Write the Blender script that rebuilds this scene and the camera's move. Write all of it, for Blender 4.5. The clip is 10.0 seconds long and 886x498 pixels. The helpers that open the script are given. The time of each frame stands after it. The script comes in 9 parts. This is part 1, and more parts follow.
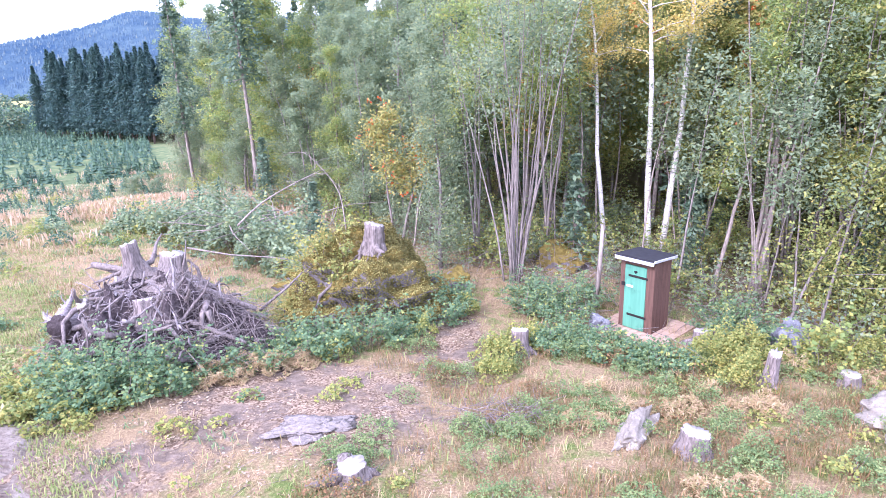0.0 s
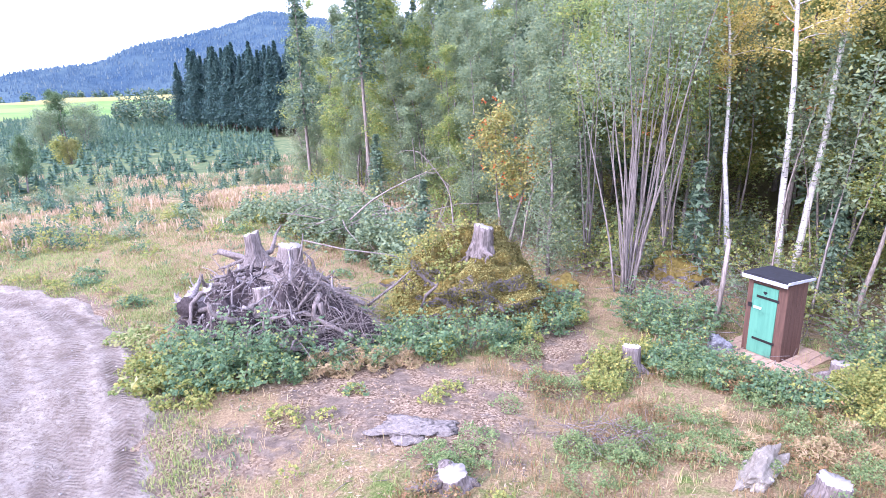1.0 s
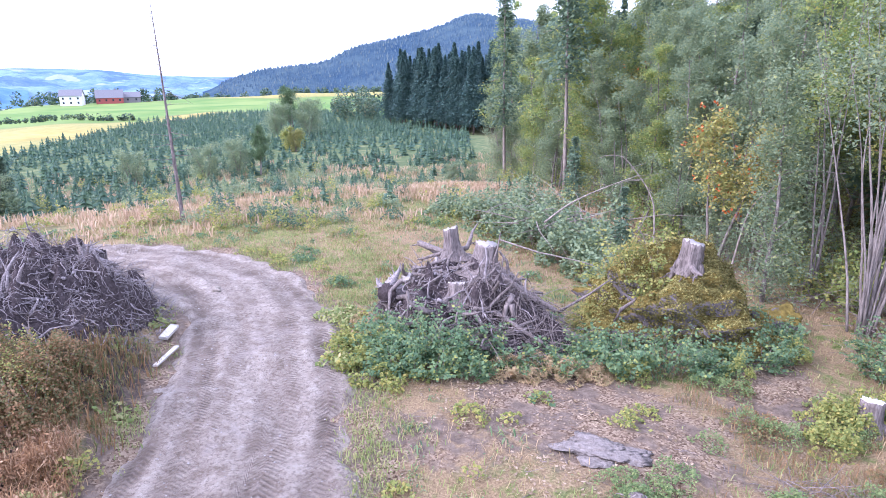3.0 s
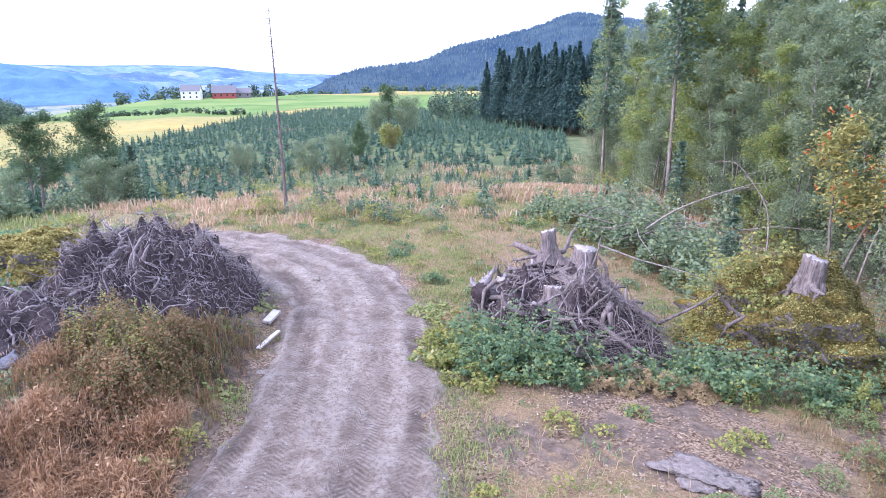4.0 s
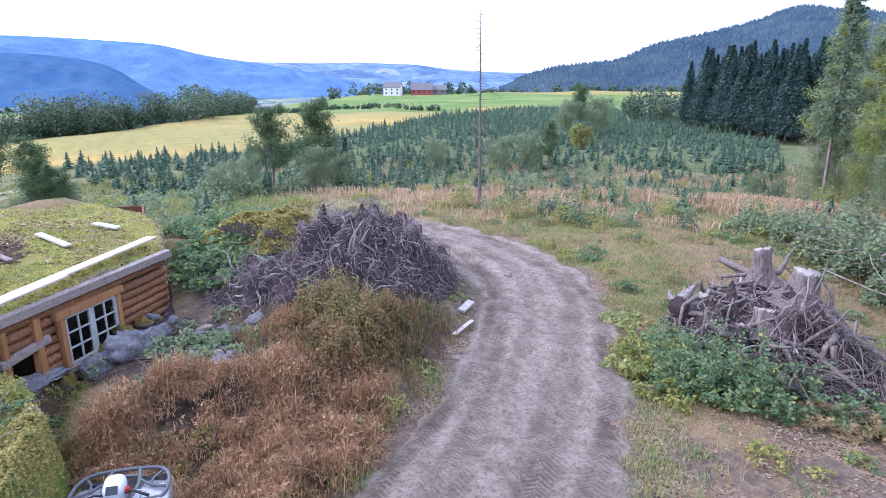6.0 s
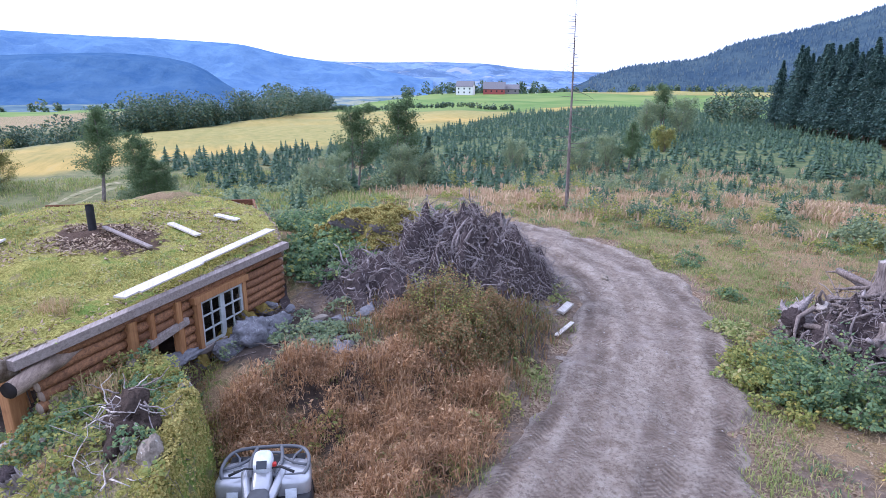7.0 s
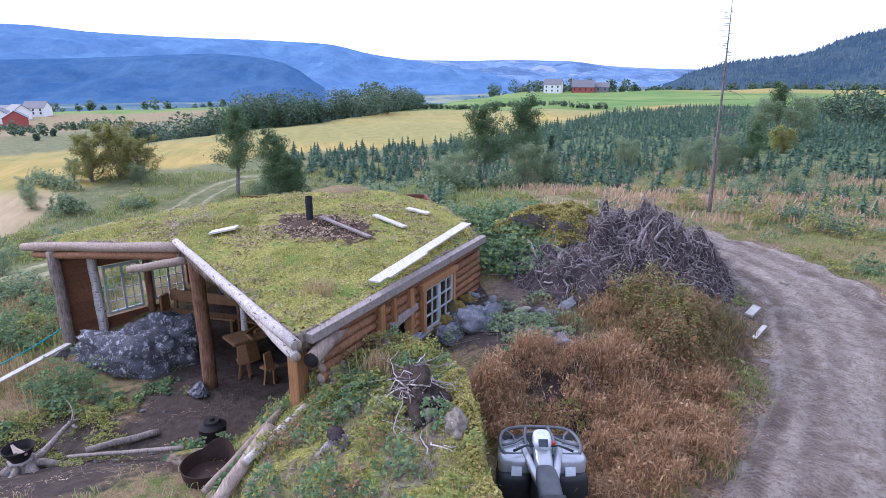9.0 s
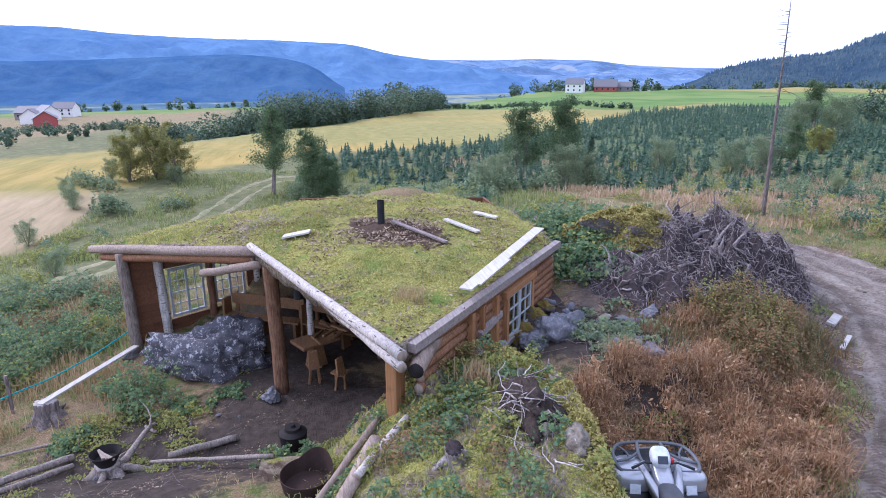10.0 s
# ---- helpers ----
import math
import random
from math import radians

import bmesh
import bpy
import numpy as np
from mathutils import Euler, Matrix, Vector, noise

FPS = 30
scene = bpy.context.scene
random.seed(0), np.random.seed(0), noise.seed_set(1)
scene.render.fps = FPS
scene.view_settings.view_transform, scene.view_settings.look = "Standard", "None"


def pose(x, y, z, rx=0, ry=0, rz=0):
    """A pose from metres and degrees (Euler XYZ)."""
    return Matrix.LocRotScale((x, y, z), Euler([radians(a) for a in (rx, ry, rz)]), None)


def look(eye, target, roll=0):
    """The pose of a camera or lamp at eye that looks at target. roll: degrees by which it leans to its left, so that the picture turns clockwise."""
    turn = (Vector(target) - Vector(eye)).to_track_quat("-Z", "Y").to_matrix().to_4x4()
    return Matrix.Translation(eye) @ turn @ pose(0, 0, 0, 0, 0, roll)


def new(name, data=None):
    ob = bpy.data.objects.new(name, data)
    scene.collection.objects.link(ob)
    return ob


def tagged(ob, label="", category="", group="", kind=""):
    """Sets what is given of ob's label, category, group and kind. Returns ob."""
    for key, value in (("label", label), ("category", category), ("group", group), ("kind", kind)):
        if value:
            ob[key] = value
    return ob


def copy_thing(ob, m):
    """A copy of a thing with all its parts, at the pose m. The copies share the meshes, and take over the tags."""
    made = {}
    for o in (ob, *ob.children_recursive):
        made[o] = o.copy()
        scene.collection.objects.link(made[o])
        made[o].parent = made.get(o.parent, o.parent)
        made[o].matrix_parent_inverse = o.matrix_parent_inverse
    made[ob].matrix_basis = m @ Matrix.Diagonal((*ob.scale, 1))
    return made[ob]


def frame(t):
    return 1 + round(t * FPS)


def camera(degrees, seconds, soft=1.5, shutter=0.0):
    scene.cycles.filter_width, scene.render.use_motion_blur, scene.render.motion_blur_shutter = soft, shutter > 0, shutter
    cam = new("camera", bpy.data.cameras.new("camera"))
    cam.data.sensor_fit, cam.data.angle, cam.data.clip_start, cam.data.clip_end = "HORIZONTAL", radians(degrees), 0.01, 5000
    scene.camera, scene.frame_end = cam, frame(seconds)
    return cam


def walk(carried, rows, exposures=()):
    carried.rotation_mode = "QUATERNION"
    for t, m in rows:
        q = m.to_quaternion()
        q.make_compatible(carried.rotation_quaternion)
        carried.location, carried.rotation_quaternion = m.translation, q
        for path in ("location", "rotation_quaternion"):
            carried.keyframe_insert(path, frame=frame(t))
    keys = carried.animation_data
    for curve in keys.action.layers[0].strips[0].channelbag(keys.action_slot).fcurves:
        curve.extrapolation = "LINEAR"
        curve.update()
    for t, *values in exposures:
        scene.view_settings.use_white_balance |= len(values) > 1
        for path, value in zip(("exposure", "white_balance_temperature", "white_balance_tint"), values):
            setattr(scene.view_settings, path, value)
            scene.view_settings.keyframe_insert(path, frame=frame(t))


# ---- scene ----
cam = camera(72.5, 10.0, 0.8)
PATH = [
    (0, (0.496, 0.185, 5.255), (0.196, 2.08, 4.691), -2.0),
    (0.5, (0.382, 0.289, 5.3), (-0.084, 2.151, 4.739), -1.8),
    (1, (0.274, 0.389, 5.313), (-0.351, 2.205, 4.754), -1.6),
    (1.5, (0.172, 0.42, 5.339), (-0.596, 2.181, 4.783), -1.5),
    (2, (0.035, 0.505, 5.315), (-0.871, 2.2, 4.761), -1.4),
    (2.5, (-0.07, 0.496, 5.313), (-1.101, 2.119, 4.765), -1.2),
    (4, (-0.371, 0.421, 5.294), (-1.74, 1.774, 4.751), -0.3),
    (4.5, (-0.437, 0.368, 5.303), (-1.907, 1.61, 4.759), -0.0),
    (5, (-0.392, 0.261, 5.345), (-1.958, 1.379, 4.799), 0.1),
    (5.5, (-0.375, 0.102, 5.382), (-2.019, 1.1, 4.836), 0.2),
    (7, (-0.637, -1.037, 5.446), (-2.432, -0.347, 4.895), 0.4),
    (7.5, (-0.626, -1.68, 5.501), (-2.452, -1.08, 4.948), 0.5),
    (8, (-0.688, -2.36, 5.506), (-2.535, -1.83, 4.951), 0.3),
    (8.5, (-0.813, -3.066, 5.488), (-2.673, -2.585, 4.932), 0.3),
    (9, (-1.006, -3.753, 5.482), (-2.875, -3.309, 4.925), 0.1),
    (9.5, (-1.24, -4.371, 5.512), (-3.116, -3.959, 4.952), -0.0),
    (10, (-1.527, -4.947, 5.539), (-3.409, -4.562, 4.981), -0.1),
]
walk(cam, [(t, look(eye, target, roll)) for t, eye, target, roll in PATH],
     [(t, stops, 5480, tint) for t, stops, tint in ((0, 1.62, 34), (1.0, 1.50, 33), (2.5, 1.20, 31), (4.5, 0.86, 28), (5.5, 0.68, 26), (7, 0.42, 25), (10, 0.24, 25))])

# ---- the lie of the land ----
def sm(a, b, v):
    u = np.clip((v - a) / (b - a), 0.0, 1.0)
    return u * u * (3 - 2 * u)


def bump(x, y, cx, cy, sx, sy, turn=0.0):
    c, s = math.cos(radians(turn)), math.sin(radians(turn))
    u, v = (x - cx) * c + (y - cy) * s, -(x - cx) * s + (y - cy) * c
    return np.exp(-(u / sx) ** 2 - (v / sy) ** 2)


def swell(x, y, size, seed=0.0):
    """A smooth, rolling field between about -1 and 1."""
    k = 6.2832 / size
    return (np.sin(k * (0.83 * x + 0.56 * y) + seed) * np.sin(k * (0.61 * y - 0.74 * x) + 1.7 * seed + 0.6)
            + 0.6 * np.sin(k * 1.9 * (0.32 * x - 0.95 * y) + 2.3 * seed) * np.sin(k * 2.2 * (0.9 * x + 0.41 * y) + seed)) / 1.4


def waves(x, y, size, seed=0.0):
    """An uneven, patchy field between about -1 and 1, without a beat."""
    x, y = np.asarray(x, float), np.asarray(y, float)
    out = 0.0
    for k, (part_size, much) in enumerate(((0.5 * size, 1.0), (0.23 * size, 0.6))):
        u, v = (0.8 * x + 0.6 * y) / part_size + 3.7 * k, (0.8 * y - 0.6 * x) / part_size - 5.1 * k
        i, j = np.floor(u), np.floor(v)
        fu, fv = sm(0, 1, u - i), sm(0, 1, v - j)

        def knot(a, b):
            r = np.sin(a * 127.1 + b * 311.7 + seed * 74.7 + k * 19.3) * 43758.5453
            return 2 * (r - np.floor(r)) - 1

        out = out + much * ((knot(i, j) * (1 - fu) + knot(i + 1, j) * fu) * (1 - fv) + (knot(i, j + 1) * (1 - fu) + knot(i + 1, j + 1) * fu) * fv)
    return out


def into_wood(x, y):
    """How far a place lies inside the edge of the wood."""
    return np.minimum(0.66 * x + 0.75 * y - 13.6, 0.81 * (x + 20) + 0.586 * (y - 35))


def field_end(y):
    """Far edge of the ripe field."""
    return np.interp(y, (-70, -45, -26, -18, -10, 3, 9, 20, 37, 41, 54, 83, 157), (-58, -70, -92, -101, -128, -134, -144, -178, -212, -204, -171, -170, -204))


def height(x, y):
    """Height of the ground."""
    x, y = np.asarray(x, float), np.asarray(y, float)
    r = np.hypot(x + 5, y - 5)
    z = -0.25 - 0.65 * sm(7, 15, 0.12 * x + y) * (1 - sm(8, 14, -x))
    z = z - 1.4 * sm(-1.5, -5.5, y) * sm(8.4, 13.0, -x) * (1 - sm(28, 60, -x))
    z = z - 0.45 * sm(14, 26, r)
    z = z - 2.6 * sm(24, 46, r) - 2.4 * sm(60, 230, r)
    z = z - 0.6 * bump(x, y, -380, 165, 150, 120) + 1.2 * bump(x, y, -150, 110, 80, 60)
    z = z + 3.0 * bump(x, y, -305, 290, 95, 24, 46)
    sw = -(0.93 * x + 0.36 * y)
    z = z - 11 * sm(70, 330, sw) * sm(60, -140, y - 0.12 * sw)
    z = z - 42 * sm(410, 900, r)
    n = into_wood(x, y)
    z = z + 13 * sm(2.5, 44, n) * (1 - 0.8 * sm(60, 140, r)) + 8 * sm(30, 120, n) * (1 - sm(60, 220, -x))
    z = z + 2.9 * bump(x, y, -20.8, -4.0, 3.6, 4.4) + 0.75 * bump(x, y, -16.2, 2.6, 2.3, 2.0)
    beside = np.interp(-x, (8, 14, 20), (0.72, 0.85, 1.0)) * (np.interp(-x, (4.6, 8.6, 12.1, 14.0, 16.2, 19.0, 22.5), (1.8, 6.0, 8.8, 9.75, 10.15, 9.9, 8.6)) - y)
    z = z + 0.80 * sm(2.0, 3.4, beside) * sm(8.0, 10.8, -x) * sm(21, 17, -x) * sm(-2.4, -0.6, y)
    z = z - 8.0 * sm(0, 30, field_end(y) - x) * sm(30, 12, y) * sm(-36, -22, y) * sm(60, 100, r)
    z = z - 15.0 * sm(0, 80, -0.507 * (x + 212) - 0.862 * (y - 44)) * sm(140, 210, r) * sm(-50, 0, y)
    inside = sm(0.3, -0.5, np.maximum.reduce([0.66 * (x + 9.75) + 0.751 * (y + 3.7), -(x + 19.3), -(y + 9.0) - 0.6 * (x + 18), y + 0.2]))
    z = np.minimum(z, z * (1 - inside) + inside * np.clip(-1.6 + 0.465 * (x + 14.4), -1.62, 0.3))
    lumps = 0.05 * swell(x, y, 2.3) + 0.09 * swell(x, y, 6.1, 2.0)
    return z + lumps * (1 - sm(60, 200, r)) + 0.7 * swell(x, y, 60, 1.0) * sm(40, 160, r)



# ---- sky and sun: a bright, thinly overcast day ----
SUN_TURN, SUN_UP = 215.0, 38.0  # compass degrees from +y towards +x, and above the horizon
world = bpy.data.worlds.new("sky")
scene.world = world
world.use_nodes = True
wn, wl = world.node_tree.nodes, world.node_tree.links
wn.clear()
sky = wn.new("ShaderNodeTexSky")
sky.sky_type, sky.sun_disc = "NISHITA", False
sky.sun_elevation, sky.sun_rotation = radians(SUN_UP), radians(SUN_TURN)
sky.air_density, sky.dust_density = 1.0, 4.0
blue = wn.new("ShaderNodeBackground")
blue.inputs[1].default_value = 0.05
cloud = wn.new("ShaderNodeBackground")
cloud.inputs[0].default_value = (0.87, 0.95, 1.08, 1)
cloud.inputs[1].default_value = 1.1
both = wn.new("ShaderNodeAddShader")
wout = wn.new("ShaderNodeOutputWorld")
wl.new(sky.outputs[0], blue.inputs[0])
wl.new(blue.outputs[0], both.inputs[0])
wl.new(cloud.outputs[0], both.inputs[1])
wl.new(both.outputs[0], wout.inputs[0])
sun = new("sun", bpy.data.lights.new("sun", "SUN"))
sun.data.energy, sun.data.angle, sun.data.color = 1.5, radians(14), (1.0, 0.96, 0.91)
sun_from = Vector((math.sin(radians(SUN_TURN)) * math.cos(radians(SUN_UP)), math.cos(radians(SUN_TURN)) * math.cos(radians(SUN_UP)), math.sin(radians(SUN_UP))))
sun.matrix_world = look(sun_from * 50, (0, 0, 0))


# ---- materials ----
class Nodes:
    """A short hand for building one node material."""

    def __init__(self, name, rough=0.85, spec=0.3):
        self.mat = bpy.data.materials.new(name)
        self.mat.use_nodes = True
        self.n, self.l = self.mat.node_tree.nodes, self.mat.node_tree.links
        self.p = self.n["Principled BSDF"]
        self.out = self.n["Material Output"]
        self.p.inputs["Roughness"].default_value = rough
        self.p.inputs["Specular IOR Level"].default_value = spec
        self.where = None

    def put(self, socket, v):
        if isinstance(v, bpy.types.NodeSocket):
            self.l.new(v, socket)
        elif isinstance(v, (tuple, list)) and len(v) == 3 and socket.type == "RGBA":
            socket.default_value = (*v, 1)
        else:
            socket.default_value = v

    def coords(self, kind="Object", scale=(1, 1, 1)):
        c = self.n.new("ShaderNodeTexCoord")
        m = self.n.new("ShaderNodeMapping")
        m.inputs["Scale"].default_value = scale
        self.l.new(c.outputs[kind], m.inputs[0])
        return m.outputs[0]

    def noise(self, scale, detail=4, rough=0.6, at=None, warp=0.0):
        t = self.n.new("ShaderNodeTexNoise")
        t.inputs["Scale"].default_value, t.inputs["Detail"].default_value = scale, detail
        t.inputs["Roughness"].default_value, t.inputs["Distortion"].default_value = rough, warp
        self.l.new(at or self.place(), t.inputs["Vector"])
        return t.outputs["Fac"]

    def cells(self, scale, at=None, out="Distance"):
        t = self.n.new("ShaderNodeTexVoronoi")
        t.inputs["Scale"].default_value = scale
        self.l.new(at or self.place(), t.inputs["Vector"])
        return t.outputs[out]

    def place(self):
        if self.where is None:
            self.where = self.n.new("ShaderNodeNewGeometry").outputs["Position"]
        return self.where

    def island(self):
        return self.n.new("ShaderNodeNewGeometry").outputs["Random Per Island"]

    def attr(self, name):
        a = self.n.new("ShaderNodeAttribute")
        a.attribute_name = name
        return a.outputs["Fac"]

    def ramp(self, fac, *stops):
        r = self.n.new("ShaderNodeValToRGB")
        while len(r.color_ramp.elements) < len(stops):
            r.color_ramp.elements.new(0.5)
        for e, (at, c) in zip(r.color_ramp.elements, stops):
            e.position, e.color = at, (*c, 1) if len(c) == 3 else c
        self.l.new(fac, r.inputs[0])
        return r.outputs[0]

    def span(self, fac, a, b, lo=0.0, hi=1.0):
        m = self.n.new("ShaderNodeMapRange")
        m.interpolation_type = "SMOOTHSTEP"
        for i, v in zip((1, 2, 3, 4), (a, b, lo, hi)):
            m.inputs[i].default_value = v
        self.l.new(fac, m.inputs[0])
        return m.outputs[0]

    def mix(self, fac, a, b, how="MIX"):
        m = self.n.new("ShaderNodeMix")
        m.data_type, m.blend_type = "RGBA", how
        self.put(m.inputs[0], fac)
        self.put(m.inputs[6], a)
        self.put(m.inputs[7], b)
        return m.outputs[2]

    def calc(self, how, a, b=0.0):
        m = self.n.new("ShaderNodeMath")
        m.operation = how
        self.put(m.inputs[0], a)
        self.put(m.inputs[1], b)
        return m.outputs[0]

    def colour(self, c):
        self.put(self.p.inputs["Base Color"], c)
        return self

    def relief(self, h, strength=0.5, dist=0.02):
        b = self.n.new("ShaderNodeBump")
        b.inputs["Strength"].default_value, b.inputs["Distance"].default_value = strength, dist
        self.put(b.inputs["Height"], h)
        self.l.new(b.outputs[0], self.p.inputs["Normal"])
        return self


def leaf_material(name, *stops, rough=0.55, glow=0.35):
    """Leaves: each one takes its own tint along the stops; light comes through them."""
    m = Nodes(name, rough, 0.25)
    tint = m.ramp(m.island(), *[(i / max(1, len(stops) - 1), c) for i, c in enumerate(stops)])
    patch = m.noise(0.9, 2)
    tint = m.mix(m.span(patch, 0.35, 0.7, 0.0, 0.55), tint, m.mix(0.5, tint, stops[0]))
    m.colour(tint)
    thin = m.n.new("ShaderNodeBsdfTranslucent")
    m.l.new(tint, thin.inputs[0])
    mixed = m.n.new("ShaderNodeMixShader")
    mixed.inputs[0].default_value = glow
    m.l.new(m.p.outputs[0], mixed.inputs[1])
    m.l.new(thin.outputs[0], mixed.inputs[2])
    m.l.new(mixed.outputs[0], m.out.inputs[0])
    return m.mat


def bark_material(name, base, dark, fleck=None, fleck_scale=9.0, stretch=(1, 1, 0.3)):
    m = Nodes(name, 0.9, 0.2)
    at = m.coords("Object", stretch)
    c = m.ramp(m.noise(14, 5, 0.7, at), (0.3, dark), (0.65, base))
    c = m.mix(m.span(m.noise(1.3, 3), 0.45, 0.75, 0, 0.5), c, tuple(v * 0.6 for v in base))
    c = m.mix(m.span(m.noise(34, 4, 0.6, m.coords("Object", (1, 1, 0.1))), 0.46, 0.62, 0, 0.6), c, tuple(v * 0.55 for v in dark))
    if fleck:
        at2 = m.coords("Object", (1, 1, 6))
        c = m.mix(m.span(m.noise(fleck_scale, 3, 0.6, at2), 0.58, 0.66), c, fleck)
    return m.colour(c).relief(m.noise(22, 5, 0.7, at), 0.6, 0.02).mat


M_SPRUCE = leaf_material("spruce_needles", (0.105, 0.168, 0.115), (0.155, 0.228, 0.150), (0.215, 0.285, 0.165), glow=0.4)
# Far stand: a bluer needle tint that carries the haze of distance.
M_SPRUCE_FAR = leaf_material("hazed_spruce_needles", (0.050, 0.100, 0.098), (0.080, 0.148, 0.132), (0.115, 0.188, 0.142), glow=0.35)
M_YOUNG = leaf_material("young_spruce_needles", (0.066, 0.128, 0.090), (0.105, 0.185, 0.122), (0.165, 0.248, 0.130), (0.082, 0.158, 0.118), (0.122, 0.205, 0.110), glow=0.35)
M_ALDER = leaf_material("grey_green_leaves", (0.170, 0.240, 0.145), (0.265, 0.340, 0.205), (0.385, 0.450, 0.275), (0.215, 0.290, 0.180), (0.480, 0.480, 0.200), rough=0.8, glow=0.55)
M_GREEN = leaf_material("green_leaves", (0.185, 0.275, 0.095), (0.310, 0.395, 0.135), (0.480, 0.520, 0.175), (0.250, 0.340, 0.135), (0.660, 0.550, 0.140), rough=0.7, glow=0.55)
M_BIRCH = leaf_material("yellow_birch_leaves", (0.58, 0.44, 0.10), (0.78, 0.61, 0.20), (0.70, 0.59, 0.24), (0.48, 0.45, 0.13), (0.80, 0.66, 0.30), glow=0.55)
M_ROWAN = leaf_material("rowan_leaves", (0.30, 0.31, 0.10), (0.42, 0.40, 0.13), (0.50, 0.43, 0.13), (0.22, 0.27, 0.09), (0.56, 0.34, 0.12), rough=0.7)
M_BERRY = leaf_material("red_orange_berries", (0.50, 0.10, 0.03), (0.62, 0.20, 0.05), (0.42, 0.07, 0.03), glow=0.05)
M_RASP = leaf_material("raspberry_leaves", (0.095, 0.175, 0.098), (0.140, 0.235, 0.125), (0.195, 0.300, 0.150), (0.270, 0.370, 0.175), (0.155, 0.255, 0.135), (0.215, 0.315, 0.140), (0.50, 0.49, 0.14), rough=0.7, glow=0.45)
M_WEED = leaf_material("yellow_green_weeds", (0.22, 0.275, 0.085), (0.34, 0.365, 0.11), (0.48, 0.455, 0.14), (0.18, 0.25, 0.085), (0.60, 0.48, 0.15), rough=0.75, glow=0.45)
M_BUSH = leaf_material("blue_green_bush_leaves", (0.145, 0.215, 0.135), (0.225, 0.305, 0.185), (0.335, 0.405, 0.245), (0.26, 0.33, 0.17), (0.40, 0.42, 0.19), rough=0.75, glow=0.4)
M_WOODS = leaf_material("far_wood_leaves", (0.052, 0.105, 0.082), (0.090, 0.155, 0.100), (0.145, 0.205, 0.100), (0.070, 0.130, 0.098), (0.24, 0.23, 0.10), glow=0.2)
M_GRASS = leaf_material("green_grass_blades", (0.19, 0.255, 0.085), (0.28, 0.345, 0.110), (0.38, 0.390, 0.150), (0.48, 0.410, 0.200))
M_STRAW = leaf_material("dry_straw_grass", (0.46, 0.325, 0.185), (0.60, 0.440, 0.270), (0.40, 0.300, 0.160), (0.36, 0.340, 0.150), (0.52, 0.340, 0.190))
M_TAN = leaf_material("pinkish_tan_grass", (0.42, 0.30, 0.19), (0.58, 0.41, 0.275), (0.66, 0.49, 0.35), (0.47, 0.36, 0.20), (0.33, 0.29, 0.14))
M_CHIPS = leaf_material("wood_chips", (0.15, 0.095, 0.06), (0.29, 0.20, 0.13), (0.47, 0.365, 0.25), (0.21, 0.14, 0.09), (0.25, 0.19, 0.10), glow=0.0)
M_HERB = leaf_material("pale_green_herbs", (0.13, 0.205, 0.085), (0.20, 0.29, 0.115), (0.29, 0.37, 0.15), (0.38, 0.42, 0.17), (0.17, 0.255, 0.12), rough=0.75, glow=0.45)
M_FERN = leaf_material("dead_brown_ferns", (0.15, 0.085, 0.048), (0.36, 0.205, 0.10), (0.54, 0.33, 0.165), (0.25, 0.135, 0.070), (0.64, 0.45, 0.27), (0.30, 0.165, 0.095), glow=0.3)
M_RUSTWEED = leaf_material("rusty_green_weeds", (0.22, 0.125, 0.06), (0.33, 0.185, 0.09), (0.15, 0.17, 0.065), (0.44, 0.255, 0.125), (0.12, 0.145, 0.058), (0.17, 0.18, 0.07), glow=0.3)

M_BARK_GREY = bark_material("grey_bark", (0.33, 0.285, 0.26), (0.155, 0.13, 0.115))
M_OLIVE = leaf_material("olive_yellow_leaves", (0.16, 0.175, 0.06), (0.25, 0.26, 0.085), (0.40, 0.37, 0.12), (0.19, 0.22, 0.08), (0.50, 0.42, 0.14), rough=0.75, glow=0.45)
M_BARK_BIRCH = bark_material("white_birch_bark", (0.76, 0.72, 0.67), (0.55, 0.51, 0.47), (0.051, 0.043, 0.038), 7.0)
M_BARK_SPRUCE = bark_material("spruce_bark", (0.25, 0.19, 0.16), (0.12, 0.09, 0.075))
M_BARK_PALE = bark_material("pale_spruce_bark", (0.40, 0.34, 0.30), (0.20, 0.165, 0.14))
M_WEATHERED = bark_material("weathered_grey_wood", (0.300, 0.250, 0.230), (0.105, 0.085, 0.079))
M_ROOT = bark_material("grey_brown_roots", (0.44, 0.385, 0.375), (0.19, 0.16, 0.16))
M_STICK = bark_material("dry_sticks", (0.36, 0.30, 0.275), (0.15, 0.12, 0.11))


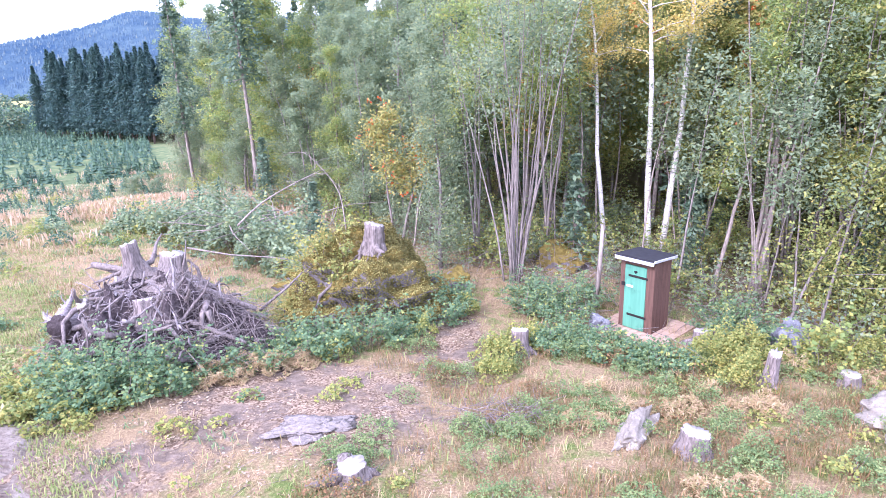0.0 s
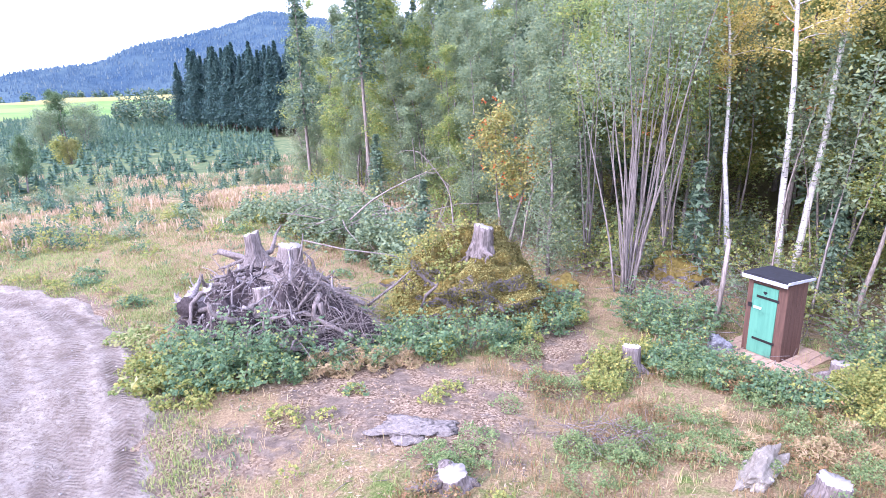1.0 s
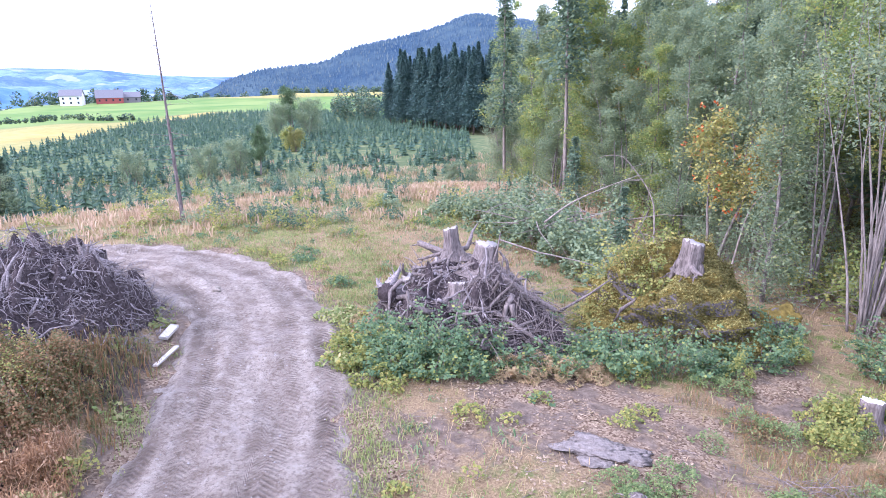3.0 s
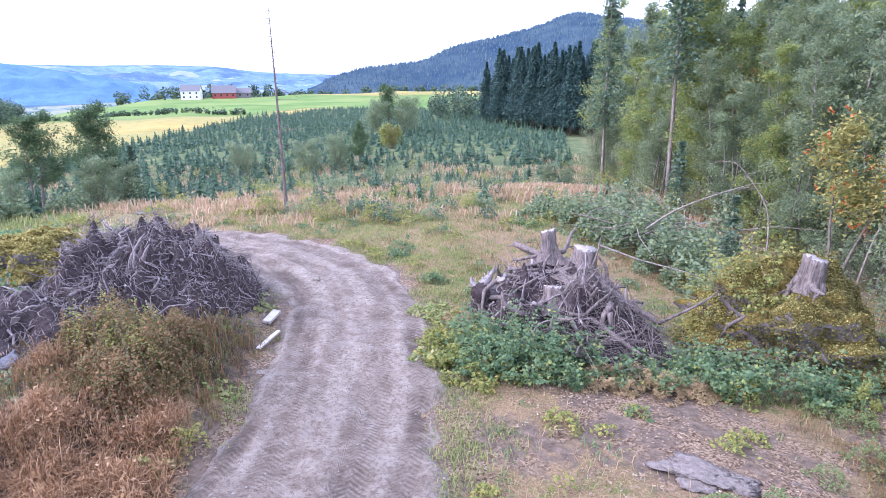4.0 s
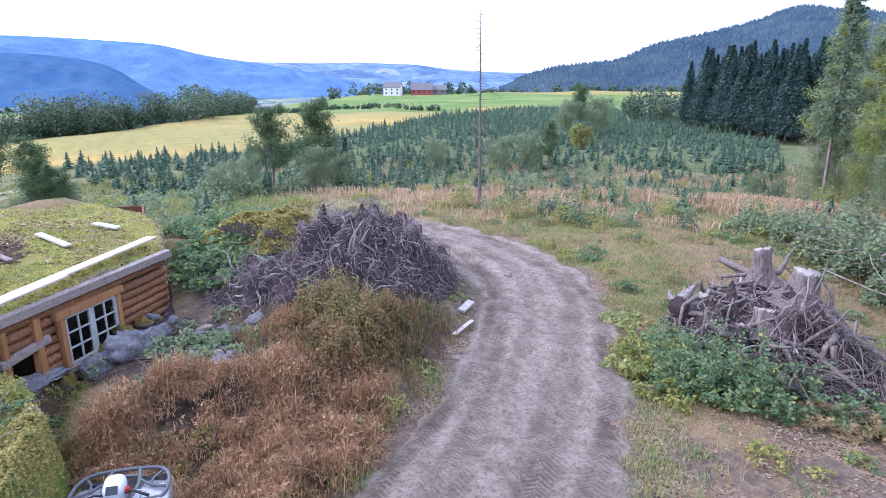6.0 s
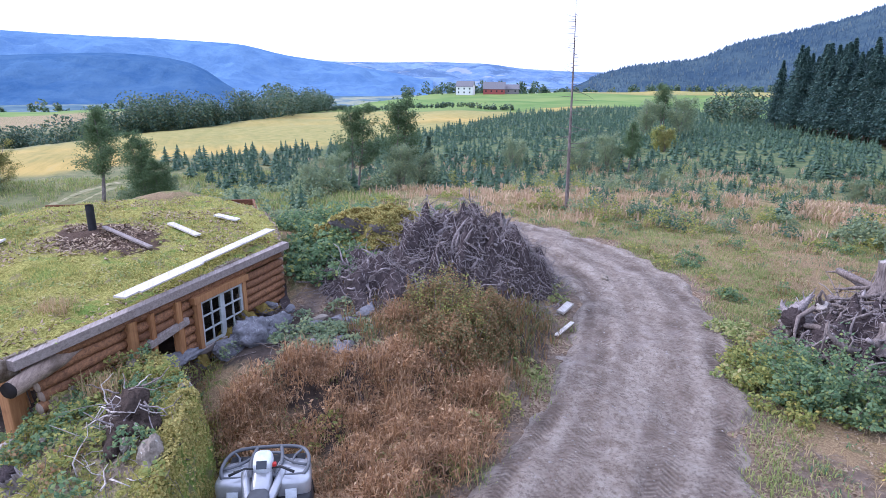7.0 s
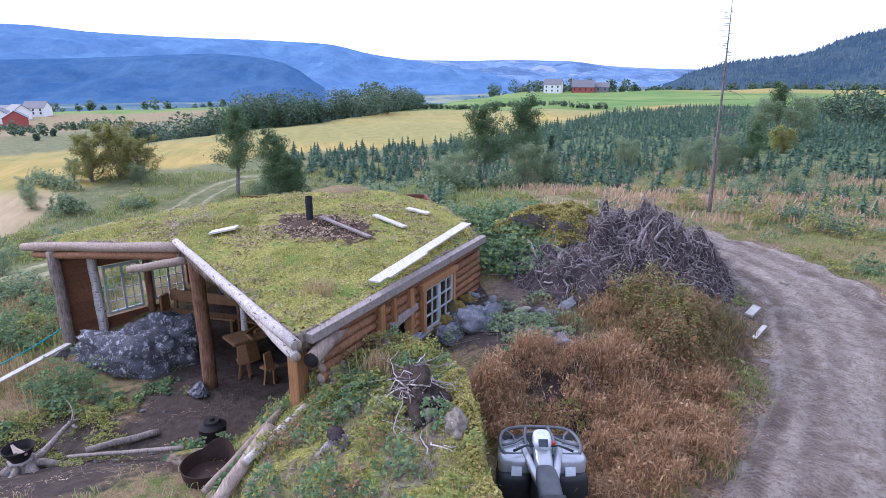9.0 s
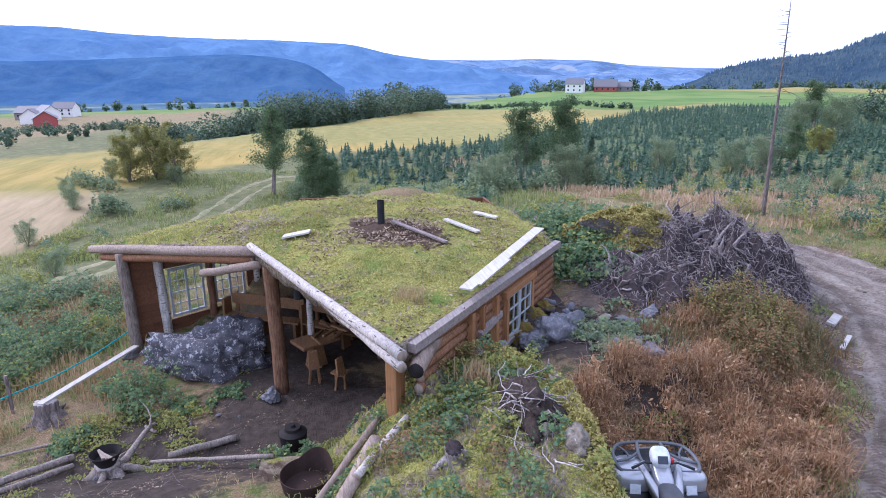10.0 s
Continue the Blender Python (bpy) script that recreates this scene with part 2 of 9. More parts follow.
def ground_material():
    m = Nodes("ground", 0.95, 0.15)
    fine, mid, broad = m.noise(26, 6, 0.75), m.noise(3.2, 5, 0.65), m.noise(0.55, 4, 0.6)
    litter = m.ramp(fine, (0.25, (0.115, 0.075, 0.045)), (0.42, (0.24, 0.165, 0.095)), (0.58, (0.38, 0.275, 0.16)), (0.78, (0.54, 0.43, 0.28)))
    green = m.ramp(fine, (0.25, (0.055, 0.085, 0.022)), (0.5, (0.13, 0.18, 0.045)), (0.75, (0.26, 0.30, 0.10)))
    c = m.mix(m.span(m.calc("ADD", mid, m.calc("MULTIPLY", broad, 0.7)), 0.80, 1.06), litter, green)
    # forest floor
    floor = m.ramp(fine, (0.3, (0.085, 0.07, 0.038)), (0.55, (0.18, 0.155, 0.075)), (0.75, (0.25, 0.25, 0.09)))
    c = m.mix(m.attr("forest"), c, floor)
    # bare earth with wood chips
    earth = m.ramp(m.noise(7, 6, 0.7), (0.3, (0.115, 0.085, 0.066)), (0.55, (0.225, 0.172, 0.135)), (0.75, (0.325, 0.258, 0.205)))
    chips = m.ramp(m.cells(28, out="Color"), (0.2, (0.125, 0.08, 0.052)), (0.5, (0.27, 0.188, 0.127)), (0.8, (0.42, 0.32, 0.225)))
    earth = m.mix(m.span(m.noise(1.7, 4), 0.42, 0.58), earth, chips)
    worn = m.calc("ADD", m.attr("earth"), m.calc("MULTIPLY", m.calc("SUBTRACT", mid, 0.5), 1.1))
    c = m.mix(m.span(worn, 0.35, 0.6), c, earth)
    mud = m.ramp(m.noise(5, 6, 0.7), (0.3, (0.055, 0.042, 0.036)), (0.6, (0.115, 0.09, 0.075)), (0.8, (0.17, 0.135, 0.11)))
    c = m.mix(m.span(m.calc("ADD", m.attr("mud"), m.calc("MULTIPLY", m.calc("SUBTRACT", mid, 0.5), 0.8)), 0.35, 0.6), c, mud)
    # clearing, planted rows and fields
    straw = m.ramp(m.noise(1.4, 6, 0.7), (0.3, (0.12, 0.14, 0.05)), (0.5, (0.30, 0.235, 0.12)), (0.72, (0.50, 0.37, 0.22)))
    planted = m.ramp(m.noise(0.9, 6, 0.7), (0.36, (0.065, 0.105, 0.045)), (0.56, (0.125, 0.155, 0.065)), (0.72, (0.30, 0.26, 0.13)))
    straw = m.mix(m.attr("planted"), straw, planted)
    c = m.mix(m.attr("clearing"), c, straw)
    rows = m.coords("Object", (0.05, 0.55, 1))
    yellow = m.ramp(m.calc("ADD", m.calc("MULTIPLY", m.noise(1.0, 8, 0.75, rows), 0.6), m.calc("MULTIPLY", m.noise(0.035, 5, 0.6), 0.4)), (0.36, (0.19, 0.175, 0.055)), (0.45, (0.33, 0.25, 0.07)), (0.54, (0.46, 0.32, 0.095)), (0.64, (0.42, 0.335, 0.14)))
    yellow = m.mix(m.span(m.noise(0.022, 4, 0.6, m.coords("Object", (1, 0.6, 1))), 0.36, 0.56, 0.1, 0.8), yellow, m.ramp(m.noise(0.6, 7, 0.7), (0.35, (0.19, 0.205, 0.06)), (0.65, (0.335, 0.30, 0.115))))
    yellow = m.mix(m.attr("stubble"), yellow, m.ramp(m.noise(0.8, 7, 0.75, rows), (0.35, (0.34, 0.26, 0.14)), (0.6, (0.50, 0.38, 0.23)), (0.75, (0.58, 0.46, 0.30))))
    c = m.mix(m.attr("corn"), c, yellow)
    meadow = m.ramp(m.noise(0.03, 5), (0.38, (0.105, 0.20, 0.045)), (0.62, (0.20, 0.265, 0.075)))
    c = m.mix(m.attr("meadow"), c, meadow)
    # far valley: fields and woods with the blue of haze mixed into their colours
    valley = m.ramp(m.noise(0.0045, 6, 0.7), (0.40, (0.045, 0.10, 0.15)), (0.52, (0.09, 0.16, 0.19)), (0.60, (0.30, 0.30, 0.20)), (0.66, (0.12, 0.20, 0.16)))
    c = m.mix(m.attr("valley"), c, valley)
    near = m.calc("SUBTRACT", 1.0, m.attr("distant"))
    return m.colour(c).relief(m.calc("MULTIPLY", m.calc("ADD", fine, m.calc("MULTIPLY", mid, 1.5)), near), 0.9, 0.06).mat


# ---- the ground: one sheet out to the horizon ----
ROAD = [(22.0, -31.0), (12.0, -19.0), (4.0, -9.0), (0.5, -4.5), (-2.6, -0.6), (-4.6, 1.8), (-6.75, 4.1), (-8.6, 6.0), (-10.3, 7.5), (-12.1, 8.8), (-14.0, 9.75), (-16.2, 10.15), (-19.0, 9.9), (-22.5, 8.6), (-26.0, 6.0), (-30.0, 2.0)]


def spline(points, step):
    """A smooth line through the points, at about even steps."""
    p = np.array([points[0], *points, points[-1]], float)
    out = []
    for a, b, c, d in zip(p, p[1:], p[2:], p[3:]):
        k = max(2, int(np.linalg.norm(c - b) / step))
        for u in np.arange(k) / k:
            out.append(0.5 * (2 * b + (c - a) * u + (2 * a - 5 * b + 4 * c - d) * u * u + (3 * b - a - 3 * c + d) * u ** 3))
    return np.array(out + [p[-2]])


def from_line(x, y, line):
    """Distance of places from a line of points."""
    d = np.full(np.shape(x), 1e9)
    for a, b in zip(line, line[1:]):
        ab = b - a
        u = np.clip(((x - a[0]) * ab[0] + (y - a[1]) * ab[1]) / max(1e-9, ab @ ab), 0, 1)
        d = np.minimum(d, np.hypot(x - a[0] - u * ab[0], y - a[1] - u * ab[1]))
    return d


def raw_mesh(name, verts, faces, mats, smooth=False, which=None):
    """A mesh from arrays; faces all have the same number of corners."""
    verts, faces = np.asarray(verts, np.float32), np.asarray(faces, np.int32)
    me = bpy.data.meshes.new(name)
    k = faces.shape[1]
    me.vertices.add(len(verts))
    me.vertices.foreach_set("co", verts.ravel())
    me.loops.add(faces.size)
    me.loops.foreach_set("vertex_index", faces.ravel())
    me.polygons.add(len(faces))
    me.polygons.foreach_set("loop_start", np.arange(0, faces.size, k, dtype=np.int32))
    for m in mats if isinstance(mats, (list, tuple)) else [mats]:
        me.materials.append(m)
    if which is not None:
        me.polygons.foreach_set("material_index", np.asarray(which, np.int32))
    me.polygons.foreach_set("use_smooth", np.full(len(faces), smooth))
    me.update(calc_edges=True)
    return me


def grid_faces(rows, cols):
    i = np.arange(rows - 1)[:, None] * cols + np.arange(cols - 1)[None]
    i = i.ravel()
    return np.stack([i, i + 1, i + cols + 1, i + cols], 1)


def attribute(ob, name, values):
    ob.data.attributes.new(name, "FLOAT", "POINT").data.foreach_set("value", np.asarray(values, np.float32).ravel())


N = 320
u = np.linspace(-1, 1, N)
xs = -7.0 + 14 * np.sinh(6.44 * u)
ys = 6.0 + 14 * np.sinh(6.44 * u)
gx, gy = np.meshgrid(xs, ys)
gz = height(gx, gy)
road_line = spline(ROAD, 0.8)
road_d = from_line(gx, gy, road_line)
gz = gz - 0.10 * sm(2.3, 1.2, road_d)
gr = np.hypot(gx, gy)
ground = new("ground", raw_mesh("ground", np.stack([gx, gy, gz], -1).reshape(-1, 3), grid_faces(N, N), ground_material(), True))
tagged(ground, "uneven clearing with leaf litter, grass and worn earth, running out to fields and a valley tinted blue for haze", "ground", kind="structure")


def zone_forest(x, y):
    return sm(0.5, 4.5, into_wood(x, y) + 1.2 * waves(x, y, 5))


def zone_clearing(x, y):
    return sm(21, 27, np.hypot(x + 3, y - 3) + 2 * waves(x, y, 7)) * (1 - zone_forest(x, y)) * sm(-14, -6, y + 0.25 * (x + 20))


def zone_corn(x, y):
    near_edge = np.interp(y, (-60, -40, -25, -21.5, -20, -18.5, -8, 6, 16, 30, 47, 65, 103, 157), (-34, -34, -35.5, -38, -60, -61, -70, -73, -79, -93, -110, -130, -163, -203))
    return sm(0, 2.5, near_edge - x + 1.5 * waves(x, y, 30)) * sm(0, 3, x - field_end(y))


def zone_meadow(x, y):
    r = np.hypot(x, y)
    start = np.interp(np.degrees(np.arctan2(x, y)), (-66, -63, -61, -58, -54, -50, -47, -42, -39, -20), (400, 165, 192, 214, 250, 240, 208, 150, 122, 118))
    return np.maximum(sm(0, 4, field_end(y) - x) * sm(8, 26, y), sm(0, 6, r - start))


attribute(ground, "forest", zone_forest(gx, gy) * (1 - sm(150, 260, gr)))
earth = np.maximum.reduce([bump(gx, gy, -4.0, 9.6, 3.6, 2.0, -20), bump(gx, gy, -1.6, 13.2, 1.2, 3.0, 15), bump(gx, gy, -6.0, 6.6, 2.6, 1.0, 40) * 0.8, bump(gx, gy, -13.0, 1.0, 1.5, 1.0) * 0.9, sm(2.7, 1.7, road_d)])
attribute(ground, "earth", earth)
attribute(ground, "mud", np.maximum.reduce([bump(gx, gy, -11.6, 0.2, 2.0, 1.5, 20), 0.8 * bump(gx, gy, -10.4, -7.8, 1.7, 1.3, 20), 0.95 * bump(gx, gy, -11.6, -9.4, 2.6, 1.7, 20), 0.9 * bump(gx, gy, -11.6, 4.9, 2.2, 0.9, 135),bump(gx, gy, -9.6, 1.4, 2.3, 1.9, 30) * sm(1.8, 2.4, road_d), bump(gx, gy, -14.0, -5.6, 3.4, 2.2, 20), bump(gx, gy, -12.0, -6.6, 2.4, 1.2, 30), 0.9 * bump(gx, gy, -12.6, -8.8, 2.6, 1.7, 20), sm(-15.6, -16.2, gx) * sm(-19.4, -18.9, gx) * sm(-9, -8, gy) * sm(0, -1, gy)]))
attribute(ground, "clearing", np.maximum(zone_clearing(gx, gy), sm(-20, -25, gx) * sm(24, 12, gy) * sm(-60, -40, gy)) * (1 - sm(400, 600, gr)))
strip = sm(0.30, 0.5, bump(gx, gy, -300, 285, 85, 20, 46))
attribute(ground, "corn", np.maximum(zone_corn(gx, gy) * (1 - sm(230, 300, gr)), strip))
attribute(ground, "stubble", sm(-56, -51, gx) * sm(-17, -19, gy))
attribute(ground, "meadow", zone_meadow(gx, gy) * (1 - sm(480, 600, gr)) * (1 - strip))
# Ground far enough off to take the haze-blue colours.
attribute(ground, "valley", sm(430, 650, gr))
attribute(ground, "planted", np.maximum(sm(38, 66, gr) * sm(-20, -34, gx) * sm(-8, 4, gy + 0.1 * gx), 0.7 * sm(-17.5, -20, gx) * sm(14, 4, gy)))
attribute(ground, "distant", sm(30, 90, gr))


def road_material():
    m = Nodes("gravel_road", 0.95, 0.15)
    c = m.ramp(m.noise(3.0, 7, 0.75), (0.30, (0.200, 0.155, 0.122)), (0.45, (0.335, 0.277, 0.229)), (0.55, (0.41, 0.348, 0.293)), (0.70, (0.52, 0.455, 0.392)))
    c = m.mix(m.span(m.noise(38, 3, 0.8), 0.55, 0.75, 0, 0.6), c, (0.42, 0.37, 0.35))
    c = m.mix(m.span(m.noise(1.1, 6, 0.7), 0.5, 0.7, 0, 0.4), c, (0.185, 0.148, 0.128))
    c = m.mix(m.span(m.noise(13, 7, 0.8), 0.42, 0.50, 0.6, 0.0), c, (0.140, 0.103, 0.082))
    stones = m.cells(22, out="Distance")
    c = m.mix(m.span(stones, 0.22, 0.12, 0, 0.5), c, (0.48, 0.44, 0.42))
    lugs = m.calc("MULTIPLY", m.attr("rut"), m.calc("ADD", m.calc("MULTIPLY", m.calc("SINE", m.calc("MULTIPLY", m.attr("tread"), 62.0)), 0.5), 0.5))
    # Ruts toned darker: damp earth, and shading of the hollows put into colour.
    c = m.mix(m.calc("MULTIPLY", m.attr("rut"), m.span(m.noise(1.6, 6, 0.75), 0.36, 0.60, 0.15, 0.85)), c, (0.165, 0.122, 0.096))
    c = m.mix(m.span(m.noise(0.8, 8, 0.75), 0.56, 0.64, 0, 0.35), c, (0.47, 0.41, 0.37))
    c = m.mix(m.span(m.noise(4.5, 8, 0.85), 0.57, 0.63, 0, 0.6), c, (0.125, 0.094, 0.076))
    # Tread lugs' shading is drawn into the colour; soft light shows little.
    c = m.mix(m.calc("MULTIPLY", lugs, m.span(m.noise(1.3, 7, 0.8), 0.44, 0.60, 0.0, 0.65)), c, (0.10, 0.074, 0.06))
    h = m.calc("ADD", m.noise(30, 6, 0.8), m.calc("MULTIPLY", m.noise(6, 4), 1.2))
    return m.colour(c).relief(m.calc("SUBTRACT", h, m.calc("MULTIPLY", lugs, 0.7)), 1.0, 0.06).mat


centre = spline(ROAD, 0.07)
centre = centre[(centre[:, 0] < 20) & (centre[:, 0] > -27)]
along = np.gradient(centre, axis=0)
along /= np.linalg.norm(along, axis=1)[:, None]
side = np.stack([along[:, 1], -along[:, 0]], 1)
arc = np.concatenate([[0], np.cumsum(np.linalg.norm(np.diff(centre, axis=0), axis=1))])
off = np.linspace(-2.3, 2.3, 92)
rx = centre[:, None, 0] + side[:, None, 0] * off
ry = centre[:, None, 1] + side[:, None, 1] * off
A, O = np.broadcast_to(arc[:, None], rx.shape), np.broadcast_to(off, rx.shape)
half = 1.72 + 0.22 * waves(rx, ry, 3.1, 1.0) + 0.12 * waves(rx, ry, 0.9, 3.0)
rz = height(rx, ry) + 0.045 - 0.22 * sm(half - 0.25, half + 0.35, np.abs(O))
rz += 0.025 * waves(rx, ry, 5.3, 4.0)
rut, tread = np.zeros_like(rz), np.zeros_like(rz)
for mid, wide, deep in ((-0.95, 0.24, 0.026), (0.72, 0.26, 0.024), (-0.42, 0.17, 0.012), (1.22, 0.20, 0.020), (-1.42, 0.16, 0.018), (0.15, 0.14, 0.010)):
    drift = mid + 0.16 * np.sin(A * 0.31 + mid * 5) + 0.05 * np.sin(A * 1.1 + mid * 3)
    inside = np.exp(-((O - drift) / wide) ** 4)
    patchy = sm(-0.3, 0.5, waves(rx, ry, 2.7, mid * 9))
    here = inside * (0.6 + 0.4 * patchy) * min(1.0, deep / 0.016)
    tread = np.where(here > rut, A + 0.8 * np.abs(O - drift), tread)
    rut = np.maximum(rut, here)
    rz += -1.6 * deep * inside * (0.4 + 0.6 * patchy)
road = new("road", raw_mesh("road", np.stack([rx, ry, rz], -1).reshape(-1, 3), grid_faces(*rx.shape), road_material(), True))
attribute(road, "rut", rut)
attribute(road, "tread", tread)
tagged(road, "curving grey-brown gravel track with tractor tyre prints and ruts", "dirt road", kind="structure")


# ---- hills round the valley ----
# Distance haze is put into the hills' blue colours and a weak glow.
def haze_hill_material(name, low, high, glow, fields=None):
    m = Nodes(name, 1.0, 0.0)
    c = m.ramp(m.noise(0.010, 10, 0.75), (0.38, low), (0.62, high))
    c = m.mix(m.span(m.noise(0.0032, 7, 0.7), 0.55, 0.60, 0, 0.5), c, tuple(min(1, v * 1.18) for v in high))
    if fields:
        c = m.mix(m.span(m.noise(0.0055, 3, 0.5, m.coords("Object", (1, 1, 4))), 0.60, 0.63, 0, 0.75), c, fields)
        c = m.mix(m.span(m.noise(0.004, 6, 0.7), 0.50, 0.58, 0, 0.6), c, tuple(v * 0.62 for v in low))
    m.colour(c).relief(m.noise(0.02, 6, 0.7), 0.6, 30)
    # Emission adds the brightness of the haze; no hill shines by itself.
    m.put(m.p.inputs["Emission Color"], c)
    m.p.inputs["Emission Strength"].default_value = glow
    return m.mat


def hill(name, label, sky_line, near, far, foot, mat, rough):
    """A hill whose top, seen from the clearing, follows sky_line: (compass degrees, degrees above level)."""
    az = np.linspace(sky_line[0][0], sky_line[-1][0], 260)
    up = np.interp(az, *np.array(sky_line).T)
    up = np.convolve(np.pad(up, 4, mode="edge"), np.ones(9) / 9, "valid")
    k = np.linspace(0, 1, 42)[:, None]
    d = near + (far - near) * k + 0 * az
    px, py = d * np.sin(np.radians(az)), d * np.cos(np.radians(az))
    top = far * np.tan(np.radians(up)) + 5.4
    rise = np.where(k < 0.93, sm(-0.1, 0.95, k), 1.0 - 0.3 * sm(0.93, 1.0, k))
    pz = foot + (np.maximum(top, foot) - foot) * rise
    pz = pz + rough * rise * (swell(px, py, 520, 1.3) + 0.5 * swell(px, py, 190, 2.0)) * (1 - sm(0.5, 0.85, k)) + 0.03 * rough * swell(px, py, 60, 5) * rise
    ob = new(name, raw_mesh(name, np.stack([px, py, pz], -1).reshape(-1, 3), grid_faces(*px.shape), mat, True))
    return tagged(ob, label, "hill", kind="structure")


# Haze blue laid into each hill's colour, palest on the ridge.
M_HILL_FAR = haze_hill_material("far_hill_blue_haze", (0.076, 0.148, 0.280), (0.108, 0.192, 0.318), 0.42)
M_HILL_MID = haze_hill_material("wooded_spur_blue_haze", (0.038, 0.090, 0.190), (0.066, 0.128, 0.222), 0.42)
M_HILL_LOW = haze_hill_material("hazy_low_hills", (0.090, 0.158, 0.285), (0.170, 0.245, 0.360), 0.42, (0.27, 0.30, 0.33))
# Nearest hill: dark woodland colour with a bluish haze tint and glow added.
M_HILL_NEAR = haze_hill_material("dark_hill_haze_tint", (0.028, 0.054, 0.090), (0.066, 0.100, 0.118), 0.32)
hill("backdrop_plateau", "long flat-topped hills across the valley, coloured blue for haze", [(-150, 3.0), (-125, 3.5), (-113, 3.34), (-109.5, 3.38), (-105.7, 3.0), (-99.4, 2.78), (-93, 2.7), (-86.7, 2.45), (-85, 2.05), (-83.2, 1.59), (-79, 1.1), (-74, 0.3), (-70, -0.4)], 1900, 3300, -85, M_HILL_FAR, 40)
hill("backdrop_spur", "wooded spur before the far hills, coloured dark blue for haze", [(-150, 1.4), (-120, 1.0), (-113, 0.9), (-106, 1.15), (-101, 1.4), (-97, 1.6), (-93.5, 1.4), (-90.7, 0.9), (-89, -0.1), (-87.5, -1.4)], 1450, 2100, -85, M_HILL_MID, 26)
hill("backdrop_ridge", "ridge at the head of the valley, coloured pale blue for haze", [(-90, 0.9), (-83, 1.2), (-79, 1.15), (-74, 1.1), (-70, 1.22), (-67, 1.1), (-64.6, 1.05), (-62.6, 0.7), (-58, 0.45), (-52, 0.33), (-45, 0.4), (-20, 0.5)], 2500, 4100, -85, M_HILL_LOW, 25)
hill("backdrop_wooded_hill", "dark wooded hill rising beside the clearing, tinted and glowing for haze", [(-57.5, -0.9), (-55.4, 0.1), (-52.9, 0.85), (-48.9, 1.25), (-46.9, 1.46), (-45.5, 2.2), (-44.1, 2.76), (-40.9, 3.28), (-36.5, 4.3), (-34.5, 5.1), (-33.0, 5.25), (-30.8, 4.8), (-27, 4.4), (-15, 5), (0, 6)], 700, 1300, -70, M_HILL_NEAR, 14)


# ---- shapes shared by plants and wood ----
def tubes(lines, sides=6):
    """Tapered round limbs: each line is (points, radii)."""
    V, F, base = [], [], 0
    ang = np.arange(sides) * 2 * math.pi / sides
    for pts, rad in lines:
        pts = np.asarray(pts, float)
        rad = np.broadcast_to(np.asarray(rad, float), (len(pts),))
        d = np.gradient(pts, axis=0)
        d /= np.linalg.norm(d, axis=1)[:, None] + 1e-9
        ref = np.where(np.abs(d[:, 2:3]) > 0.9, [[1.0, 0, 0]], [[0, 0, 1.0]])
        a = np.cross(d, ref)
        a /= np.linalg.norm(a, axis=1)[:, None] + 1e-9
        b = np.cross(d, a)
        ring = pts[:, None] + rad[:, None, None] * (np.cos(ang)[None, :, None] * a[:, None] + np.sin(ang)[None, :, None] * b[:, None])
        V.append(ring.reshape(-1, 3))
        for k in range(len(pts) - 1):
            i = base + k * sides + np.arange(sides)
            j = base + k * sides + (np.arange(sides) + 1) % sides
            F.append(np.stack([i, j, j + sides, i + sides], 1))
        V.append(pts[[0, -1]])
        n = len(pts) * sides
        i, j = base + np.arange(sides), base + (np.arange(sides) + 1) % sides
        F.append(np.stack([np.full(sides, base + n), j, i, i], 1)[:, [0, 1, 2, 0]])
        i, j = i + n - sides, j + n - sides
        F.append(np.stack([np.full(sides, base + n + 1), i, j, i], 1)[:, [0, 1, 2, 0]])
        base += n + 2
    return np.concatenate(V), np.concatenate(F)


def quads_to_tris(F):
    """Quads whose last corner repeats the first become triangles; the others are halved."""
    tri = F[:, 3] == F[:, 0]
    q = F[~tri]
    return np.concatenate([F[tri][:, :3], q[:, [0, 1, 2]], q[:, [0, 2, 3]]])


def wood(name, lines, mat, sides=6, smooth=True):
    V, F = tubes(lines, sides)
    return raw_mesh(name, V, quads_to_tris(F), mat, smooth)


def sprays(rng, at, size, stretch=1.6, up=0.5, droop=None, pointed=False):
    """Small bent leaves at the given places; returns corners and quads."""
    n = len(at)
    nor = rng.normal(size=(n, 3))
    nor[:, 2] = np.abs(nor[:, 2]) + up
    nor /= np.linalg.norm(nor, axis=1)[:, None]
    a = rng.normal(size=(n, 3)) if droop is None else droop + 0.35 * rng.normal(size=(n, 3))
    a -= nor * (a * nor).sum(1)[:, None]
    a /= np.linalg.norm(a, axis=1)[:, None] + 1e-9
    b = np.cross(nor, a)
    s = size * rng.uniform(0.65, 1.35, n)[:, None]
    tip, wide = a * s * stretch * 0.5, b * s * 0.5
    if pointed:
        V = np.stack([at - tip * 0.9 + wide * 0.75, at - tip * 0.6 - wide * 0.95, at + tip], 1).reshape(-1, 3)
        return V, np.arange(3 * n).reshape(-1, 3)
    V = np.stack([at - tip, at + wide - 0.1 * nor * s, at + tip, at - wide - 0.1 * nor * s], 1).reshape(-1, 3)
    i = np.arange(n)[:, None] * 4
    return V, np.concatenate([i, i + 1, i + 2, i + 3], 1)


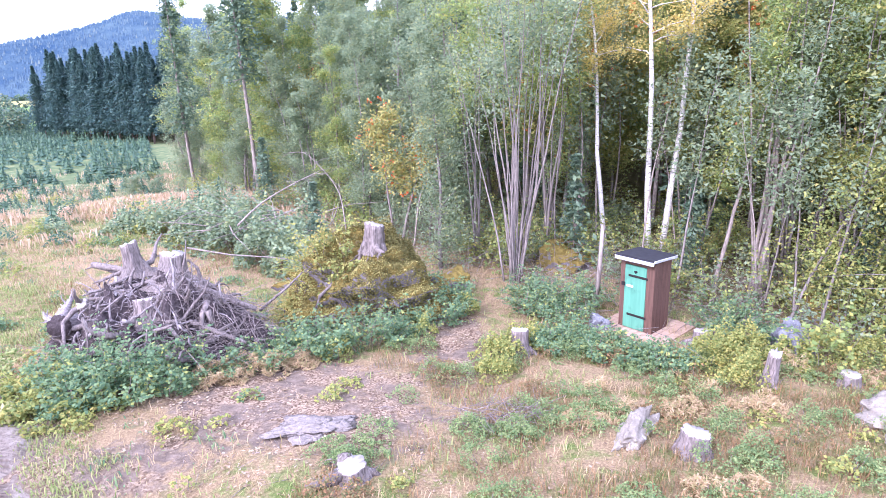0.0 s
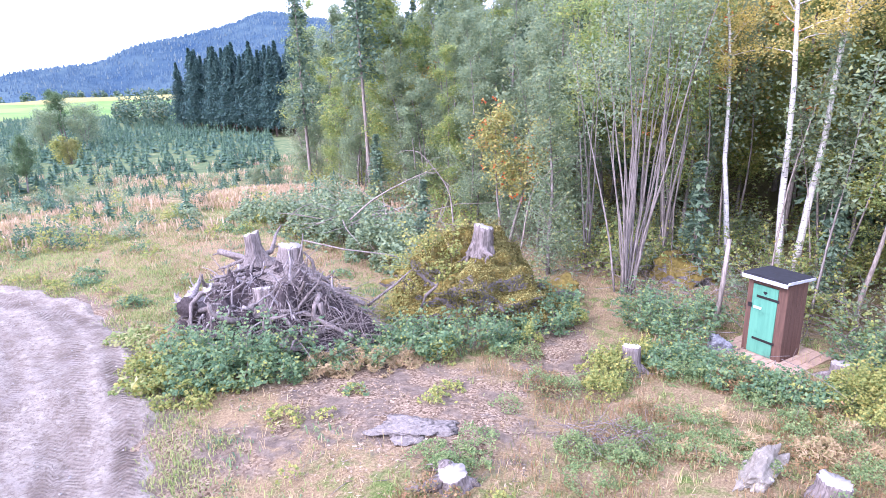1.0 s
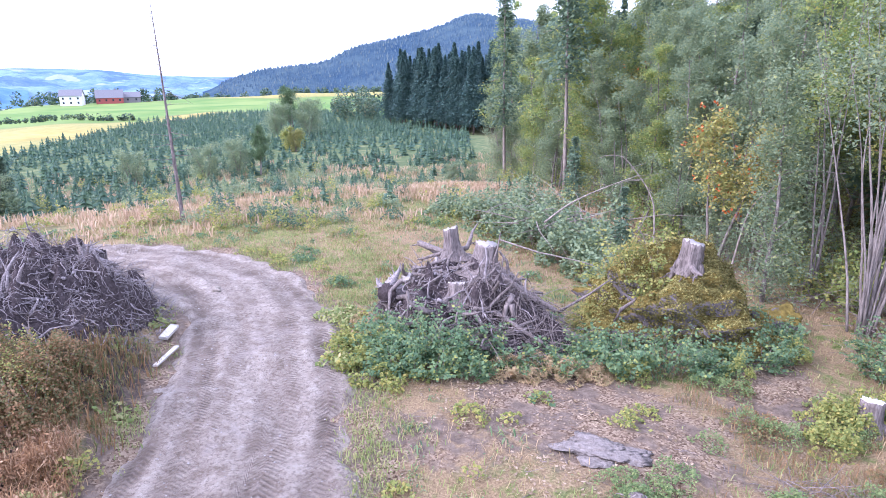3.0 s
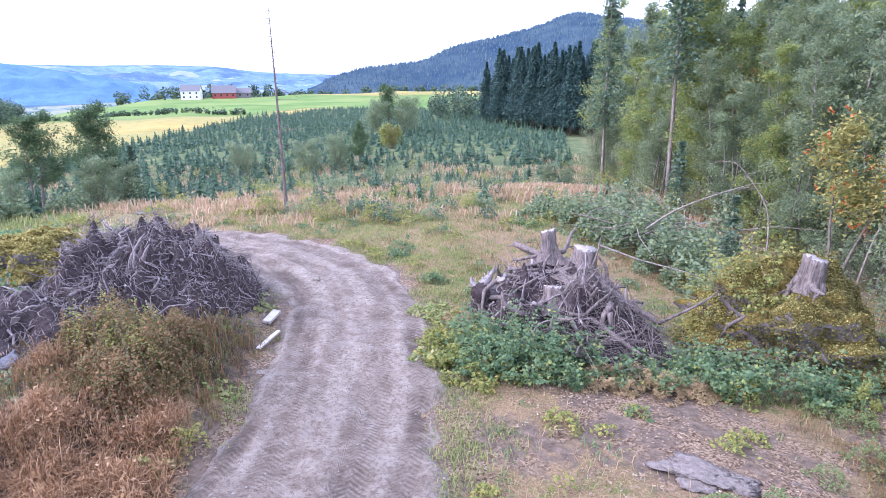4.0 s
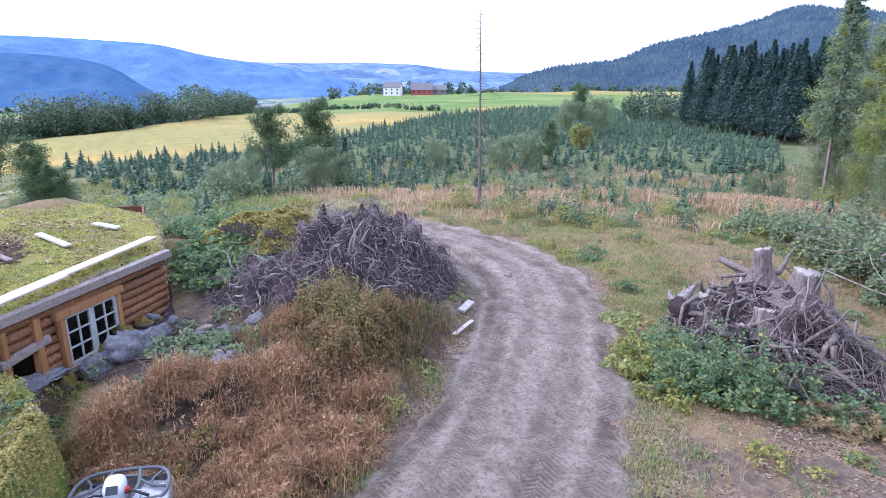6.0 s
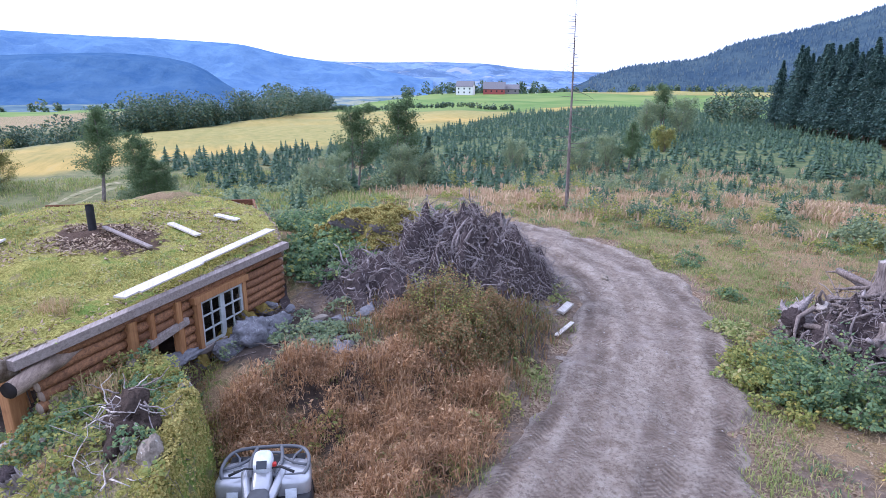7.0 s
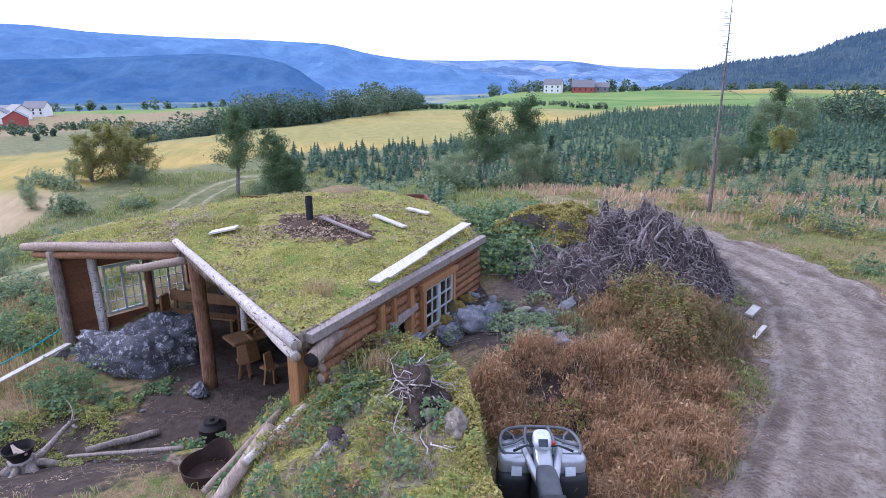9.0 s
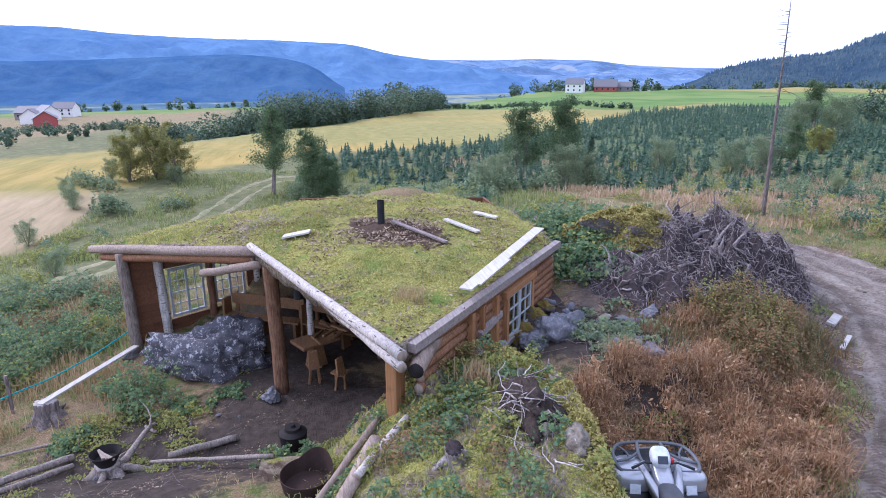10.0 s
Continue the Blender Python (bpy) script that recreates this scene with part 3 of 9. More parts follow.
def wander(rng, start, way, length, steps, bend, rise=0.0):
    p, d, out = np.array(start, float), np.array(way, float), []
    d = d / np.linalg.norm(d)
    out.append(p.copy())
    for _ in range(steps):
        d = d + bend * rng.normal(size=3) + np.array([0, 0, rise])
        d /= np.linalg.norm(d)
        p = p + d * length / steps
        out.append(p.copy())
    return np.array(out)


def thing(name, label, category, group="", kind=""):
    return tagged(new(name), label, category, group, kind)


def part_of(parent, name, me, label=""):
    ob = new(name, me)
    ob.parent = parent
    return tagged(ob, label) if label else ob


def broadleaf(seed, h, r, bark, leaf_mat, label, stems=1, fan=0.0, lean=(0, 0), low=0.4, wide=1.6, leaves=2600, leaf=0.12, name="tree", category="tree", limbs=16, berries=0, tight=1.0):
    """A slender tree or a clump of stems, its crown made of leaves round its twigs."""
    rng = np.random.default_rng(seed)
    lines, tips, weight = [], [], []
    for s in range(stems):
        turn = rng.uniform(0, 6.283) if stems > 1 else 0
        out = fan * rng.uniform(0.4, 1.0)
        way = (math.cos(turn) * out + lean[0], math.sin(turn) * out + lean[1], 1)
        hs = h * (rng.uniform(0.72, 1.05) if stems > 1 else 1)
        start = (rng.normal() * 0.12 * (stems > 1), rng.normal() * 0.12 * (stems > 1), -0.25)
        stem = wander(rng, start, way, hs, 9, 0.045, 0.02)
        rs = r * (rng.uniform(0.55, 1.0) if stems > 1 else 1)
        lines.append((stem, rs * np.linspace(1.15, 0.12, 10)))
        k = max(4, limbs // stems)
        for q in range(k):
            f = low + (1 - low) * (q + rng.random()) / k
            i = f * 8.99
            p = stem[int(i)] + (stem[int(i) + 1] - stem[int(i)]) * (i % 1)
            a = rng.uniform(0, 6.283)
            reach = wide * (1.15 - f) ** 0.6 * rng.uniform(0.6, 1.15) / (1 + 0.35 * (stems > 1))
            twig = wander(rng, p, (math.cos(a), math.sin(a), rng.uniform(0.25, 0.95)), reach, 4, 0.16)
            lines.append((twig, rs * np.linspace(0.34, 0.05, 5) * (1.25 - f)))
            for t in (0.35, 0.55, 0.75, 0.9, 1.0):
                j = t * 3.99
                tips.append(twig[int(j)] + (twig[int(j) + 1] - twig[int(j)]) * (j % 1))
                weight.append((0.16 + 0.12 * reach) * tight)
        tips.append(stem[-1])
        weight.append(0.3)
    tips, weight = np.array(tips), np.array(weight)
    leaves = int(leaves * 1.7)
    pick = rng.integers(0, len(tips), leaves)
    at = tips[pick] + rng.normal(size=(leaves, 3)) * weight[pick][:, None] * np.array([1, 1, 0.85])
    V, F = sprays(rng, at, leaf * 0.86, 1.5, pointed=True)
    tree = thing(name, label, category)
    part_of(tree, "trunk", wood("trunk", lines, bark, 5 if stems > 1 or leaves > 3000 else 4))
    part_of(tree, "crown", raw_mesh("crown", V, F, leaf_mat))
    if berries:
        at = tips[rng.integers(0, len(tips), berries)] + rng.normal(size=(berries, 3)) * 0.3
        V, F = sprays(rng, np.repeat(at, 5, 0) + rng.normal(size=(berries * 5, 3)) * 0.05, 0.09, 1.1)
        tagged(part_of(tree, "berry_cluster", raw_mesh("berry_cluster", V, F, M_BERRY)), "orange-red berry clusters", kind="stuff")
    return tree


def spruce(seed, h, bare, wide, label, mat, bark, tiers=34, arms=9, sprigs=7, size=0.26, name="spruce_tree", sparse=1.0):
    """A spruce: tiers of hanging boughs set with needle sprays round a straight trunk."""
    rng = np.random.default_rng(seed)
    trunk = wander(rng, (0, 0, -0.2), (0, 0, 1), h + 0.2, 8, 0.006)
    lines = [(trunk, h * 0.0078 * np.linspace(1.1, 0.08, 9))]
    at, hang = [], []
    for k in range(tiers):
        f = (k + rng.random()) / tiers
        z = bare + (h - bare) * f
        reach = wide * (1 - f) ** 0.95 * rng.uniform(0.7, 1.15) * min(1.0, 0.6 + 2.2 * f)
        for _ in range(max(3, int(arms * rng.uniform(0.6, 1.1) * sparse))):
            a = rng.uniform(0, 6.283)
            d = np.array([math.cos(a), math.sin(a), 0])
            tip = reach * rng.uniform(0.6, 1.1)
            if k % 3 == 0 and rng.random() < 0.35:
                lines.append((np.array([[0, 0, z], d * tip * 0.8 + [0, 0, z - 0.15 * tip]]), [0.018, 0.006]))
            for u in (np.arange(sprigs) + rng.random(sprigs)) / sprigs:
                p = d * tip * u + np.array([0, 0, z + 0.12 * tip * u - 0.42 * tip * u * u])
                at.append(p + rng.normal(size=3) * 0.05 * (1 + tip))
                hang.append(d * 0.8 + np.array([0, 0, -0.55]))
    for _ in range(int(bare * 7)):
        a, z = rng.uniform(0, 6.283), rng.uniform(0.12, 1) * bare
        d = np.array([math.cos(a), math.sin(a), -0.25])
        lines.append((np.array([[0, 0, z], [0, 0, z] + d * rng.uniform(0.3, 0.5 * wide)]), [0.014, 0.004]))
    at, hang = np.array(at), np.array(hang)
    V, F = sprays(rng, at, size, 2.1, 0.8, hang)
    tree = thing(name, label, "spruce tree")
    part_of(tree, "trunk", wood("trunk", lines, bark, 5))
    part_of(tree, "crown", raw_mesh("crown", V, F, mat))
    return tree


def stand(ob, x, y, turn=0.0, scale=1.0, sink=0.05, group=""):
    """Sets a plant on the ground; once it stands, a copy of it."""
    m = pose(x, y, float(height(x, y)) - sink, 0, 0, turn)
    c = copy_thing(ob, m) if ob.get("set") else ob
    c.matrix_basis = m
    ob["set"] = True
    c.scale = (scale, scale, scale)
    if group:
        c["group"] = group
    return c


# ---- the wood beside the clearing ----
clump = broadleaf(3, 9.8, 0.042, M_BARK_GREY, M_ALDER, "tall clump of thin grey alder stems fanning from one root", stems=20, fan=0.24, low=0.66, wide=1.7, leaves=4600, leaf=0.085, name="alder_clump", category="alder")
stand(clump, -0.1, 17.6, 20, 1.0)
stand(broadleaf(4, 8.0, 0.05, M_BARK_GREY, M_ALDER, "smaller clump of straight grey stems in the shade", stems=9, fan=0.16, low=0.6, wide=1.3, leaves=2400, name="alder_clump", category="alder"), -4.4, 24.5)
aspen = broadleaf(5, 6.4, 0.07, M_BARK_GREY, M_ALDER, "young tree leafed to the ground in grey-green", low=0.04, wide=0.95, leaves=5200, leaf=0.075, limbs=46, name="aspen_tree", category="aspen")
stand(aspen, -2.5, 18.4)
rowan = broadleaf(6, 6.2, 0.07, M_BARK_GREY, M_ROWAN, "rowan with yellow leaves and orange berry clusters", stems=2, fan=0.2, low=0.45, wide=2.0, leaves=3400, leaf=0.09, berries=60, name="rowan_tree", category="rowan", limbs=22)
stand(rowan, -4.5, 21.0, 40)
stand(rowan, 1.6, 23.0, 150, 1.45)
stand(rowan, 11.0, 18.5, 260, 1.3)
for x, y, s in ((-8.5, 31.0, 1.25), (8.0, 19.6, 1.5), (13.0, 16.0, 1.4), (3.0, 24.5, 1.7), (6.6, 22.6, 1.6), (-12.0, 33.0, 1.3)):
    stand(rowan, x, y, 80 * s, s)
for k, (x, y, s, ln) in enumerate(((4.05, 19.4, 1.0, (-0.03, 0.0)), (4.45, 19.6, 1.02, (0.015, 0.01)), (2.9, 20.0, 0.85, (-0.10, 0.0)))):
    stand(broadleaf(20 + k, 13.5, 0.105, M_BARK_BIRCH, M_BIRCH, "tall white-stemmed birch with yellow autumn leaves", lean=ln, low=0.50, wide=1.9, leaves=5200, leaf=0.07, limbs=30, tight=0.8, name="birch_tree", category="birch"), x, y, 0, s)
right = broadleaf(31, 9.5, 0.075, M_BARK_PALE, M_ALDER, "group of leaning pale stems with grey-green leaves", stems=6, fan=0.17, low=0.42, wide=1.9, leaves=3800, leaf=0.085, name="alder_clump", category="alder", limbs=30)
stand(right, 6.5, 16.9, 0, 1.0)
stand(broadleaf(32, 8.0, 0.06, M_BARK_PALE, M_GREEN, "thin pale tree with light green leaves", low=0.4, wide=1.5, leaves=2200, leaf=0.085, lean=(0.05, 0)), 5.5, 17.2)
stand(broadleaf(33, 5.0, 0.045, M_BARK_GREY, M_WEED, "slanting thin tree with yellowing leaves", low=0.3, wide=1.5, leaves=1300, leaf=0.08, lean=(0.28, -0.03)), 6.6, 15.0)
stand(broadleaf(34, 5.5, 0.05, M_BARK_GREY, M_WEED, "slanting thin tree with yellowing leaves", low=0.25, wide=2.0, leaves=1700, leaf=0.08, lean=(0.2, -0.1)), 8.2, 13.9)

pole_clump = broadleaf(36, 10.5, 0.05, M_BARK_GREY, M_GREEN, "cluster of tall thin pale stems leafed at the top", stems=5, fan=0.10, low=0.55, wide=1.7, leaves=2600, leaf=0.09, name="alder_clump", category="alder", limbs=26)
for x, y, s in ((7.6, 18.4, 1.05), (8.7, 16.9, 0.9), (1.1, 20.6, 0.9), (9.9, 16.2, 0.85), (-1.6, 20.4, 0.9)):
    stand(pole_clump, x, y, 77 * x, s, group="pale stems behind the privy")

fill = [
    broadleaf(41, 10.5, 0.09, M_BARK_GREY, M_ALDER, "slender grey-green alder in the wood", low=0.12, wide=2.5, leaves=13000, leaf=0.078, name="alder_tree", category="alder", limbs=46, tight=0.62),
    broadleaf(42, 12.0, 0.10, M_BARK_GREY, M_GREEN, "slender broadleaf tree with fresh green leaves", low=0.22, wide=2.7, leaves=13000, leaf=0.08, name="broadleaf_tree", category="tree", limbs=44, tight=0.62),
    broadleaf(43, 9.5, 0.07, M_BARK_PALE, M_ALDER, "pale-stemmed tree with thin grey-green leaves", low=0.28, wide=2.1, leaves=9000, leaf=0.075, name="birch_tree", category="birch", limbs=34, lean=(0.06, 0.02), tight=0.65),
    broadleaf(44, 8.0, 0.06, M_BARK_GREY, M_WEED, "young tree turning yellow in the wood", low=0.25, wide=2.1, leaves=8500, leaf=0.075, name="broadleaf_tree", category="tree", limbs=34, tight=0.65),
]
far_fill = [
    broadleaf(48, 11.5, 0.09, M_BARK_GREY, M_ALDER, "grey-green tree deep in the wood", low=0.15, wide=2.6, leaves=7500, leaf=0.112, name="alder_tree", category="alder", limbs=30, tight=0.7),
    broadleaf(49, 12.5, 0.09, M_BARK_GREY, M_GREEN, "green tree deep in the wood", low=0.15, wide=2.7, leaves=7500, leaf=0.112, name="broadleaf_tree", category="tree", limbs=30, tight=0.7),
]
dark = [
    spruce(51, 14.0, 1.2, 2.2, "dark spruce deep in the wood", M_SPRUCE, M_BARK_SPRUCE, tiers=54, arms=10, sprigs=14, size=0.17),
    spruce(52, 11.0, 0.6, 1.9, "dense young spruce in the wood", M_SPRUCE, M_BARK_SPRUCE, tiers=46, arms=10, sprigs=13, size=0.16),
]
hem = [
    broadleaf(54, 7.5, 0.08, M_BARK_GREY, M_BUSH, "grey-green willow leafed to the ground at the wood's edge", stems=3, fan=0.18, low=0.06, wide=2.1, leaves=13000, leaf=0.066, name="willow_tree", category="willow", limbs=60, tight=0.55),
    broadleaf(55, 9.0, 0.08, M_BARK_GREY, M_ALDER, "bushy alder leafed to the ground at the wood's edge", stems=2, fan=0.12, low=0.08, wide=2.3, leaves=13000, leaf=0.068, name="alder_tree", category="alder", limbs=56, tight=0.55),
    broadleaf(56, 8.0, 0.07, M_BARK_GREY, M_GREEN, "bushy rowan with fresh green leaves at the wood's edge", stems=2, fan=0.15, low=0.12, wide=2.1, leaves=12000, leaf=0.068, name="rowan_tree", category="rowan", limbs=50, tight=0.55),
]
rng = np.random.default_rng(77)
spots = []
for _ in range(4000):
    x, y = rng.uniform(-42, 22), rng.uniform(13, 62)
    n = float(into_wood(x, y))
    if n < 2.0 or n > 34 or rng.random() > 1.15 - n / 30 or any(math.hypot(x - q, y - w) < 1.75 for q, w, _ in spots):
        continue
    if n < (2.6 if x < -2 else 6.5) and -8 < x < 8.5:
        continue
    spots.append((x, y, n))
    if len(spots) >= 165:
        break
for x, y, n in spots:
    deep = n > 5 and rng.random() < 0.38
    stand(dark[rng.integers(2)] if deep else far_fill[rng.integers(2)] if math.hypot(x, y) > 33 else fill[rng.choice(4, p=(0.42, 0.2, 0.24, 0.14) if x < -1 else (0.12, 0.36, 0.16, 0.36))], x, y, rng.uniform(0, 360), rng.uniform(0.8, 1.25), group="trees of the wood")
for k, (x, y, s) in enumerate(((-5.2, 24.3, 0.8), (-6.9, 25.2, 1.0), (-8.6, 27.4, 0.95), (-10.4, 28.4, 0.9), (-12.0, 30.8, 1.05), (-16.0, 33.2, 1.0), (-17.8, 35.4, 0.9), (-19.6, 37.0, 1.05), (-21.0, 40.2, 0.9), (-24.2, 41.0, 0.95), (-25.6, 44.0, 0.9), (-9.6, 30.2, 1.25), (-13.8, 33.4, 1.3), (-6.0, 27.0, 1.25), (-2.2, 23.4, 1.1), (-3.2, 21.6, 0.75))):
    stand(hem[(0, 1, 2, 0, 1)[k % 5]], x, y, 67 * k, s, group="bushy trees at the wood's edge")
for k, (x, y, s) in enumerate(((6.2, 21.0, 0.95), (7.4, 20.2, 0.9), (9.4, 18.6, 0.9), (11.0, 17.2, 0.85), (8.8, 21.2, 1.1), (1.0, 23.0, 0.95), (2.4, 24.0, 1.1), (11.8, 15.4, 0.7), (0.2, 25.0, 1.2), (10.6, 19.4, 1.0), (13.4, 14.8, 0.9))):
    stand((fill[3], hem[2], fill[1])[k % 3], x, y, 131 * k, s, group="light green trees behind the privy")
more = 0
while more < 24:
    x, y = rng.uniform(-3, 26), rng.uniform(16, 42)
    if 7 < into_wood(x, y) < 18:
        stand(far_fill[more % 2] if y > 31 else fill[(1, 3, 2, 0)[more % 4]], x, y, rng.uniform(0, 360), rng.uniform(0.75, 1.15), group="trees of the wood")
        more += 1
for k, (x, y, s) in enumerate(((-22.5, 38.0, 0), (-14.2, 30.4, 0))):
    stand(spruce(61 + k, 15.5 - k * 0.5, 4.6 + k * 1.4, 2.3, "tall slim spruce with a bare lower trunk", M_SPRUCE, M_BARK_PALE, tiers=52, arms=9, sprigs=14, size=0.13, sparse=0.85), x, y)
sapling = spruce(53, 3.0, 0.15, 1.05, "loose young spruce at the wood's edge", M_SPRUCE, M_BARK_SPRUCE, tiers=15, arms=8, sprigs=9, size=0.085)
for x, y, s in ((-12.3, 27.4, 1.1), (5.0, 18.0, 1.0), (1.7, 18.9, 1.2), (-7.0, 19.6, 0.9), (-13.0, 28.6, 0.9), (9.0, 16.5, 1.1)):
    stand(sapling, x, y, 40 * x, s, group="spruce saplings")

thin = [
    broadleaf(46, 6.5, 0.034, M_BARK_GREY, M_ALDER, "thin bare-stemmed sapling with few leaves", low=0.45, wide=1.0, leaves=420, leaf=0.11, name="sapling", category="sapling", limbs=14, lean=(0.06, 0.0)),
    broadleaf(47, 7.5, 0.036, M_BARK_PALE, M_ALDER, "thin pale-stemmed sapling with few leaves", low=0.5, wide=1.0, leaves=420, leaf=0.11, name="sapling", category="sapling", limbs=14, lean=(-0.05, 0.03)),
]
k = 0
for _ in range(900):
    x, y = rng.uniform(-26, 13), rng.uniform(13, 46)
    if 1.2 < into_wood(x, y) < 6.5 and math.hypot(x - 3, y - 14.8) > 1.6 and k < (8 if x < -3 else 40):
        stand(thin[k % 2], x, y, rng.uniform(0, 360), rng.uniform(0.7, 1.25), group="thin saplings at the wood's edge")
        k += 1

# the dark stand of tall spruces beyond the clearing
tall = spruce(71, 16.5, 2.2, 4.9, "tall dark spruce in a close stand", M_SPRUCE_FAR, M_BARK_SPRUCE, tiers=64, arms=13, sprigs=14, size=0.24)
for k in range(56):
    a = (k % 14) / 13.5
    x, y = -80.5 + 27 * a + rng.uniform(-0.9, 0.9), 93.5 - 11 * a + 3.6 * (k // 14) + rng.uniform(-1, 1)
    stand(tall, x, y, rng.uniform(0, 360), rng.uniform(0.66, 0.9), group="close stand of spruces")

# single trees out in the clearing
M_TREE = leaf_material("dark_green_leaves", (0.075, 0.130, 0.062), (0.120, 0.190, 0.085), (0.185, 0.255, 0.115), (0.100, 0.165, 0.080), rough=0.75, glow=0.4)
small = [
    broadleaf(81, 6.2, 0.10, M_BARK_GREY, M_TREE, "dark green tree standing alone in the clearing", stems=2, fan=0.16, low=0.32, wide=3.0, leaves=7000, leaf=0.105, limbs=44, tight=0.7),
    broadleaf(82, 5.0, 0.09, M_BARK_GREY, M_ALDER, "rounded grey willow among young spruces", stems=3, fan=0.3, low=0.1, wide=2.3, leaves=5200, leaf=0.095, name="willow_tree", category="willow", limbs=34, tight=0.8),
    broadleaf(83, 4.6, 0.09, M_BARK_GREY, M_OLIVE, "olive-yellow bushy tree at the field's edge", stems=5, fan=0.34, low=0.08, wide=3.0, leaves=7600, leaf=0.10, limbs=52, tight=0.55),
    broadleaf(85, 6.0, 0.08, M_BARK_GREY, M_TREE, "dark green tree leafed to the ground by the lane", stems=2, fan=0.10, low=0.04, wide=2.3, leaves=9000, leaf=0.095, limbs=70, tight=0.7),
]
for k, (kind, x, y, s) in enumerate(((0, -37.6, 7.3, 0.85), (0, -38.5, 10.6, 0.95), (1, -36.0, 9.8, 0.7), (1, -36.8, 11.4, 0.6), (1, -35.5, 5.6, 0.6), (1, -34.0, 3.9, 0.5), (0, -49.8, -8.6, 1.08), (3, -46.0, -5.4, 1.02), (3, -44.6, -4.4, 0.7), (1, -45.0, -4.0, 0.6), (1, -46.5, -6.6, 0.4), (2, -57.0, -20.8, 0.95), (2, -58.2, -18.9, 1.12), (2, -57.0, -16.9, 0.85), (1, -55.5, -17.0, 0.45))):
    stand(small[kind], x, y, 50 * k, s, group="trees in the clearing")
for k, (kind, x, y, s) in enumerate(((1, -70.0, 61.5, 1.5), (1, -72.5, 58.0, 1.35), (0, -74, 62, 1.2), (1, -49.5, 31.5, 0.85), (1, -50.0, 35.0, 0.9), (0, -48.0, 36.0, 0.75), (1, -52.5, 26.0, 0.8), (2, -59.5, 50.0, 0.62), (1, -38, 31.5, 0.38), (1, -29.4, 41.2, 0.42), (1, -27.8, 41.6, 0.36), (1, -29.5, -16.5, 0.3), (1, -40.0, -22.0, 0.4), (1, -48.5, -22.5, 0.45), (1, -46.5, -19.5, 0.35), (1, -52.0, -24.0, 0.4), (1, -58, -22.5, 0.5))):
    stand(small[kind], x, y, 50 * k, s, group="trees in the clearing")
golden = broadleaf(84, 3.4, 0.06, M_BARK_GREY, M_WEED, "small golden-green tree among young spruces", stems=3, fan=0.3, low=0.2, wide=1.8, leaves=1200, leaf=0.2)
stand(golden, -60.5, 50.5, 0, 0.9)

lone = spruce(86, 4.6, 0.2, 1.35, "small dark spruce standing in rough grass", M_SPRUCE, M_BARK_SPRUCE, tiers=20, arms=8, sprigs=6, size=0.2)
for x, y, s in ((-38.0, 12.3, 0.75), (-37.2, 11.8, 0.55)):
    stand(lone, x, y, 60 * s, s, group="lone spruces")

# the bare dead spruce by the track
rng = np.random.default_rng(9)
snag = thing("dead_spruce", "tall bare dead spruce with thin broken branches", "dead tree")
lines = [(wander(rng, (0, 0, -0.3), (-0.008, -0.016, 1), 9.5, 12, 0.004), np.linspace(0.105, 0.010, 13))]
for z in np.concatenate([np.linspace(1.2, 5.2, 26), np.linspace(5.3, 8.6, 34)]):
    a = rng.uniform(0, 6.283)
    size = (1.6 if 2.6 < z < 5.6 else 0.6) * rng.uniform(0.4, 1.0)
    start = np.array([-0.008 * z, -0.016 * z, z])
    lines.append((wander(rng, start, (math.cos(a), math.sin(a), rng.uniform(-0.2, 0.25)), size, 4, 0.10), np.linspace(0.014, 0.004, 5)))
part_of(snag, "trunk", wood("trunk", lines, M_WEATHERED, 6))
stand(snag, -24.3, 14.2)

# ---- young spruces planted over the clearing ----
rng = np.random.default_rng(12)
px, py = np.meshgrid(np.arange(-165, -8, 1.3), np.arange(-14, 165, 1.3))
px, py = px.ravel() + 0.5 * rng.normal(size=px.size), py.ravel() + 0.5 * rng.normal(size=px.size)
pr, pa = np.hypot(px, py), np.degrees(np.arctan2(px, py))
dense_from = np.interp(pa, (-125, -96, -92, -80, -66, -61, -45, -30, -18), (90, 76, 50, 35, 37, 60, 61, 60, 58))
patch = waves(px, py, 26, 3.0) + 0.5 * waves(px, py, 9, 1.0) + 0.55 * waves(px, py, 4.3, 2.0)
many = sm(-6, 7, pr - dense_from + 3 * waves(px, py, 11, 2.0)) * (0.45 + 0.5 * sm(-1.0, 0.1, patch)) * (1 - 0.45 * sm(120, 190, pr))
few = 0.55 * sm(25, 29, pr) * sm(-0.35, 0.35, patch) * sm(-93, -86, pa)
ok = (rng.random(px.size) < np.maximum(many, few)) & (zone_corn(px, py) < 0.05) & (zone_meadow(px, py) < 0.05) & (into_wood(px, py) < -1.5) & (np.hypot(px + 24.3, py - 14.2) > 3)
tall_ = rng.uniform(0.6, 1.75, px.size) * np.where(many > 0.3, 1.0, 0.8)
spot = list(zip(px[ok], py[ok], tall_[ok]))
V, F, base = [], [], 0
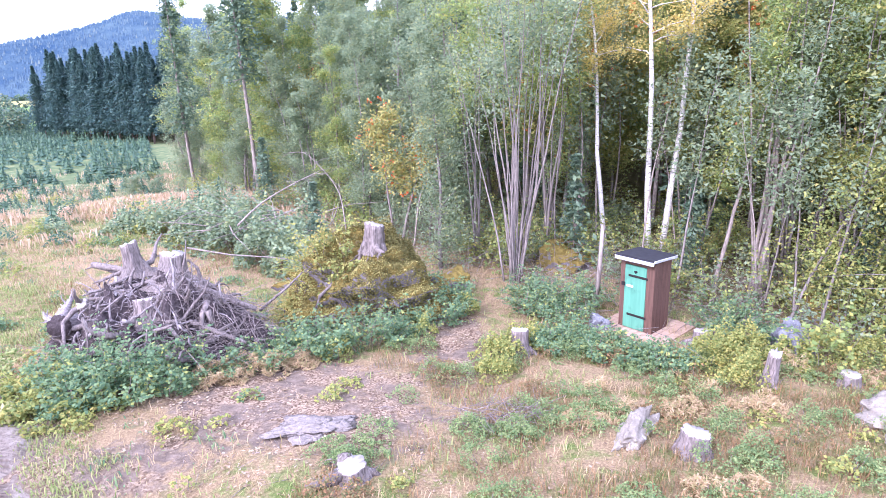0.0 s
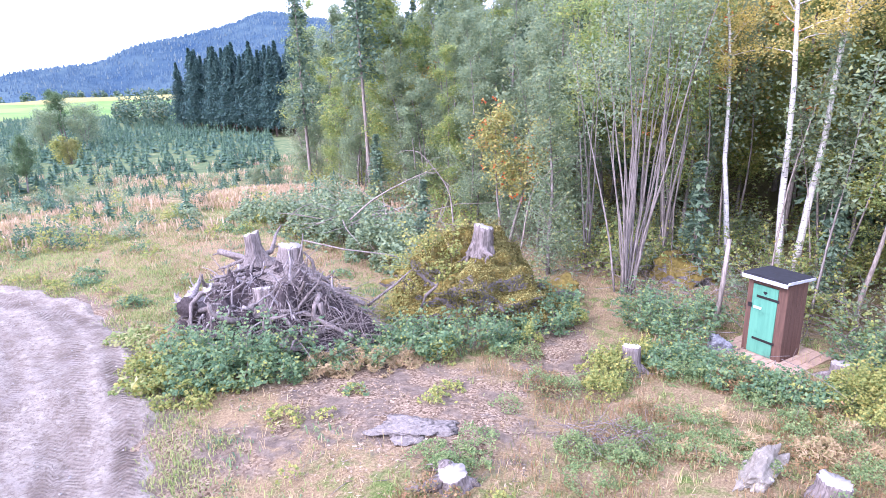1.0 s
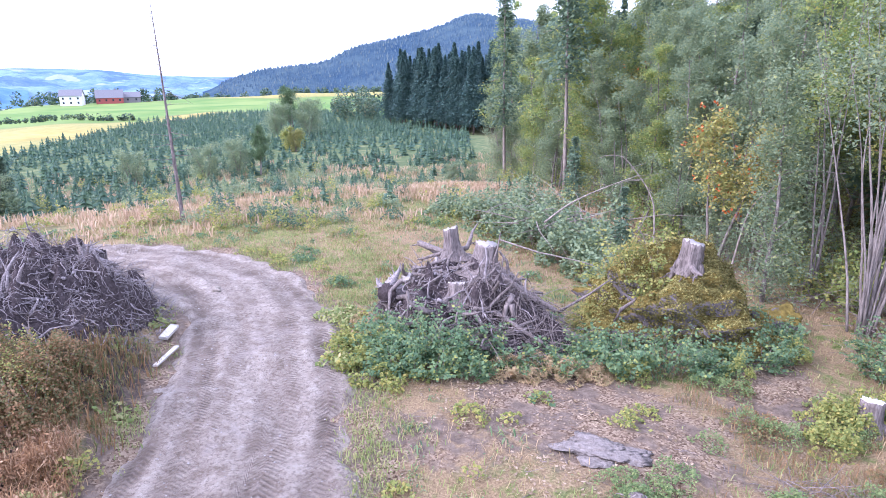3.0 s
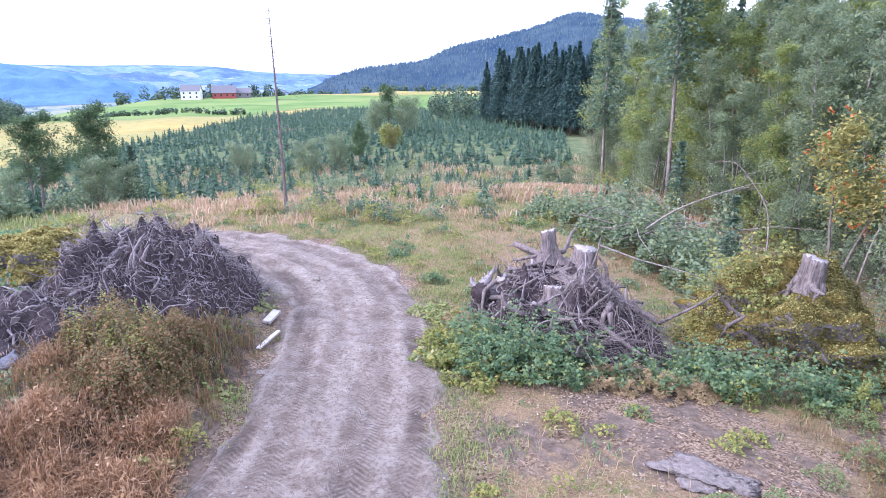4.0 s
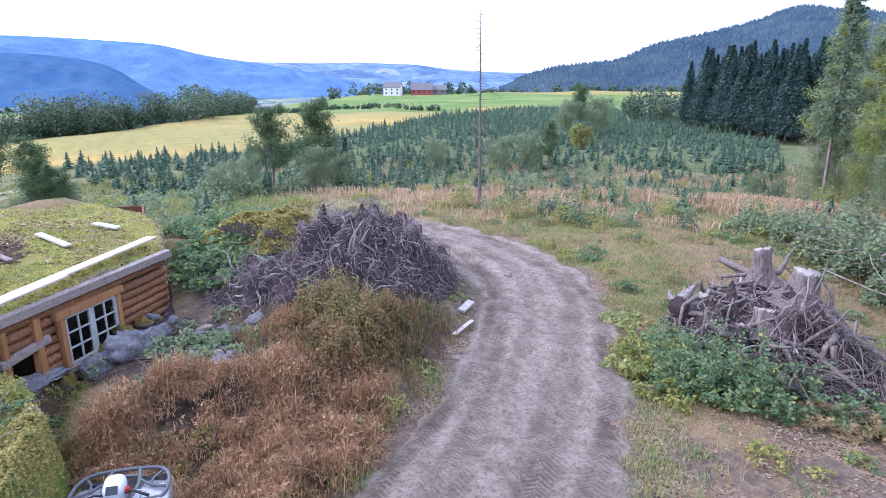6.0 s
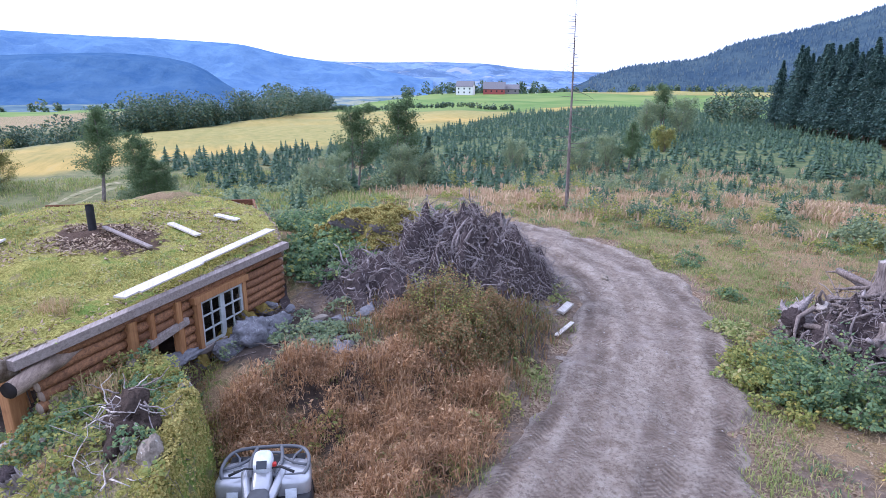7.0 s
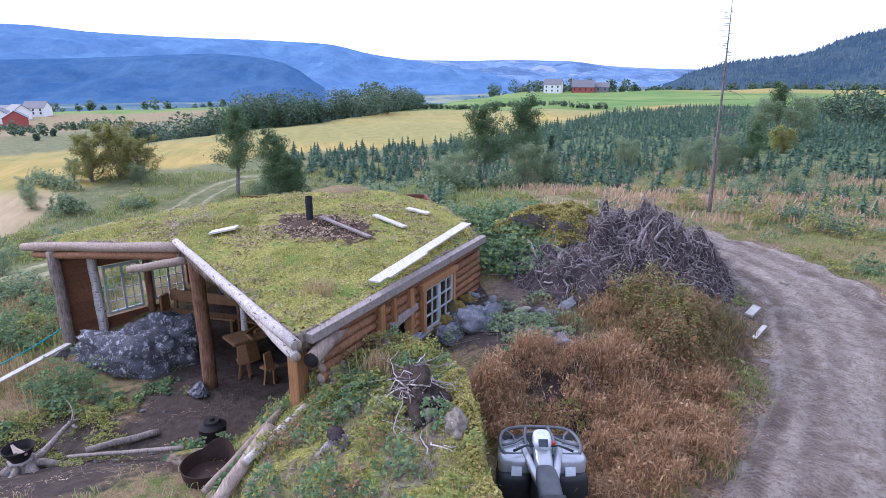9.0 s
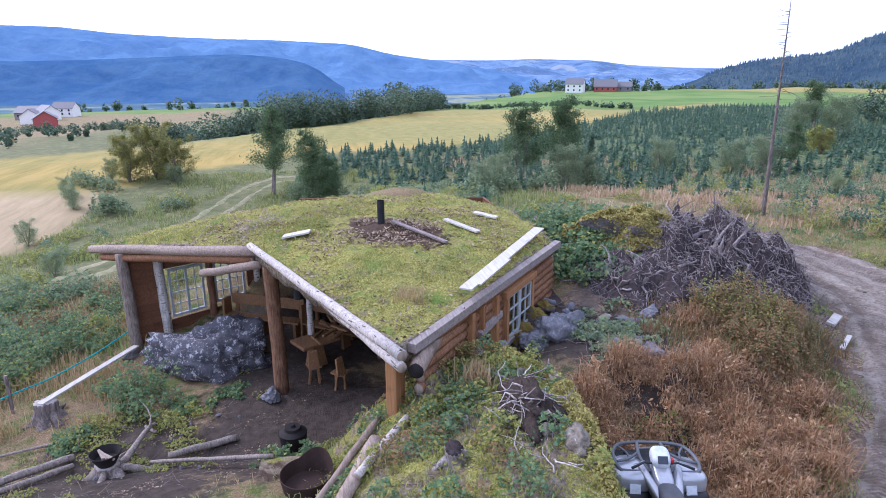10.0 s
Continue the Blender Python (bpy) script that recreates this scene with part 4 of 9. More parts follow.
for x, y, h in spot:
    z = float(height(x, y)) - 0.05
    near = math.hypot(x, y) < 75
    tiers, arms = (6, 6) if near else (4, 4)
    for k in range(tiers):
        f = k / tiers
        reach, zt = 0.44 * h * (1 - f) ** 0.9, z + h * (0.06 + 0.94 * f)
        a = rng.uniform(0, 6.283) + np.arange(arms) * 6.283 / arms + rng.normal(size=arms) * 0.2
        w = 0.55 * 6.283 / arms
        R = reach * rng.uniform(0.7, 1.15, arms)
        top = np.stack([np.full(arms, x), np.full(arms, y), np.full(arms, zt + 0.9 * h / tiers)], 1)
        tip = np.stack([x + R * np.cos(a), y + R * np.sin(a), zt + 0.05 * h * rng.normal(size=arms)], 1)
        sid = np.stack([x + 0.62 * R * np.cos(a + w), y + 0.62 * R * np.sin(a + w), np.full(arms, zt - 0.02 * h)], 1)
        sie = np.stack([x + 0.62 * R * np.cos(a - w), y + 0.62 * R * np.sin(a - w), np.full(arms, zt - 0.02 * h)], 1)
        V.append(np.stack([top, sid, tip, sie], 1).reshape(-1, 3))
        i = base + 4 * np.arange(arms)[:, None]
        F.append(np.concatenate([i, i + 1, i + 2, i + 3], 1))
        base += 4 * arms
young = new("young_spruces", raw_mesh("young_spruces", np.concatenate(V), np.concatenate(F), M_YOUNG))
tagged(young, "rows of knee-high blue-green young spruces planted over the clearing", "young spruces", kind="stuff")


# the two wheel tracks of the farm lane
lane = spline([(-27.5, -15.4), (-33.5, -13.9), (-38.5, -13.0), (-43.8, -12.6), (-48.2, -11.6), (-52.5, -10.4), (-55.6, -8.6), (-55.8, -6.8), (-53.0, -5.2), (-49.0, -4.4)], 0.5)
lane_way = np.gradient(lane, axis=0)
lane_way /= np.linalg.norm(lane_way, axis=1)[:, None]
lane_side = np.stack([lane_way[:, 1], -lane_way[:, 0]], 1)


def lane_material():
    m = Nodes("worn_lane", 0.95, 0.1)
    return m.colour(m.ramp(m.noise(2.2, 5, 0.7), (0.35, (0.22, 0.225, 0.11)), (0.55, (0.32, 0.29, 0.17)), (0.75, (0.42, 0.36, 0.25)))).mat


M_LANE = lane_material()
for s_ in (-0.8, 0.8):
    o = s_ + np.array([-0.26, 0.0, 0.26])
    tx = lane[:, None, 0] + lane_side[:, None, 0] * (o + 0.06 * np.sin(np.arange(len(lane)) * 0.7)[:, None])
    ty = lane[:, None, 1] + lane_side[:, None, 1] * o
    tz = height(tx, ty) + np.array([-0.02, 0.11, -0.02])
    tagged(new("lane", raw_mesh("lane", np.stack([tx, ty, tz], -1).reshape(-1, 3), grid_faces(*tx.shape), M_LANE, True)), "pale worn wheel track of a farm lane", "lane", kind="structure")


# ---- woods and hedges far off ----
def far_wood(name, label, outline, count, tall, seed, mat, leaf=1.1, per=90):
    rng = np.random.default_rng(seed)
    at = []
    (x0, y0), (x1, y1), deep = outline
    dx, dy = x1 - x0, y1 - y0
    n = math.hypot(dx, dy)
    for _ in range(count):
        u, v = rng.random(), rng.uniform(-0.5, 0.5) * deep
        x, y = x0 + dx * u - dy / n * v, y0 + dy * u + dx / n * v
        h = tall * rng.uniform(0.45, 1.25)
        g = float(height(x, y))
        p = rng.normal(size=(per, 3)) * np.array([0.22 * h, 0.22 * h, 0.20 * h])
        far_out = np.linalg.norm(p / (0.21 * h), axis=1)[:, None]
        p = p * np.minimum(1, 1.55 / far_out)
        p[:, 2] = np.maximum(1.35 * p[:, 2] + 0.5 * h, 0.05)
        at.append(p + np.array([x, y, g]))
    V, F = sprays(rng, np.concatenate(at), leaf, 1.3, 0.4)
    return tagged(new(name, raw_mesh(name, V, F, mat)), label, "woodland", kind="stuff")


far_wood("wood_belt", "belt of mixed dark woodland beyond the ripe field", ((-112, -27), (-152, 2), 18), 240, 6.4, 5, M_WOODS, 0.30, 420)
far_wood("wood_belt", "belt of mixed dark woodland falling away behind the ripe field", ((-152, 2), (-262, 36), 26), 210, 8.0, 51, M_WOODS, 0.40, 360)
far_wood("field_hedge", "low dark hedge between ripe field and meadow", ((-214, 38), (-172, 88), 3), 170, 1.7, 15, M_WOODS, 0.35, 40)
far_wood("farm_trees", "rounded trees round the farm", ((-398, 120), (-392, 222), 14), 26, 8, 7, M_WOODS, 1.2)
far_wood("hedge_trees", "line of trees below the wooded hill", ((-355, 268), (-290, 340), 12), 60, 6, 8, M_WOODS, 0.8, 80)
far_wood("valley_woods", "dark woods down the valley behind the farm", ((-520, 20), (-440, 330), 40), 170, 8, 18, M_WOODS, 1.3, 70)
far_wood("corner_trees", "trees at the meadow's end by the spruce stand", ((-84, 99), (-120, 128), 22), 30, 7.0, 11, M_WOODS, 0.38, 300)
far_wood("valley_trees", "scattered trees down in the valley", ((-450, -300), (-700, 120), 260), 120, 7, 9, M_WOODS, 1.6, 50)
far_wood("village_bushes", "scrub and bushes round the village", ((-82, -48), (-290, -112), 46), 120, 2.6, 10, M_WOODS, 0.34, 110)


def hill_trees(name, label, count, tall, seed, mat):
    """Pointed tree tops standing over a far hillside, as one object."""
    rng = np.random.default_rng(seed)
    ob = bpy.data.objects["backdrop_wooded_hill"]
    co = np.zeros(len(ob.data.vertices) * 3, np.float32)
    ob.data.vertices.foreach_get("co", co)
    co = co.reshape(42, 260, 3)
    k, a = rng.uniform(6, 40.9, count), rng.uniform(6, 252, count)
    i, j = k.astype(int), a.astype(int)
    fk, fa = (k % 1)[:, None], (a % 1)[:, None]
    p = (co[i, j] * (1 - fk) + co[i + 1, j] * fk) * (1 - fa) + (co[i, j + 1] * (1 - fk) + co[i + 1, j + 1] * fk) * fa
    h = tall * rng.uniform(0.5, 1.2, count)[:, None]
    w = h * rng.uniform(0.22, 0.42, (count, 1))
    t = rng.uniform(0, 6.283, (count, 1))
    V = [p + h * np.array([0, 0, 1.0])]
    for q in range(4):
        V.append(p + np.concatenate([w * np.cos(t + q * 1.571), w * np.sin(t + q * 1.571), 0 * w - 1], 1))
    V = np.stack(V, 1).reshape(-1, 3)
    b = np.arange(count)[:, None] * 5
    F = np.concatenate([b + np.array([[0, 1 + q, 1 + (q + 1) % 4]]) for q in range(4)])
    return tagged(new(name, raw_mesh(name, V, F, mat)), label, "woodland", kind="stuff")


def haze_tree_material():
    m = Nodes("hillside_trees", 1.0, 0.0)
    # Tree greens shifted to blue, the haze of distance put into their colour.
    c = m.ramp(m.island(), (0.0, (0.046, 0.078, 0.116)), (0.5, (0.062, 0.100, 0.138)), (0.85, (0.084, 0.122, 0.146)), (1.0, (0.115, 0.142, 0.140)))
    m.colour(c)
    # Faint emission for the haze before the trees.
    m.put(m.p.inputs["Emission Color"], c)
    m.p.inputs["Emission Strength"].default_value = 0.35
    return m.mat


hill_trees("hillside_trees", "dense mixed trees over the far hillside, tinted blue for haze", 12000, 5.0, 3, haze_tree_material())


# ---- solid shapes ----
def part(name, bm, mat, parent, label="", smooth=False):
    """Links a bmesh as one mesh object under a thing or a part."""
    me = bpy.data.meshes.new(name)
    bm.to_mesh(me)
    bm.free()
    for m in mat if isinstance(mat, (list, tuple)) else [mat]:
        me.materials.append(m)
    if smooth:
        me.polygons.foreach_set("use_smooth", np.ones(len(me.polygons), bool))
    return part_of(parent, name, me, label) if parent else tagged(new(name, me), label)


def add_box(bm, size, at=(0, 0, 0), turn=(0, 0, 0), bevel=0.012, taper=None):
    m = pose(*at, *turn) @ Matrix.Diagonal((*size, 1))
    made = bmesh.ops.create_cube(bm, size=1, matrix=Matrix.Identity(4))["verts"]
    if taper:
        for v in made:
            if v.co.z > 0:
                v.co.x, v.co.y = v.co.x * taper[0], v.co.y * taper[1]
    for v in made:
        v.co = m @ v.co
    if bevel:
        edges = list({e for v in made for e in v.link_edges})
        bmesh.ops.bevel(bm, geom=edges, offset=min(bevel, 0.3 * min(size)), segments=2, affect="EDGES", profile=0.6)
    return bm


def box(size, at=(0, 0, 0), turn=(0, 0, 0), bevel=0.012, taper=None):
    return add_box(bmesh.new(), size, at, turn, bevel, taper)


def beam(a, b, wide, high, bevel=0.008, lift=(0, 0, 1)):
    """A squared timber between two places."""
    a, b = Vector(a), Vector(b)
    d = b - a
    x = d.normalized()
    y = Vector(lift).cross(x).normalized()
    z = x.cross(y)
    m = Matrix((x, y, z)).transposed().to_4x4()
    m.translation = (a + b) / 2
    bm = bmesh.new()
    bmesh.ops.create_cube(bm, size=1, matrix=m @ Matrix.Diagonal((d.length, wide, high, 1)))
    if bevel:
        bmesh.ops.bevel(bm, geom=list(bm.edges), offset=bevel, segments=2, affect="EDGES", profile=0.6)
    return bm


def log_mesh(name, a, b, r, mat, seed=0, end_mat=None, sides=12, taper=0.92, knots=0.03):
    """A round log with slightly uneven sides and sawn ends."""
    rng = np.random.default_rng(seed)
    a, b = np.array(a, float), np.array(b, float)
    n = 9
    d = (b - a) / np.linalg.norm(b - a)
    ref = np.array([0, 0, 1.0]) if abs(d[2]) < 0.9 else np.array([1.0, 0, 0])
    u = np.cross(d, ref)
    u /= np.linalg.norm(u)
    w = np.cross(d, u)
    ang = np.arange(sides) * 2 * math.pi / sides
    V = []
    wob = rng.normal(size=(n, 2)) * r * 0.06
    for k in range(n):
        f = k / (n - 1)
        c = a + (b - a) * f + u * wob[k, 0] + w * wob[k, 1]
        rr = r * (1 + (taper - 1) * f) * (1 + knots * rng.normal(size=sides)) * (0.94 if k in (0, n - 1) else 1)
        V.append(c + rr[:, None] * (np.cos(ang)[:, None] * u + np.sin(ang)[:, None] * w))
    V = np.concatenate(V + [a[None], b[None]])
    F, which = [], []
    for k in range(n - 1):
        for i in range(sides):
            j = (i + 1) % sides
            F += [(k * sides + i, k * sides + j, (k + 1) * sides + j), (k * sides + i, (k + 1) * sides + j, (k + 1) * sides + i)]
            which += [0, 0]
    for i in range(sides):
        j = (i + 1) % sides
        F += [(n * sides, j, i), (n * sides + 1, (n - 1) * sides + i, (n - 1) * sides + j)]
        which += [1, 1]
    return raw_mesh(name, V, F, [mat, end_mat or mat], True, which)


def rock_mesh(name, size, seed, mat, rough=0.22, flat=0.35, detail=4, sink=0.25):
    """A broken boulder: a ball cut by random planes, then weathered."""
    rng = np.random.default_rng(seed)
    bm = bmesh.new()
    bmesh.ops.create_icosphere(bm, subdivisions=detail, radius=1.0)
    cuts = rng.normal(size=(11, 3))
    cuts /= np.linalg.norm(cuts, axis=1)[:, None]
    reach = rng.uniform(1 - flat, 0.98, 11)
    for v in bm.verts:
        p = np.array(v.co)
        for c, q in zip(cuts, reach):
            over = p @ c - q
            if over > 0:
                p = p - c * over
        q = Vector(p * 1.6) + Vector((seed * 3.1, 0, 0))
        k = 1 + rough * (noise.noise(q) + 0.5 * noise.noise(q * 2.6) + 0.3 * noise.noise(q * 6) + 0.18 * noise.noise(q * 13) + 0.10 * noise.noise(q * 27))
        v.co = Vector(p * k)
        v.co.z = max(v.co.z, -sink * 2)
        v.co = Vector((v.co.x * size[0], v.co.y * size[1], v.co.z * size[2]))
    me = bpy.data.meshes.new(name)
    bm.to_mesh(me)
    bm.free()
    me.materials.append(mat)
    me.polygons.foreach_set("use_smooth", np.ones(len(me.polygons), bool))
    return me


def plain(name, colour, rough=0.6, metal=0.0, spec=0.4, vary=0.18, scale=6.0, relief=0.1):
    m = Nodes(name, rough, spec)
    m.p.inputs["Metallic"].default_value = metal
    c = m.mix(m.span(m.noise(scale, 5, 0.65), 0.35, 0.7), tuple(v * (1 - vary) for v in colour), tuple(min(1, v * (1 + vary)) for v in colour))
    return m.colour(c).relief(m.noise(scale * 5, 4), relief, 0.01).mat


def timber(name, light, dark, along="x", scale=1.0, rough=0.75):
    """Wood with long grain, a tint of its own for each board, and weather stains."""
    m = Nodes(name, rough, 0.25)
    at = m.coords("Object", {"x": (0.5 * scale, 9 * scale, 9 * scale), "y": (9 * scale, 0.5 * scale, 9 * scale), "z": (9 * scale, 9 * scale, 0.5 * scale)}[along])
    grain = m.noise(3.0, 6, 0.7, at, 0.6)
    c = m.ramp(grain, (0.3, dark), (0.62, light))
    own = m.n.new("ShaderNodeObjectInfo").outputs["Random"]
    c = m.mix(m.calc("MULTIPLY", own, 0.45), c, dark)
    c = m.mix(m.span(m.noise(2.2, 4), 0.55, 0.75, 0, 0.5), c, tuple(v * 0.5 for v in dark))
    return m.colour(c).relief(grain, 0.5, 0.012).mat


def stone(name, light, dark, moss=None, lichen=None, amount=0.55, spots=0.58):
    m = Nodes(name, 0.9, 0.25)
    c = m.ramp(m.noise(3.4, 7, 0.7), (0.3, dark), (0.66, light))
    c = m.mix(m.span(m.noise(16, 5, 0.7), 0.5, 0.75, 0, 0.5), c, tuple(v * 0.6 for v in dark))
    if lichen:
        c = m.mix(m.span(m.noise(7.5, 7, 0.8), spots, spots + 0.05), c, lichen)
    if moss:
        up = m.n.new("ShaderNodeSeparateXYZ")
        m.l.new(m.n.new("ShaderNodeNewGeometry").outputs["Normal"], up.inputs[0])
        k = m.calc("ADD", m.calc("MULTIPLY", up.outputs[2], 0.45), m.noise(2.4, 5, 0.7))
        green = m.ramp(m.noise(9, 5), (0.3, tuple(v * 0.5 for v in moss)), (0.7, moss))
        c = m.mix(m.span(k, 1.25 - amount, 1.38 - amount), c, green)
    return m.colour(c).relief(m.calc("ADD", m.noise(7, 7, 0.75), m.noise(30, 5, 0.7)), 0.8, 0.05).mat


M_LOG = timber("reddish_log_wood", (0.37, 0.185, 0.09), (0.10, 0.046, 0.028))
M_LOG_LIGHT = timber("fresh_orange_wood", (0.50, 0.27, 0.12), (0.27, 0.125, 0.055), "z")
M_POST = bark_material("peeled_post_wood", (0.30, 0.165, 0.095), (0.13, 0.068, 0.042))
M_POST_GREY = bark_material("grey_post_wood", (0.33, 0.27, 0.225), (0.14, 0.11, 0.09))
M_LOG_GREY = timber("greyed_log_wood", (0.44, 0.345, 0.28), (0.17, 0.122, 0.095))
M_POLE = bark_material("pale_peeled_pole", (0.66, 0.60, 0.55), (0.46, 0.40, 0.36), (0.10, 0.07, 0.05), 6.0)
M_FASCIA = timber("weathered_board", (0.40, 0.345, 0.32), (0.19, 0.155, 0.14))
M_WHITE_BOARD = timber("pale_bare_board", (0.74, 0.70, 0.65), (0.42, 0.38, 0.34))
M_PLANK = timber("bench_plank", (0.42, 0.24, 0.115), (0.19, 0.10, 0.05))
M_SHADE_PANEL = timber("brown_board_panel", (0.26, 0.12, 0.06), (0.11, 0.048, 0.026))
M_SAWN = timber("sawn_wood_end", (0.42, 0.35, 0.29), (0.26, 0.20, 0.16), "z", 0.6)
M_FRAME = plain("grey_white_window_paint", (0.42, 0.45, 0.46), 0.5, vary=0.12)
M_STEEL = plain("black_stove_pipe", (0.035, 0.038, 0.045), 0.5, 0.6)
M_IRON = plain("sooty_iron", (0.028, 0.024, 0.024), 0.75, 0.4)
M_RUST = plain("rusty_iron", (0.055, 0.032, 0.026), 0.85, 0.3)
M_GREY_ROCK = stone("grey_rock", (0.30, 0.30, 0.33), (0.13, 0.13, 0.15), None, (0.40, 0.41, 0.43))
M_DARK_ROCK = stone("dark_lichened_rock", (0.17, 0.165, 0.185), (0.045, 0.043, 0.052), None, (0.50, 0.50, 0.53), 0.55, 0.535)
M_MOSS_ROCK = stone("mossy_rock", (0.26, 0.23, 0.24), (0.11, 0.095, 0.09), (0.27, 0.20, 0.05), (0.42, 0.41, 0.42), 0.72)
M_WHITE_ROCK = stone("white_streaked_rock", (0.44, 0.39, 0.33), (0.19, 0.155, 0.12), None, (0.66, 0.63, 0.58))
gm = Nodes("window_glass", 0.04, 0.5)
gm.p.inputs["Base Color"].default_value = (0.85, 0.92, 0.9, 1)
gm.p.inputs["Transmission Weight"].default_value = 1.0
gm.p.inputs["IOR"].default_value = 1.1
M_GLASS = gm.mat


def turf_material():
    m = Nodes("mossy_turf", 0.95, 0.1)
    fine = m.noise(32, 6, 0.75)
    c = m.ramp(fine, (0.32, (0.10, 0.105, 0.028)), (0.5, (0.33, 0.31, 0.08)), (0.66, (0.60, 0.55, 0.20)))
    c = m.mix(m.span(m.noise(1.1, 5, 0.65), 0.54, 0.66), c, m.ramp(fine, (0.3, (0.10, 0.17, 0.035)), (0.7, (0.26, 0.36, 0.08))))
    c = m.mix(m.span(m.noise(2.6, 5, 0.7), 0.55, 0.65, 0, 0.85), c, (0.27, 0.22, 0.13))
    soil = m.ramp(fine, (0.3, (0.055, 0.036, 0.026)), (0.7, (0.17, 0.115, 0.085)))
    c = m.mix(m.span(m.calc("ADD", m.attr("soil"), m.calc("MULTIPLY", m.calc("SUBTRACT", m.noise(4, 5), 0.5), 0.9)), 0.45, 0.6), c, soil)
    lit = m.ramp(m.noise(12, 4), (0.35, (0.16, 0.12, 0.085)), (0.55, (0.33, 0.265, 0.20)), (0.75, (0.52, 0.45, 0.37)))
    c = m.mix(m.span(m.calc("ADD", m.attr("litter"), m.calc("MULTIPLY", m.calc("SUBTRACT", m.noise(3.3, 5), 0.5), 1.3)), 0.45, 0.7), c, lit)
    return m.colour(c).relief(m.calc("ADD", fine, m.noise(6, 5)), 0.9, 0.06).mat


M_TURF = turf_material()

# ---- the turf-roofed log shelter ----
WA, WB = np.array((-9.75, -3.70)), np.array((-14.20, 0.21))  # foot of the log wall, corner to corner
wd = (WB - WA) / np.linalg.norm(WB - WA)
wo = np.array((-wd[1], wd[0])) * -1.0  # outwards
if wo @ (np.array((0.0, 0.0)) - WA) < 0:
    wo = -wo


def wall_at(s, z, out=0.0):
    p = WA + wd * s + wo * out
    return (p[0], p[1], z)


shelter = thing("log_shelter", "low open-fronted log shelter with mossy turf roof in the bank", "log cabin")
ridge = [(-9.40, -3.95, 1.62), (-14.35, 0.32, 1.66), (-16.4, 0.35, 1.68), (-18.5, 0.0, 1.72), (-20.3, -1.3, 1.72), (-21.3, -4.5, 1.55), (-20.7, -8.0, 1.25), (-18.75, -10.9, 1.00), (-15.10, -6.50, 1.66)]
C = np.array((-15.9, -3.7, 2.0))
edge = []
for a, b in zip(ridge, ridge[1:] + ridge[:1]):
    a, b = np.array(a), np.array(b)
    k = max(2, int(np.linalg.norm(b - a) / 0.09))
    edge += [a + (b - a) * i / k for i in range(k)]
edge = np.array(edge)
rings = np.linspace(0.0, 1.0, 60)
rv = C + rings[:, None, None] * (edge - C)
rv[..., 2] = C[2] + rings[:, None] ** 1.6 * (edge[None, :, 2] - C[2])
rv[..., 2] += 0.045 * waves(rv[..., 0], rv[..., 1], 1.3, 2.0) + 0.03 * waves(rv[..., 0], rv[..., 1], 0.45, 1.0) + 0.13
low = rv[-1:].copy()
low[..., 2] -= 0.30
under = low.copy()
under[..., :2] = C[:2] + 0.2 * (under[..., :2] - C[:2])
under[..., 2] = low[..., 2].mean() + 0.05
rv = np.concatenate([rv, low, under])
n = len(edge)
i = np.arange(len(rv) - 1)[:, None] * n + np.arange(n)[None]
j = np.arange(len(rv) - 1)[:, None] * n + (np.arange(n)[None] + 1) % n
F = np.stack([i, j, j + n, i + n], -1).reshape(-1, 4)
F = np.concatenate([F, [[k * 0 + len(rv) * n - n + q for q in (0, n // 4, n // 2, 3 * n // 4)]]])
roof = part_of(shelter, "turf_roof", raw_mesh("turf_roof", rv.reshape(-1, 3), F, M_TURF, True), "mossy yellow-green turf roof")
attribute(roof, "soil", bump(rv[..., 0], rv[..., 1], -14.9, -3.3, 1.75, 1.15, 35) * (np.arange(len(rv)) < 60)[:, None] + (np.arange(len(rv)) >= 60)[:, None] * 1.0)
attribute(roof, "litter", np.maximum(bump(rv[..., 0], rv[..., 1], -17.3, -6.5, 2.0, 1.2) * 0.75, np.exp(-((1 - np.concatenate([rings, [1, 1]])) / 0.03) ** 2)[:, None] * 0.8))


def under_roof(x, y):
    """Height of the roof's top."""
    d = np.hypot(rv[:60, :, 0] - x, rv[:60, :, 1] - y)
    return float(rv[:60, :, 2].ravel()[np.argmin(d.ravel())])


seed = 100
for z in np.arange(0.36, 1.50, 0.165):
    for s0, s1 in ((0.10, 1.62), (1.76, 2.08), (2.74, 3.12), (4.52, 5.95)):
        seed += 1
        a0 = s0 + 0.02 * ((seed * 7) % 5 - 2)
        if (z > 1.0 and s0 == 1.76):
            s1 = 3.10
        if (z > 1.0 and s0 == 2.74):
            continue
        part_of(shelter, "wall_log", log_mesh("wall_log", wall_at(a0, z), wall_at(s1, z + 0.01), 0.092, M_LOG, seed, M_SAWN, 10))
part_of(shelter, "wall_log", log_mesh("wall_log", wall_at(3.1, 0.36), wall_at(4.62, 0.36), 0.095, M_LOG, 90, M_SAWN))
part_of(shelter, "wall_log", log_mesh("wall_log", wall_at(3.1, 1.50), wall_at(4.62, 1.50), 0.085, M_LOG, 91, M_SAWN))
part_of(shelter, "wall_log", log_mesh("wall_log", wall_at(-0.1, 1.53), wall_at(5.9, 1.55), 0.09, M_LOG, 92, M_SAWN))
for q, z in enumerate((-0.05, 0.12, 0.25)):
    part_of(shelter, "sill_log", log_mesh("sill_log", wall_at(-0.2, z - 0.05, 0.04), wall_at(5.6, z, 0.04), 0.10, M_LOG_GREY, 93 + q, M_SAWN))
